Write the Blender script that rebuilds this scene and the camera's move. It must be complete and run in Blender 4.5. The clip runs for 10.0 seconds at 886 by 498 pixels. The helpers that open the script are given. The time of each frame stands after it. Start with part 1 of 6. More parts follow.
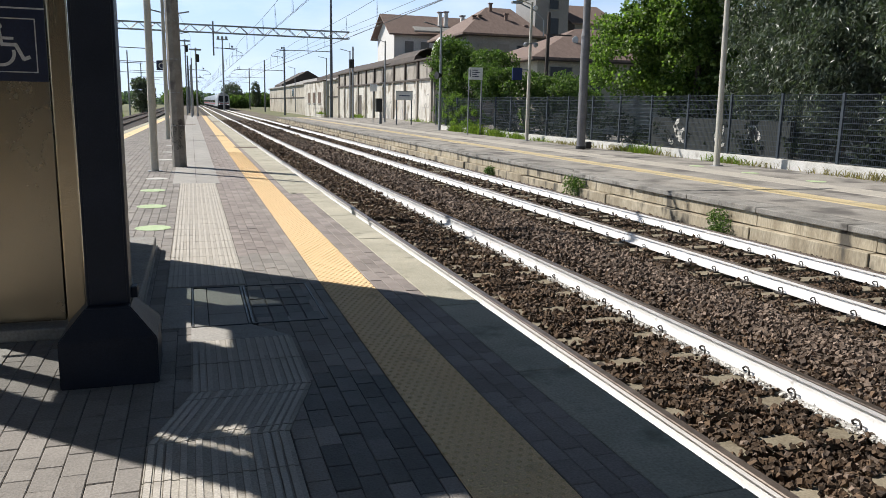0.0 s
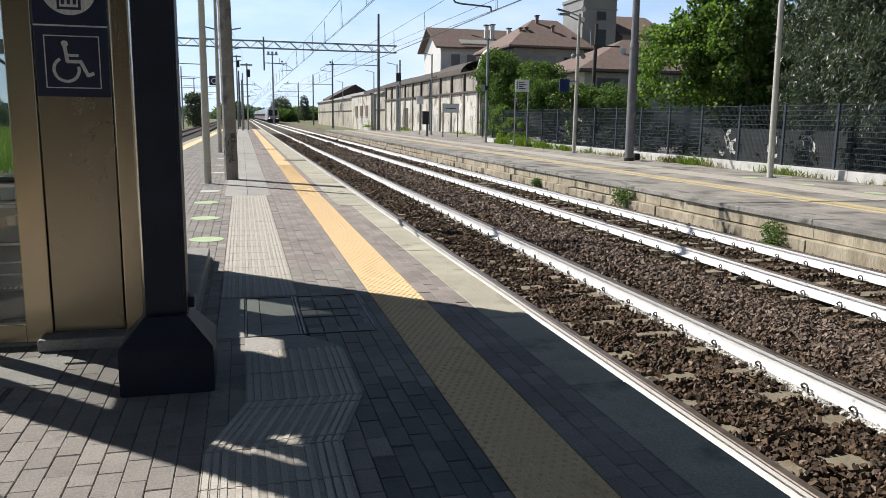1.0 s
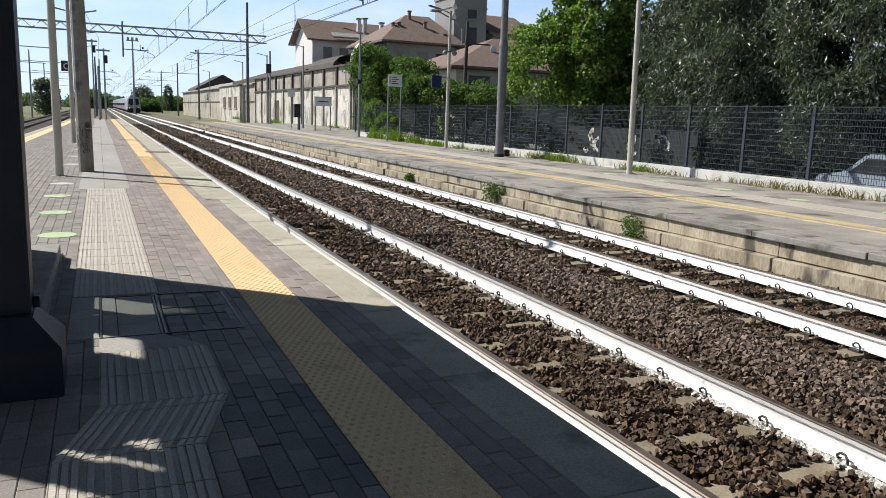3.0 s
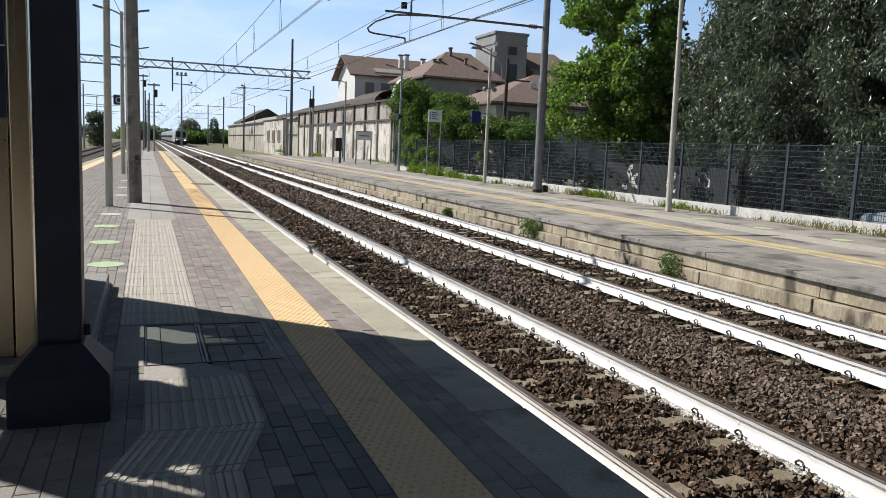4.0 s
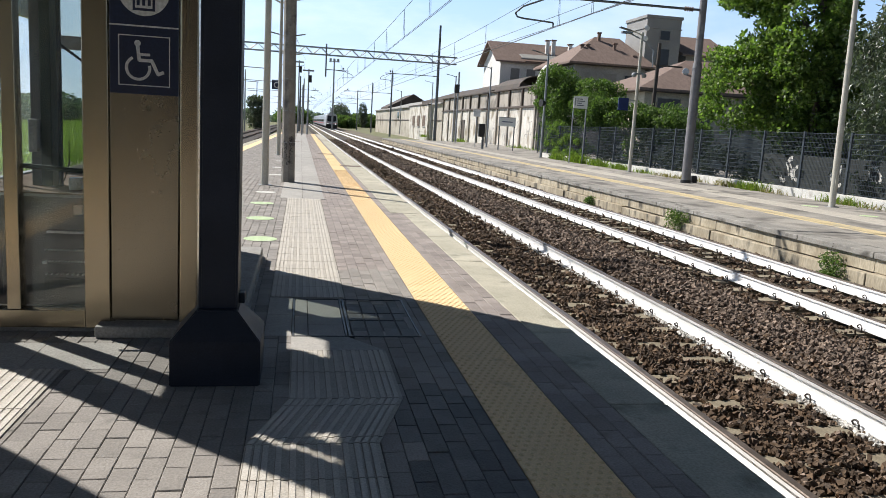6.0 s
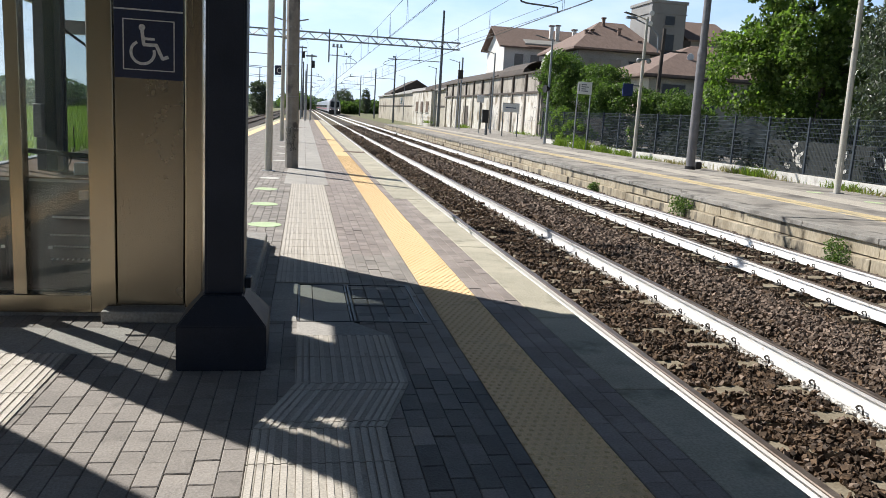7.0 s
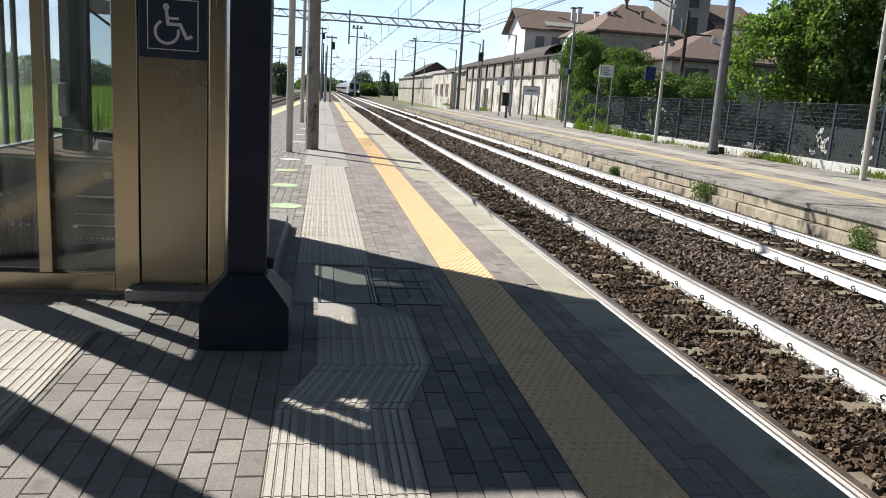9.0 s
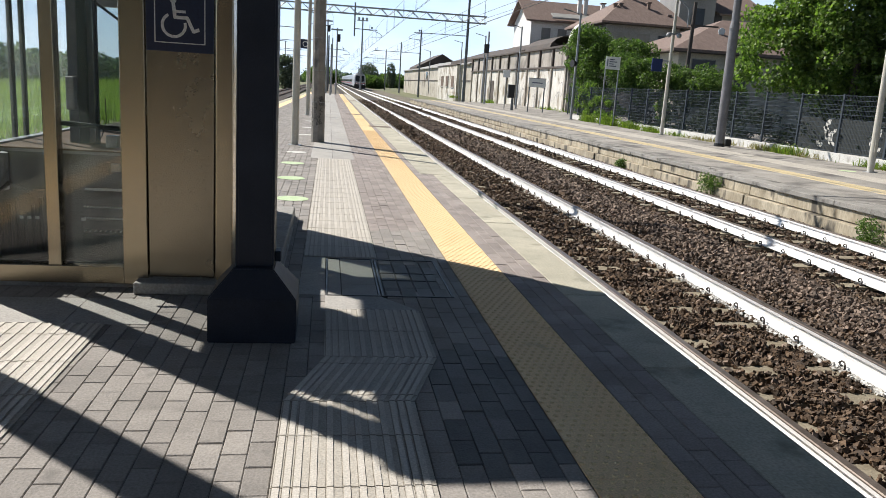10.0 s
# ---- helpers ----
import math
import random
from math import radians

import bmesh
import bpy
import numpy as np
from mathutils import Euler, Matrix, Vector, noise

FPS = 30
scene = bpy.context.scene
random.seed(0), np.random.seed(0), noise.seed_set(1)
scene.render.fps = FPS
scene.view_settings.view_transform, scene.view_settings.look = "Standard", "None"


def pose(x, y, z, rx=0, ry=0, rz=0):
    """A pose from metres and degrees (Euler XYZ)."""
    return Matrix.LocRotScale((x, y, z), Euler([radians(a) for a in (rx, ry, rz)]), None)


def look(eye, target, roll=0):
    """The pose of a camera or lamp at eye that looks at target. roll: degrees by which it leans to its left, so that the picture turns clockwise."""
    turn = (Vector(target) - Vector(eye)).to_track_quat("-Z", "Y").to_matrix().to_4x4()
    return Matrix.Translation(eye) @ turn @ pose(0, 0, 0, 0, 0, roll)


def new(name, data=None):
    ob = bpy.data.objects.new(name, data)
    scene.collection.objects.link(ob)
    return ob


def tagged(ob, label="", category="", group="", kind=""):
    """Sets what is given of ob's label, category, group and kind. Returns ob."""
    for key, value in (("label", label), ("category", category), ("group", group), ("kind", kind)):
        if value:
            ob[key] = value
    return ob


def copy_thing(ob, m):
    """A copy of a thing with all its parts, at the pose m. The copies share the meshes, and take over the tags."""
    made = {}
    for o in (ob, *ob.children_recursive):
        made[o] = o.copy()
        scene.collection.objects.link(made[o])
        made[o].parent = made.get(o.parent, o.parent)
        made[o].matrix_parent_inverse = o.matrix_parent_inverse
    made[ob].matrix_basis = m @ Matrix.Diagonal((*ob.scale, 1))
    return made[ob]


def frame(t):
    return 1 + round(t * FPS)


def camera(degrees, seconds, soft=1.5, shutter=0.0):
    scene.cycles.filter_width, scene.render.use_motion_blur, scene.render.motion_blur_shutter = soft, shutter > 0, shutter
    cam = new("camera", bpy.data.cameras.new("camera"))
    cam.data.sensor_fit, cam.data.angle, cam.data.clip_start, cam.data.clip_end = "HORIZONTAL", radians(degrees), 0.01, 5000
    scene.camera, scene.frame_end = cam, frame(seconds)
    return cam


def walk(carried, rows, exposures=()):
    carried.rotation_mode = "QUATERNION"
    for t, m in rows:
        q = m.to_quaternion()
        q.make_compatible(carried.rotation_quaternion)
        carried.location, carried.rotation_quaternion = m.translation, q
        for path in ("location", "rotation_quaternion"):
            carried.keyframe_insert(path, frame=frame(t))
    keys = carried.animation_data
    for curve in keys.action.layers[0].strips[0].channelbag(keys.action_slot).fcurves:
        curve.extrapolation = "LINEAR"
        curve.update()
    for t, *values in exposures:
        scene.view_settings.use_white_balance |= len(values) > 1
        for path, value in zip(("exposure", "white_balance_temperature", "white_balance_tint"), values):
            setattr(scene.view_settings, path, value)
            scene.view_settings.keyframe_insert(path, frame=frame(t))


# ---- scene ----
cam = camera(60.2, 10.0, 0.65)
PATH = [
    (0, (0.135, -0.903, 1.436), (0.748, 0.965, 1.068), 1.2),
    (0.5, (0.117, -0.89, 1.435), (0.668, 0.999, 1.076), 1.0),
    (1, (0.105, -0.89, 1.434), (0.605, 1.017, 1.095), 0.8),
    (1.5, (0.106, -0.892, 1.434), (0.582, 1.024, 1.114), 0.7),
    (2, (0.11, -0.904, 1.438), (0.548, 1.022, 1.127), 0.6),
    (2.5, (0.118, -0.889, 1.425), (0.739, 0.985, 1.104), 1.6),
    (2.7, (0.136, -0.847, 1.413), (0.893, 0.972, 1.068), 1.6),
    (3.8, (0.124, -0.993, 1.456), (0.967, 0.79, 1.121), 2.2),
    (4, (0.113, -0.975, 1.456), (0.833, 0.873, 1.195), 2.5),
    (4.5, (0.118, -0.964, 1.447), (0.603, 0.96, 1.196), 2.4),
    (5, (0.116, -0.951, 1.439), (0.534, 0.984, 1.161), 3.2),
    (5.5, (0.11, -0.938, 1.435), (0.492, 1.003, 1.141), 3.4),
    (7, (0.094, -0.926, 1.423), (0.461, 1.009, 1.074), 3.4),
    (7.5, (0.08, -0.925, 1.423), (0.424, 1.013, 1.07), 3.4),
    (8, (0.076, -0.92, 1.419), (0.406, 1.018, 1.051), 3.4),
    (8.5, (0.073, -0.911, 1.416), (0.399, 1.024, 1.031), 3.6),
    (9, (0.072, -0.904, 1.416), (0.394, 1.03, 1.021), 3.8),
    (9.5, (0.071, -0.908, 1.415), (0.387, 1.025, 1.01), 3.7),
    (10, (0.065, -0.914, 1.419), (0.373, 1.018, 1.004), 3.7),
]
walk(cam, [(t, look(eye, to, roll)) for t, eye, to, roll in PATH], [(0, 0.28), (2.7, 0.28), (4.2, 0.18), (4.6, 0.22), (5.3, 0.42), (10, 0.47)])

# ---- light ----
SUN_EL, SUN_AZ = 43.0, -47.0
SUN_FROM = Vector((math.sin(radians(SUN_AZ)) * math.cos(radians(SUN_EL)), math.cos(radians(SUN_AZ)) * math.cos(radians(SUN_EL)), math.sin(radians(SUN_EL))))
world = bpy.data.worlds.new("sky")
scene.world = world
world.use_nodes = True
wn, wl = world.node_tree.nodes, world.node_tree.links
wn.clear()
sky = wn.new("ShaderNodeTexSky")
sky.sky_type, sky.sun_disc = "NISHITA", False
sky.sun_elevation, sky.sun_rotation = radians(SUN_EL), radians(SUN_AZ % 360)
sky.air_density, sky.dust_density, sky.ozone_density = 1.0, 0.6, 2.0
wbg, wout = wn.new("ShaderNodeBackground"), wn.new("ShaderNodeOutputWorld")
wbg.inputs["Strength"].default_value = 0.0285
wco, wno, wra, wmx = wn.new("ShaderNodeTexCoord"), wn.new("ShaderNodeTexNoise"), wn.new("ShaderNodeValToRGB"), wn.new("ShaderNodeMixRGB")
wmp = wn.new("ShaderNodeMapping")
wmp.inputs["Scale"].default_value = (2.2, 2.2, 7.0)
wmp.inputs["Location"].default_value = (0.35, 0.1, 0.0)
wno.inputs["Scale"].default_value, wno.inputs["Detail"].default_value, wno.inputs["Roughness"].default_value = 1.6, 7, 0.55
wra.color_ramp.elements[0].position, wra.color_ramp.elements[1].position = 0.47, 0.72
wra.color_ramp.elements[0].color, wra.color_ramp.elements[1].color = (0, 0, 0, 1), (0.62, 0.62, 0.62, 1)
wmx.inputs["Color2"].default_value = (27.0, 29.0, 31.5, 1)
wl.new(wco.outputs["Generated"], wmp.inputs["Vector"])
wl.new(wmp.outputs["Vector"], wno.inputs["Vector"])
wl.new(wno.outputs["Fac"], wra.inputs["Fac"])
# pale haze low over the horizon that turns to clear blue higher up
wsx, whr, whz, whc = wn.new("ShaderNodeSeparateXYZ"), wn.new("ShaderNodeMapRange"), wn.new("ShaderNodeMixRGB"), wn.new("ShaderNodeMixRGB")
wht = wn.new("ShaderNodeMapRange")
wht.inputs["From Min"].default_value, wht.inputs["From Max"].default_value = 0.03, 0.22
whr.inputs["From Min"].default_value, whr.inputs["From Max"].default_value = 0.19, 0.47
whr.inputs["To Min"].default_value, whr.inputs["To Max"].default_value = 0.95, 0.0
whr.interpolation_type = "SMOOTHSTEP"
whc.inputs["Color1"].default_value, whc.inputs["Color2"].default_value = (19.5, 24.0, 30.5, 1), (11.0, 18.6, 30.0, 1)
wl.new(wco.outputs["Generated"], wsx.inputs["Vector"])
wl.new(wsx.outputs["Z"], whr.inputs["Value"])
wl.new(wsx.outputs["Z"], wht.inputs["Value"])
wl.new(wht.outputs["Result"], whc.inputs["Fac"])
wl.new(whr.outputs["Result"], whz.inputs["Fac"])
wl.new(sky.outputs["Color"], whz.inputs["Color1"])
wl.new(whc.outputs["Color"], whz.inputs["Color2"])
wcl = wn.new("ShaderNodeMath")
wcl.operation = "MULTIPLY"
wl.new(wra.outputs["Color"], wcl.inputs[0])
wl.new(whr.outputs["Result"], wcl.inputs[1])
wl.new(wcl.outputs["Value"], wmx.inputs["Fac"])
wl.new(whz.outputs["Color"], wmx.inputs["Color1"])
# the whole sky grows brighter towards the sun's side
wdt, wdr, wdm = wn.new("ShaderNodeVectorMath"), wn.new("ShaderNodeMapRange"), wn.new("ShaderNodeMixRGB")
wdt.operation = "DOT_PRODUCT"
wdt.inputs[1].default_value = (math.sin(radians(SUN_AZ)), math.cos(radians(SUN_AZ)), 0.0)
wdr.inputs["From Min"].default_value, wdr.inputs["From Max"].default_value = -1.0, 1.0
wdr.inputs["To Min"].default_value, wdr.inputs["To Max"].default_value = 0.42, 1.34
wdm.blend_type, wdm.inputs["Fac"].default_value = "MULTIPLY", 1.0
wl.new(wco.outputs["Generated"], wdt.inputs[0])
wl.new(wdt.outputs["Value"], wdr.inputs["Value"])
wl.new(wmx.outputs["Color"], wdm.inputs["Color1"])
wl.new(wdr.outputs["Result"], wdm.inputs["Color2"])
wl.new(wdm.outputs["Color"], wbg.inputs["Color"])
wl.new(wbg.outputs["Background"], wout.inputs["Surface"])
sun = new("sun", bpy.data.lights.new("sun", "SUN"))
sun.data.energy, sun.data.angle, sun.data.color = 5.0, radians(0.55), (1.0, 0.955, 0.895)
sun.matrix_world = look(SUN_FROM * 60, (0, 0, 0))

# ---- materials ----


def surf(name, c1, c2, scale=3.0, rough=0.8, bump=0.3, grain=60.0, metal=0.0, vary=0.0, island=False, spots=None, spec=0.5, stretch=(1, 1, 1), grain_mix=(0.8, 1.15)):
    """A surface of two tones over patches, with fine grain and relief; vary: tone steps from piece to piece."""
    m = bpy.data.materials.new(name)
    m.use_nodes = True
    n, l = m.node_tree.nodes, m.node_tree.links
    b = n["Principled BSDF"]
    g = n.new("ShaderNodeNewGeometry")
    mp = n.new("ShaderNodeMapping")
    mp.inputs["Scale"].default_value = stretch
    l.new(g.outputs["Position"], mp.inputs["Vector"])
    big, fine = n.new("ShaderNodeTexNoise"), n.new("ShaderNodeTexNoise")
    big.inputs["Scale"].default_value, big.inputs["Detail"].default_value, big.inputs["Roughness"].default_value = scale, 6, 0.65
    fine.inputs["Scale"].default_value, fine.inputs["Detail"].default_value = grain, 3
    l.new(mp.outputs["Vector"], big.inputs["Vector"])
    l.new(mp.outputs["Vector"], fine.inputs["Vector"])
    ramp = n.new("ShaderNodeValToRGB")
    ramp.color_ramp.elements[0].position, ramp.color_ramp.elements[1].position = 0.34, 0.66
    ramp.color_ramp.elements[0].color, ramp.color_ramp.elements[1].color = (*c1, 1), (*c2, 1)
    l.new(big.outputs["Fac"], ramp.inputs["Fac"])
    col = ramp.outputs["Color"]
    mul = n.new("ShaderNodeMixRGB")
    mul.blend_type, mul.inputs["Fac"].default_value = "MULTIPLY", 1.0
    fr = n.new("ShaderNodeMapRange")
    fr.inputs["From Min"].default_value, fr.inputs["From Max"].default_value = 0.3, 0.7
    fr.inputs["To Min"].default_value, fr.inputs["To Max"].default_value = grain_mix
    l.new(fine.outputs["Fac"], fr.inputs["Value"])
    l.new(col, mul.inputs["Color1"])
    l.new(fr.outputs["Result"], mul.inputs["Color2"])
    col = mul.outputs["Color"]
    if vary:
        src = g.outputs["Random Per Island"] if island else n.new("ShaderNodeObjectInfo").outputs["Random"]
        vr = n.new("ShaderNodeMapRange")
        vr.inputs["To Min"].default_value, vr.inputs["To Max"].default_value = 1 - vary, 1 + vary
        l.new(src, vr.inputs["Value"])
        vm = n.new("ShaderNodeMixRGB")
        vm.blend_type, vm.inputs["Fac"].default_value = "MULTIPLY", 1.0
        l.new(col, vm.inputs["Color1"])
        l.new(vr.outputs["Result"], vm.inputs["Color2"])
        col = vm.outputs["Color"]
    if spots:
        sc, lo, hi, sp = spots
        sn, sr, sm = n.new("ShaderNodeTexNoise"), n.new("ShaderNodeMapRange"), n.new("ShaderNodeMixRGB")
        sn.inputs["Scale"].default_value, sn.inputs["Detail"].default_value = sc, 5
        sr.inputs["From Min"].default_value, sr.inputs["From Max"].default_value = lo, hi
        l.new(mp.outputs["Vector"], sn.inputs["Vector"])
        l.new(sn.outputs["Fac"], sr.inputs["Value"])
        l.new(sr.outputs["Result"], sm.inputs["Fac"])
        l.new(col, sm.inputs["Color1"])
        sm.inputs["Color2"].default_value = (*sp, 1)
        col = sm.outputs["Color"]
    l.new(col, b.inputs["Base Color"])
    b.inputs["Metallic"].default_value, b.inputs["Specular IOR Level"].default_value = metal, spec
    rr = n.new("ShaderNodeMapRange")
    rr.inputs["To Min"].default_value, rr.inputs["To Max"].default_value = max(0.05, rough - 0.12), min(1, rough + 0.12)
    l.new(big.outputs["Fac"], rr.inputs["Value"])
    l.new(rr.outputs["Result"], b.inputs["Roughness"])
    if bump:
        bp = n.new("ShaderNodeBump")
        bp.inputs["Strength"].default_value, bp.inputs["Distance"].default_value = bump, 0.01
        l.new(fine.outputs["Fac"], bp.inputs["Height"])
        l.new(bp.outputs["Normal"], b.inputs["Normal"])
    return m


def leafy(name, c1, c2, gloss=0.45, through_light=0.35, spec=0.25):
    m = bpy.data.materials.new(name)
    m.use_nodes = True
    n, l = m.node_tree.nodes, m.node_tree.links
    b, out = n["Principled BSDF"], n["Material Output"]
    g, ramp = n.new("ShaderNodeNewGeometry"), n.new("ShaderNodeValToRGB")
    ramp.color_ramp.elements[0].color, ramp.color_ramp.elements[1].color = (*c1, 1), (*c2, 1)
    l.new(g.outputs["Random Per Island"], ramp.inputs["Fac"])
    l.new(ramp.outputs["Color"], b.inputs["Base Color"])
    b.inputs["Roughness"].default_value, b.inputs["Specular IOR Level"].default_value = gloss, spec
    t, mx = n.new("ShaderNodeBsdfTranslucent"), n.new("ShaderNodeMixShader")
    br = n.new("ShaderNodeMixRGB")
    br.blend_type, br.inputs["Fac"].default_value, br.inputs["Color2"].default_value = "MULTIPLY", 1.0, (1.3, 1.65, 0.65, 1)
    l.new(ramp.outputs["Color"], br.inputs["Color1"])
    l.new(br.outputs["Color"], t.inputs["Color"])
    mx.inputs["Fac"].default_value = through_light
    l.new(b.outputs["BSDF"], mx.inputs[1])
    l.new(t.outputs["BSDF"], mx.inputs[2])
    l.new(mx.outputs["Shader"], out.inputs["Surface"])
    return m


def glassy(name, tint, rough=0.02, veil=0.0):
    m = bpy.data.materials.new(name)
    m.use_nodes = True
    n, l = m.node_tree.nodes, m.node_tree.links
    out = n["Material Output"]
    tr, gl, mx, fz = n.new("ShaderNodeBsdfTransparent"), n.new("ShaderNodeBsdfGlossy"), n.new("ShaderNodeMixShader"), n.new("ShaderNodeFresnel")
    tr.inputs["Color"].default_value = (*tint, 1)
    gl.inputs["Roughness"].default_value = rough
    fz.inputs["IOR"].default_value = 1.5
    cap = n.new("ShaderNodeMath")
    cap.operation, cap.inputs[1].default_value = "MINIMUM", 0.14
    l.new(fz.outputs["Fac"], cap.inputs[0])
    l.new(cap.outputs["Value"], mx.inputs["Fac"])
    l.new(tr.outputs["BSDF"], mx.inputs[1])
    l.new(gl.outputs["BSDF"], mx.inputs[2])
    last = mx
    if veil:
        # a pale film of dust in upright streaks, also standing in for reflected glare
        di, tl, both, film_ = n.new("ShaderNodeBsdfDiffuse"), n.new("ShaderNodeBsdfTranslucent"), n.new("ShaderNodeMixShader"), n.new("ShaderNodeMixShader")
        di.inputs["Color"].default_value = tl.inputs["Color"].default_value = (0.72, 0.80, 0.78, 1)
        g, mp, nz, rg = n.new("ShaderNodeNewGeometry"), n.new("ShaderNodeMapping"), n.new("ShaderNodeTexNoise"), n.new("ShaderNodeMapRange")
        mp.inputs["Scale"].default_value = (5, 5, 0.9)
        nz.inputs["Scale"].default_value, nz.inputs["Detail"].default_value = 1.6, 6
        rg.inputs["From Min"].default_value, rg.inputs["From Max"].default_value = 0.35, 0.7
        rg.inputs["To Min"].default_value, rg.inputs["To Max"].default_value = veil * 0.5, veil * 1.8
        l.new(g.outputs["Position"], mp.inputs["Vector"])
        l.new(mp.outputs["Vector"], nz.inputs["Vector"])
        l.new(nz.outputs["Fac"], rg.inputs["Value"])
        both.inputs["Fac"].default_value = 0.6
        l.new(di.outputs["BSDF"], both.inputs[1])
        l.new(tl.outputs["BSDF"], both.inputs[2])
        l.new(rg.outputs["Result"], film_.inputs["Fac"])
        l.new(mx.outputs["Shader"], film_.inputs[1])
        l.new(both.outputs["Shader"], film_.inputs[2])
        last = film_
    l.new(last.outputs["Shader"], out.inputs["Surface"])
    return m


def glow(name, c, strength):
    m = bpy.data.materials.new(name)
    m.use_nodes = True
    b = m.node_tree.nodes["Principled BSDF"]
    b.inputs["Base Color"].default_value = (*c, 1)
    b.inputs["Emission Color"].default_value, b.inputs["Emission Strength"].default_value = (*c, 1), strength
    return m


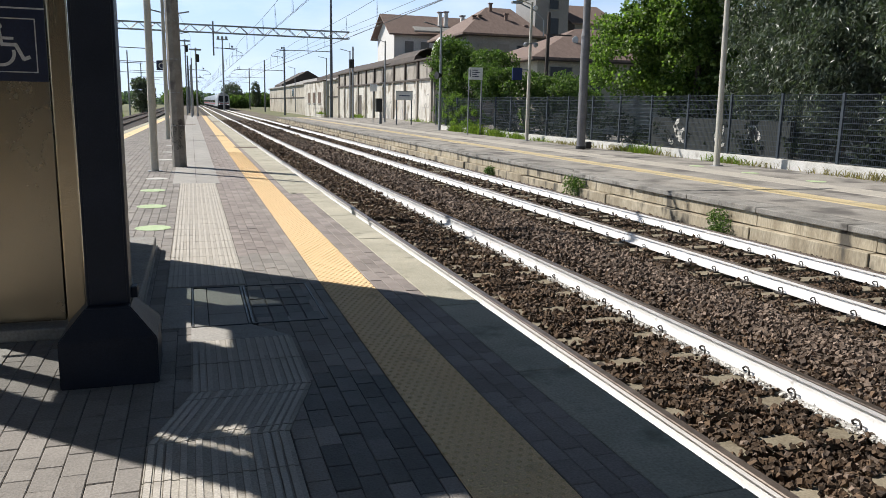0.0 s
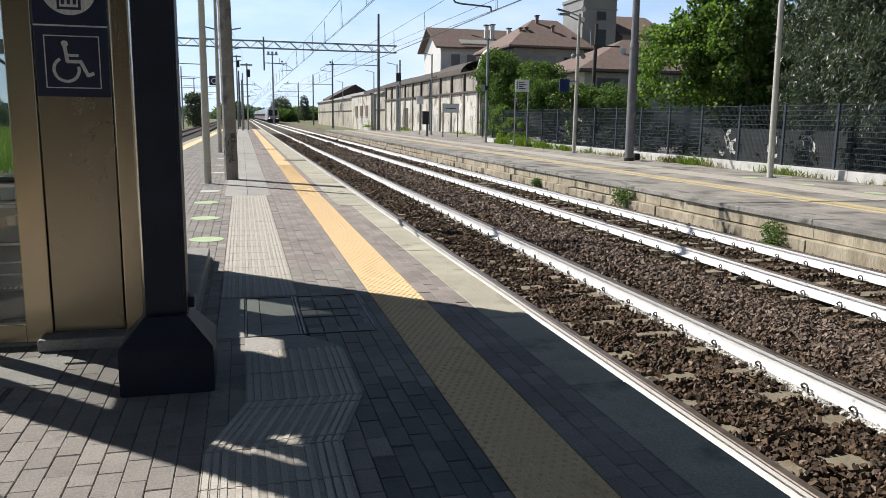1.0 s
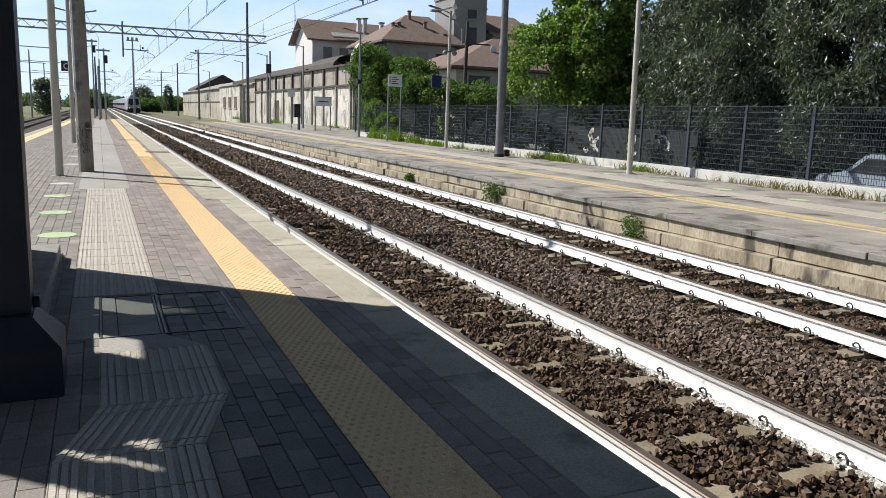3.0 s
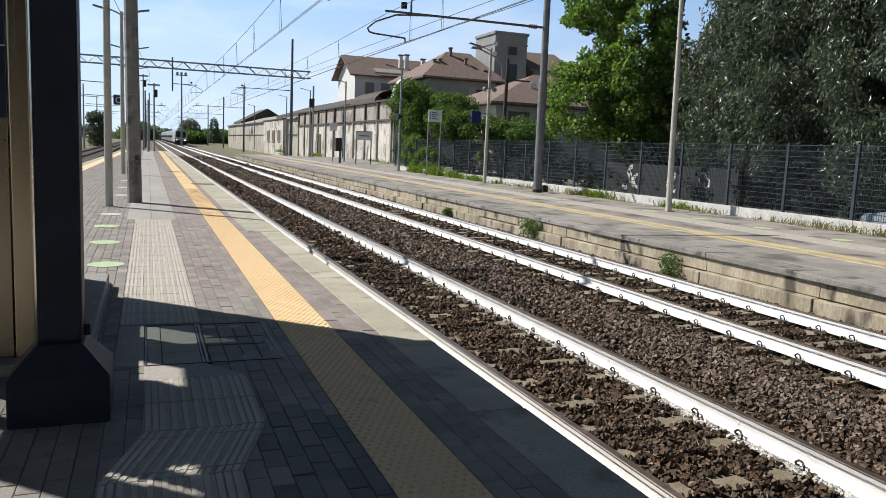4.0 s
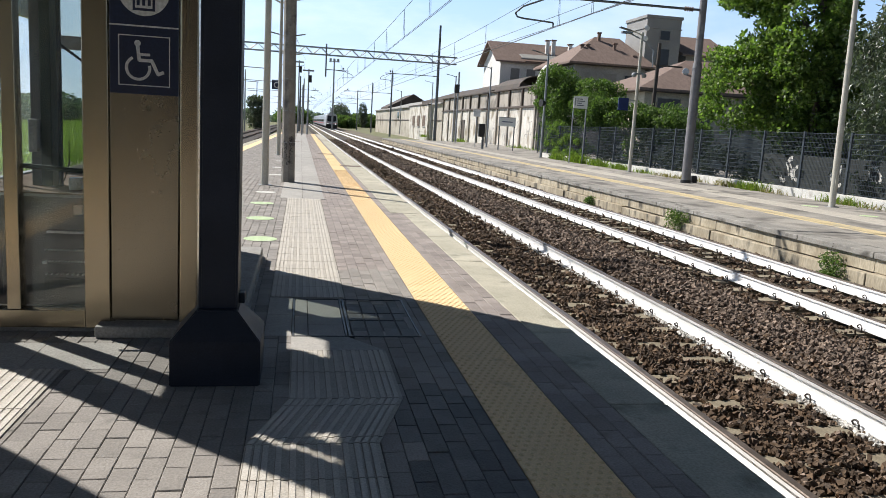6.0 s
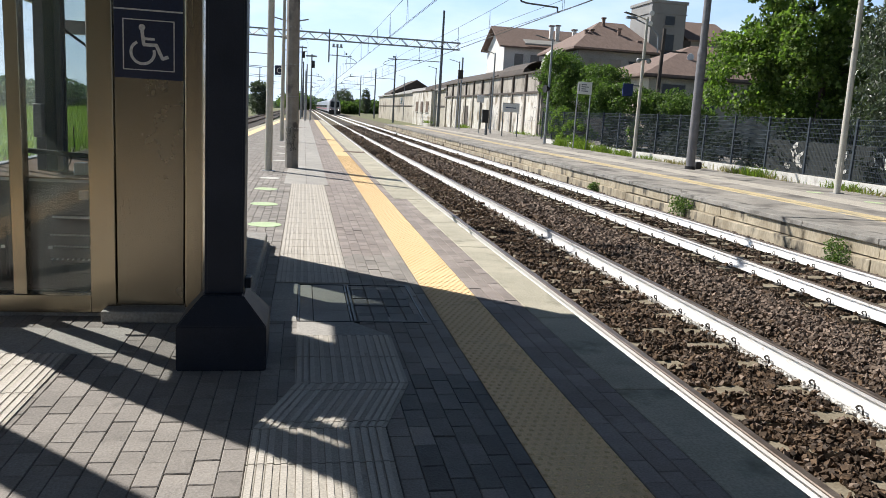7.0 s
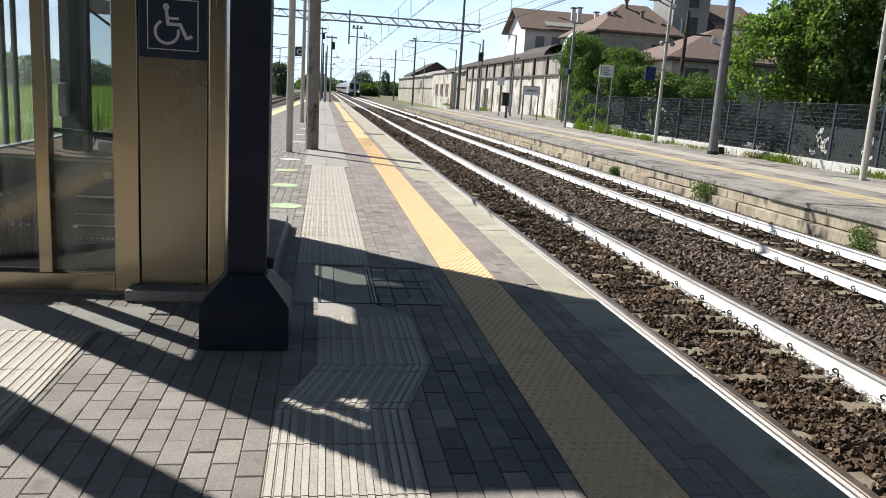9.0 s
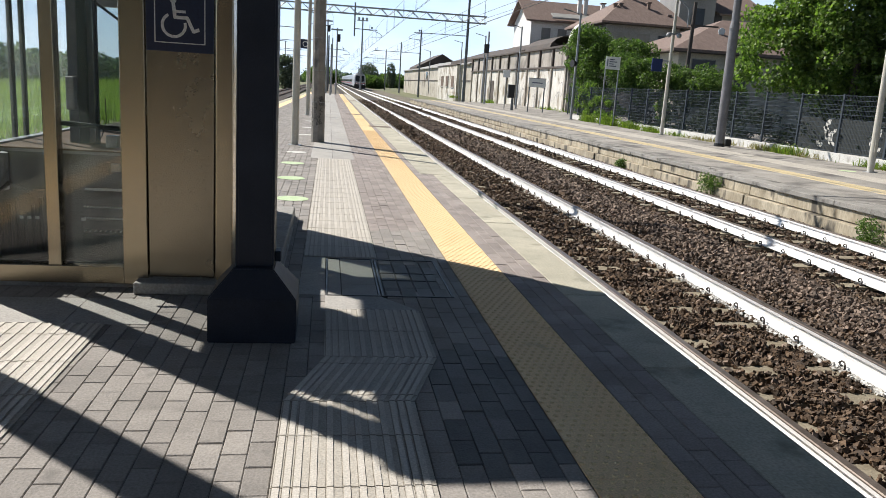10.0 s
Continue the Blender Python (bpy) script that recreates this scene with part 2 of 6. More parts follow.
M = {
    "paver": surf("grey_paver", (0.232, 0.213, 0.193), (0.322, 0.295, 0.268), 2.0, 0.85, 0.35, 90, vary=0.16, spots=(5, 0.62, 0.8, (0.13, 0.12, 0.11))),
    # dark blocks: stains, plus shade put into the colour
    "paver_stain_shade": surf("stain_and_shade_paver", (0.095, 0.09, 0.086), (0.17, 0.16, 0.152), 3.0, 0.7, 0.35, 90, vary=0.3),
    "paver_all": surf("grey_paver_field", (0.232, 0.213, 0.193), (0.322, 0.295, 0.268), 2.0, 0.85, 0.35, 90, vary=0.16, island=True, spots=(5, 0.62, 0.8, (0.13, 0.12, 0.11))),
    "paver_brown": surf("brown_paver", (0.25, 0.214, 0.195), (0.345, 0.30, 0.274), 2.0, 0.85, 0.35, 90, vary=0.14, island=True, spots=(4, 0.62, 0.8, (0.12, 0.1, 0.09))),
    "joint": surf("dark_joint_sand", (0.05, 0.045, 0.04), (0.09, 0.08, 0.07), 8, 0.95, 0.5, 150),
    "tactile": surf("pale_tactile_concrete", (0.41, 0.378, 0.328), (0.51, 0.472, 0.41), 2.5, 0.8, 0.3, 110, vary=0.06, island=True, spots=(6, 0.6, 0.8, (0.22, 0.2, 0.18))),
    "yellow": surf("yellow_tactile_tile", (0.87, 0.62, 0.34), (0.93, 0.69, 0.40), 1.5, 0.75, 0.3, 120, vary=0.05, island=True, spots=(4, 0.62, 0.82, (0.4, 0.27, 0.12))),
    # flat far tiles: tone averages the studs and their shading
    "yellow_mid": surf("stud_averaged_yellow_tile", (0.72, 0.515, 0.265), (0.80, 0.585, 0.31), 1.5, 0.8, 0.3, 90, vary=0.06, island=True, spots=(4, 0.6, 0.82, (0.4, 0.28, 0.13))),
    "stud": surf("worn_yellow_stud", (0.78, 0.55, 0.285), (0.85, 0.62, 0.33), 6, 0.8, 0.2, 120),
    "tactile_rib": surf("worn_pale_rib", (0.49, 0.455, 0.40), (0.58, 0.54, 0.48), 3, 0.75, 0.2, 110, spots=(8, 0.62, 0.8, (0.36, 0.33, 0.29))),
    "edge": surf("worn_edge_concrete", (0.38, 0.355, 0.275), (0.52, 0.485, 0.385), 1.8, 0.85, 0.5, 70, vary=0.08, spots=(3.5, 0.56, 0.75, (0.2, 0.2, 0.15))),
    "concrete": surf("grey_concrete", (0.27, 0.26, 0.24), (0.38, 0.365, 0.34), 2.2, 0.85, 0.4, 60, spots=(4, 0.58, 0.75, (0.17, 0.16, 0.14))),
    "kerbslab": surf("weathered_kerb_slab", (0.22, 0.21, 0.19), (0.35, 0.33, 0.30), 1.6, 0.9, 0.5, 50, vary=0.12, spots=(3.0, 0.52, 0.68, (0.10, 0.093, 0.083))),
    "slab": surf("plain_concrete_slab", (0.33, 0.315, 0.29), (0.42, 0.40, 0.37), 2.0, 0.85, 0.3, 80, vary=0.05),
    "oldwall": surf("stained_retaining_wall", (0.27, 0.225, 0.155), (0.50, 0.44, 0.33), 2.6, 0.9, 0.8, 35, stretch=(1, 1, 0.3), spots=(3.0, 0.54, 0.64, (0.10, 0.088, 0.07))),
    "asphalt": surf("worn_far_paving", (0.24, 0.225, 0.20), (0.40, 0.37, 0.33), 0.8, 0.9, 0.3, 40, spots=(1.1, 0.52, 0.66, (0.13, 0.12, 0.11))),
    "ground": surf("dry_grassy_ground", (0.10, 0.13, 0.05), (0.22, 0.20, 0.11), 0.35, 0.95, 0.6, 9),
    # near-black tone stands in for the shade in gaps between stones
    "ballast_bed": surf("ballast_bed", (0.018, 0.013, 0.010), (0.075, 0.056, 0.042), 11, 0.95, 1.0, 24),
    "stone_dark": surf("rust_brown_ballast_stone", (0.058, 0.036, 0.021), (0.135, 0.088, 0.054), 6, 0.9, 0.5, 80, vary=0.62, island=True),
    "stone_pale": surf("grey_brown_ballast_stone", (0.115, 0.082, 0.061), (0.235, 0.178, 0.138), 4, 0.9, 0.5, 80, vary=0.62, island=True),
    "stone_white": surf("paint_spattered_stone", (0.50, 0.48, 0.44), (0.72, 0.71, 0.68), 9, 0.8, 0.3, 80, vary=0.2, island=True, spots=(14, 0.55, 0.65, (0.16, 0.12, 0.09))),
    "sleeper": surf("dusty_concrete_sleeper", (0.20, 0.165, 0.11), (0.30, 0.26, 0.19), 5, 0.9, 0.4, 60, vary=0.12),
    "railwhite": surf("white_painted_rail", (0.80, 0.79, 0.77), (0.87, 0.86, 0.85), 4, 0.6, 0.04, 60, grain_mix=(0.96, 1.03), spots=(9, 0.66, 0.8, (0.4, 0.36, 0.3))),
    "railtop": surf("brown_worn_rail_head", (0.13, 0.10, 0.08), (0.22, 0.18, 0.15), 6, 0.42, 0.1, 80, metal=0.5),
    "clip": surf("dark_spring_clip", (0.03, 0.027, 0.025), (0.07, 0.06, 0.055), 20, 0.6, 0.2, 80, metal=0.3),
    "darksteel": surf("dark_blue_grey_painted_steel", (0.011, 0.0155, 0.027), (0.018, 0.0235, 0.039), 3, 0.5, 0.12, 140, spec=0.3),
    "steel": surf("brushed_stainless_steel", (0.39, 0.335, 0.245), (0.46, 0.395, 0.295), 1.2, 0.26, 0.025, 420, metal=1.0, stretch=(1, 1, 0.04), grain_mix=(0.95, 1.05)),
    "steel_dirty": surf("speckled_brushed_steel", (0.265, 0.235, 0.185), (0.31, 0.275, 0.215), 1.2, 0.26, 0.03, 300, metal=1.0, grain_mix=(0.96, 1.04), spots=(70, 0.72, 0.76, (0.10, 0.07, 0.045))),
    # slab base, a step darker than the faces, seen in the grooves
    "tactile_groove": surf("darker_groove_concrete", (0.31, 0.285, 0.245), (0.39, 0.36, 0.31), 4, 0.9, 0.4, 90),
    "yellow_worn": surf("worn_pale_yellow_line", (0.52, 0.42, 0.24), (0.64, 0.52, 0.31), 1.2, 0.8, 0.2, 60, spots=(2.2, 0.52, 0.7, (0.36, 0.33, 0.27))),
    "greensteel": surf("dark_green_painted_steel", (0.018, 0.032, 0.028), (0.03, 0.05, 0.043), 3, 0.45, 0.1, 90, spec=0.4),
    "galv": surf("galvanised_steel", (0.25, 0.26, 0.27), (0.34, 0.35, 0.36), 5, 0.5, 0.1, 60, metal=0.35),
    "mast": surf("dull_weathered_mast_steel", (0.15, 0.147, 0.155), (0.22, 0.215, 0.225), 3, 0.6, 0.15, 50, metal=0.1, spots=(1.1, 0.56, 0.66, (0.30, 0.30, 0.31))),
    "darkgalv": surf("dull_dark_mast_steel", (0.10, 0.11, 0.12), (0.16, 0.17, 0.18), 4, 0.55, 0.1, 60, metal=0.3),
    "cream": surf("cream_painted_pole", (0.45, 0.43, 0.37), (0.55, 0.525, 0.46), 3, 0.55, 0.1, 60),
    "pole_concrete": surf("spun_concrete_pole", (0.20, 0.185, 0.165), (0.29, 0.27, 0.245), 4, 0.85, 0.4, 60, spots=(2.6, 0.58, 0.66, (0.11, 0.1, 0.1))),
    "fence": surf("grey_fence_steel", (0.034, 0.045, 0.058), (0.054, 0.066, 0.08), 3, 0.75, 0.1, 80, spec=0.2),
    "curb": surf("white_fence_kerb", (0.50, 0.49, 0.46), (0.62, 0.61, 0.58), 1.5, 0.85, 0.3, 40, spots=(2.5, 0.58, 0.75, (0.28, 0.26, 0.23))),
    "plaster": surf("flaking_white_plaster", (0.47, 0.44, 0.385), (0.69, 0.66, 0.605), 0.5, 0.9, 0.4, 14, stretch=(1, 1, 0.6), spots=(0.75, 0.52, 0.62, (0.27, 0.23, 0.175))),
    "plaster_old": surf("stained_grey_plaster", (0.30, 0.27, 0.23), (0.45, 0.41, 0.36), 0.6, 0.9, 0.4, 14, stretch=(1, 1, 0.5), spots=(0.7, 0.52, 0.66, (0.13, 0.115, 0.10))),
    "plaster_pale": surf("weathered_pale_plaster", (0.34, 0.31, 0.255), (0.52, 0.48, 0.41), 0.6, 0.9, 0.4, 10, stretch=(1, 1, 0.5), spots=(0.45, 0.55, 0.68, (0.20, 0.175, 0.14))),
    "house_pale": surf("pale_house_render", (0.68, 0.665, 0.635), (0.76, 0.745, 0.72), 0.3, 0.9, 0.1, 10),
    "house_cream": surf("cream_house_render", (0.48, 0.43, 0.33), (0.56, 0.50, 0.40), 0.3, 0.9, 0.1, 10),
    "house_grey": surf("grey_house_render", (0.25, 0.247, 0.243), (0.33, 0.325, 0.32), 0.3, 0.9, 0.1, 10),
    "tile": surf("brown_clay_roof_tile", (0.165, 0.116, 0.096), (0.24, 0.174, 0.147), 1.2, 0.85, 0.6, 9, stretch=(3, 1, 1)),
    "rustroof": surf("dark_rusted_roof_sheet", (0.05, 0.04, 0.034), (0.095, 0.073, 0.06), 0.6, 0.8, 0.4, 12),
    "roofsheet": surf("pale_fibre_cement_sheet", (0.27, 0.265, 0.25), (0.38, 0.37, 0.35), 0.5, 0.85, 0.3, 8, stretch=(1, 3, 1), spots=(0.5, 0.56, 0.7, (0.17, 0.16, 0.14))),
    "darkglass": surf("dark_window", (0.02, 0.022, 0.025), (0.035, 0.038, 0.042), 2, 0.15, 0.0, 20),
    "shutter": surf("grey_shutter", (0.22, 0.21, 0.20), (0.28, 0.27, 0.26), 2, 0.7, 0.2, 20),
    "navy": surf("navy_sign_enamel", (0.010, 0.018, 0.050), (0.014, 0.024, 0.062), 3, 0.35, 0.02, 60),
    "blue": surf("blue_sign_enamel", (0.013, 0.026, 0.11), (0.02, 0.036, 0.14), 3, 0.4, 0.02, 60),
    "white": surf("white_sign_enamel", (0.74, 0.74, 0.73), (0.80, 0.80, 0.79), 3, 0.4, 0.02, 60),
    "pictogram": surf("pale_grey_pictogram", (0.55, 0.56, 0.57), (0.62, 0.63, 0.64), 3, 0.5, 0.02, 60),
    "green_mark": surf("pale_green_floor_sticker", (0.42, 0.56, 0.28), (0.56, 0.66, 0.42), 7, 0.6, 0.1, 90, spots=(14, 0.58, 0.7, (0.55, 0.56, 0.48))),
    "white_mark": surf("worn_white_floor_mark", (0.55, 0.54, 0.50), (0.66, 0.65, 0.61), 7, 0.7, 0.1, 90),
    "bark": surf("grey_brown_bark", (0.09, 0.075, 0.06), (0.17, 0.145, 0.12), 5, 0.95, 0.9, 30, stretch=(1, 1, 0.3)),
    "leaf_light": leafy("bright_green_leaf", (0.06, 0.10, 0.03), (0.215, 0.285, 0.085), 0.45, 0.5, 0.3),
    "leaf_mid": leafy("mid_green_leaf", (0.052, 0.09, 0.03), (0.155, 0.215, 0.075), 0.45, 0.42),
    "leaf_dark": leafy("dark_glossy_leaf", (0.036, 0.052, 0.034), (0.15, 0.175, 0.13), 0.38, 0.22, 0.55),
    "grass": leafy("sunlit_grass_blade", (0.08, 0.13, 0.02), (0.22, 0.27, 0.06), 0.6, 0.4),
    # leaf green darkened to hold the shade behind the fence
    "leaf_shade": leafy("shaded_hedge_leaf", (0.018, 0.028, 0.017), (0.05, 0.066, 0.042), 0.7, 0.15, 0.15),
    # distance haze is mixed into this leaf colour
    "leaf_haze": leafy("haze_tinted_far_leaf", (0.11, 0.145, 0.14), (0.19, 0.23, 0.22), 0.8, 0.3, 0.1),
    "fieldgrass": leafy("pale_field_grass", (0.15, 0.21, 0.06), (0.34, 0.40, 0.17), 0.7, 0.4, 0.15),
    "drygrass": leafy("dry_grass_blade", (0.16, 0.13, 0.06), (0.30, 0.25, 0.12), 0.7, 0.3),
    "dimglass": glassy("tinted_side_glass", (0.975, 0.99, 0.985), veil=0.05),
    # rear and slot tints are set to dim the sun on the paving
    "rearglass": glassy("grey_rear_glass", (0.66, 0.70, 0.68)),
    "slotglass": glassy("dark_slot_glass", (0.36, 0.40, 0.38)),
    "glass": glassy("clear_lift_glass", (0.975, 0.99, 0.985), veil=0.024),
    "wire": surf("dark_copper_wire", (0.05, 0.05, 0.05), (0.08, 0.08, 0.08), 3, 0.6, 0, 20),
    "black": surf("black_rubber", (0.012, 0.012, 0.013), (0.02, 0.02, 0.021), 6, 0.6, 0.2, 60),
    "machine": surf("dark_machinery", (0.03, 0.03, 0.029), (0.065, 0.063, 0.06), 8, 0.5, 0.3, 60, metal=0.3),
    "gravel": surf("weedy_brown_gravel", (0.11, 0.09, 0.065), (0.22, 0.185, 0.14), 0.7, 0.95, 0.8, 16, spots=(0.5, 0.55, 0.68, (0.07, 0.09, 0.03))),
    "rust": surf("rusty_cover_iron", (0.10, 0.065, 0.045), (0.16, 0.11, 0.08), 8, 0.8, 0.4, 60),
    "darkrust": surf("dark_brown_deck_sheet", (0.09, 0.06, 0.04), (0.15, 0.10, 0.07), 4, 0.8, 0.2, 60, spec=0.2),
    "trainwhite": surf("white_train_paint", (0.40, 0.41, 0.43), (0.47, 0.48, 0.50), 1, 0.35, 0.02, 30),
    "traingrey": surf("grey_train_paint", (0.22, 0.24, 0.26), (0.28, 0.30, 0.32), 1, 0.35, 0.02, 30),
    "trainred": surf("red_train_stripe", (0.45, 0.03, 0.05), (0.55, 0.05, 0.07), 1, 0.35, 0.02, 30),
    "headlight": glow("lit_headlight", (1.0, 0.95, 0.85), 6.0),
    # yard wall and ground, darkened in colour for the trees' shade
    "yard": surf("shade_dark_yard", (0.014, 0.018, 0.017), (0.028, 0.033, 0.031), 1.2, 0.9, 0.3, 20),
    "carpaint": surf("pale_blue_car_paint", (0.25, 0.30, 0.36), (0.28, 0.33, 0.40), 1, 0.3, 0.0, 30),
}

# ---- building helpers ----


def bx(bm, x0, x1, y0, y1, z0, z1, bevel=0.0):
    r = bmesh.ops.create_cube(bm, size=1, matrix=Matrix.LocRotScale(((x0 + x1) / 2, (y0 + y1) / 2, (z0 + z1) / 2), None, (abs(x1 - x0), abs(y1 - y0), abs(z1 - z0))))
    if bevel:
        edges = list({e for v in r["verts"] for e in v.link_edges})
        bmesh.ops.bevel(bm, geom=edges, offset=bevel, segments=2, affect="EDGES", profile=0.5)
    return bm


def rod(bm, p0, p1, r0, r1=None, n=10):
    p0, p1 = Vector(p0), Vector(p1)
    d = p1 - p0
    m = Matrix.Translation((p0 + p1) / 2) @ d.to_track_quat("Z", "Y").to_matrix().to_4x4()
    bmesh.ops.create_cone(bm, cap_ends=True, segments=n, radius1=r0, radius2=r0 if r1 is None else r1, depth=d.length, matrix=m)
    return bm


def tube(bm, pts, r, n=8):
    for a, b in zip(pts, pts[1:]):
        rod(bm, a, b, r, r, n)
    return bm


def poly(bm, pts, thick, axis=(0, 0, 1)):
    """A flat outline given thickness along axis."""
    axis = Vector(axis) * thick
    lo = [bm.verts.new(p) for p in pts]
    hi = [bm.verts.new(Vector(p) + axis) for p in pts]
    bm.faces.new(lo[::-1]), bm.faces.new(hi)
    for i in range(len(pts)):
        j = (i + 1) % len(pts)
        bm.faces.new((lo[i], lo[j], hi[j], hi[i]))
    bmesh.ops.recalc_face_normals(bm, faces=bm.faces[:])
    return bm


def finish(name, bm, material, smooth=False):
    me = bpy.data.meshes.new(name)
    if smooth:
        for f in bm.faces:
            f.smooth = len(f.verts) == 4
        for e in bm.edges:
            e.smooth = all(f.smooth for f in e.link_faces)
    bm.to_mesh(me)
    bm.free()
    me.materials.append(M[material])
    return new(name, me)


def part(name, bm, material, parent, label="", smooth=False):
    ob = finish(name, bm, material, smooth)
    ob.parent = parent
    if label:
        ob["label"] = label
    return ob


def thing(name, at, label, category, group="", kind="", rz=0.0):
    ob = new(name)
    ob.matrix_basis = pose(*at, 0, 0, rz)
    ob.empty_display_size = 0.2
    return tagged(ob, label, category, group, kind)


def solid(name, bm, material, label, category, kind="", group="", smooth=False):
    return tagged(finish(name, bm, material, smooth), label, category, group, kind)


def mesh_np(name, verts, faces, material):
    """A mesh from arrays of vertices and of faces of one size."""
    me = bpy.data.meshes.new(name)
    verts, faces = np.asarray(verts, np.float32), np.asarray(faces, np.int32)
    k = faces.shape[1]
    me.vertices.add(len(verts))
    me.vertices.foreach_set("co", verts.ravel())
    me.loops.add(faces.size)
    me.loops.foreach_set("vertex_index", faces.ravel())
    me.polygons.add(len(faces))
    me.polygons.foreach_set("loop_start", np.arange(0, faces.size, k, dtype=np.int32))
    me.polygons.foreach_set("loop_total", np.full(len(faces), k, np.int32))
    me.polygons.foreach_set("use_smooth", np.zeros(len(faces), bool))
    me.update(calc_edges=True)
    me.validate()
    me.materials.append(M[material])
    return new(name, me)


def bricks_np(rects, z, depth, chamfer=0.006):
    """Arrays for many low blocks: rects of x0, x1, y0, y1 and tops z."""
    r = np.asarray(rects, float)
    z = np.broadcast_to(np.asarray(z, float), (len(r),))
    v = np.zeros((len(r), 12, 3))
    for k, (i, j) in enumerate(((0, 2), (1, 2), (1, 3), (0, 3))):
        sx, sy = (1 if i == 0 else -1), (1 if j == 2 else -1)
        for ring, (inset, drop) in enumerate(((0, depth), (0, chamfer), (chamfer, 0))):
            v[:, ring * 4 + k] = np.stack([r[:, i] + sx * inset, r[:, j] + sy * inset, z - drop], 1)
    q = [(8, 9, 10, 11)]
    for ring in (0, 4):
        q += [(ring + k, ring + (k + 1) % 4, ring + 4 + (k + 1) % 4, ring + 4 + k) for k in range(4)]
    f = (np.array(q)[None] + (np.arange(len(r)) * 12)[:, None, None]).reshape(-1, 4)
    return v.reshape(-1, 3), f


# ---- ground and platforms ----
EDGE, RAIL_TOP, FAR_Z = 2.13, -0.58, -0.2
solid("ground", poly(bmesh.new(), [(-3000, -3000, -1.05), (3000, -3000, -1.05), (3000, 3000, -1.05), (-3000, 3000, -1.05)], -1.0), "ground", "dry grassy ground reaching the horizon", "ground", "structure")


def left_edge(y):
    return -3.5 + 0.017 * y


END = 80.0
near = [(left_edge(-14), -14), (EDGE - 0.31, -14), (EDGE - 0.31, END), (left_edge(END), END)]
platform = solid("platform", poly(bmesh.new(), [(x, y, -0.007) for x, y in near], -1.1), "joint", "island platform paved with grey blocks", "platform", "structure")
edge_thing = thing("platform_edge", (0, 0, 0), "worn pale concrete slabs along the platform edge", "platform edge", kind="structure")
BROWN_END = 11.5
y = BROWN_END - 1.45 * 16
rnd = random.Random(4)
while y < END - 0.1:
    step = 1.45 if y < 40 else 4.0
    y1 = min(y + step, END)
    part("edge_slab", bx(bmesh.new(), EDGE - (0.33 if y1 < BROWN_END else 0.535), EDGE + rnd.uniform(-0.006, 0.006), y + 0.004, y1 - 0.004, -0.22, rnd.uniform(-0.003, 0.002), 0.008), "edge", edge_thing)
    y = y1
part("face_wall", bx(bmesh.new(), EDGE - 0.4, EDGE - 0.1, -14, END, -1.1, -0.222), "oldwall", edge_thing)

# far platform: surface, lip and stained retaining wall
FE = 9.45
solid("platform_far", poly(bmesh.new(), [(FE + 0.30, -30, FAR_Z), (26, -30, FAR_Z), (26, 94, FAR_Z), (FE + 0.30, 90, FAR_Z)], -1.0), "asphalt", "worn grey paved platform beyond the tracks", "platform", "structure")
lip = thing("platform_edge", (0, 0, 0), "weathered grey kerb slabs on the far platform edge", "platform edge", kind="structure")
y = -30.0
while y < 90:
    part("edge_slab", bx(bmesh.new(), FE + rnd.uniform(-0.015, 0.015), FE + 0.62, y + 0.006, y + 1.994, FAR_Z - 0.09, FAR_Z + 0.006 + rnd.uniform(0, 0.008), 0.012), "kerbslab", lip)
    y += 2.0
wall_far = thing("retaining_wall", (0, 0, 0), "stained ochre concrete retaining wall below the far platform", "retaining wall", kind="structure")
y = -30.0
while y < 90:
    d = rnd.choice([0, 0, 0, 0.03, 0.05])
    part("wall_block", bx(bmesh.new(), FE + 0.055 - d * 0.3, FE + 0.4, y, y + 2.497, -0.52, FAR_Z - 0.092, 0.006), "oldwall", wall_far)
    part("wall_block", bx(bmesh.new(), FE - 0.07 - d, FE + 0.4, y, y + 2.493, -1.1, -0.522 + rnd.uniform(-0.04, 0.0), 0.014), "oldwall", wall_far)
    y += 2.5
solid("warning_line", bx(bmesh.new(), FE + 2.1, FE + 2.72, -30, 90, FAR_Z - 0.01, FAR_Z + 0.008, 0.003), "yellow_worn", "yellow warning line along the far platform", "warning line", "structure")
solid("pale_strip", bx(bmesh.new(), FE + 3.9, FE + 4.85, -30, 90, FAR_Z - 0.01, FAR_Z + 0.007, 0.003), "tactile", "pale tactile strip along the far platform", "tactile strip", "structure")
solid("pale_strip", bx(bmesh.new(), FE + 0.63, FE + 1.83, -30, 90, FAR_Z - 0.01, FAR_Z + 0.005, 0.002), "asphalt", "grey slab strip beside the far platform edge", "paving strip", "structure")

# ---- tracks ----
RAILS = [(3.12, 4.625), (7.09, 8.595)]


def rail_bm(length):
    prof = [(-0.075, -0.17), (0.075, -0.17), (0.075, -0.158), (0.016, -0.135), (0.010, -0.12), (0.010, -0.055), (0.034, -0.042), (0.036, -0.012), (-0.036, -0.012), (-0.034, -0.042), (-0.010, -0.055), (-0.010, -0.12), (-0.016, -0.135), (-0.075, -0.158)]
    return poly(bmesh.new(), [(x, 0, z) for x, z in prof], length, (0, 1, 0))


def head_bm(length):
    prof = [(-0.037, -0.0135), (0.037, -0.0135), (0.036, -0.006), (0.028, 0.0), (-0.028, 0.0), (-0.036, -0.006)]
    return poly(bmesh.new(), [(x, 0, z) for x, z in prof], length, (0, 1, 0))


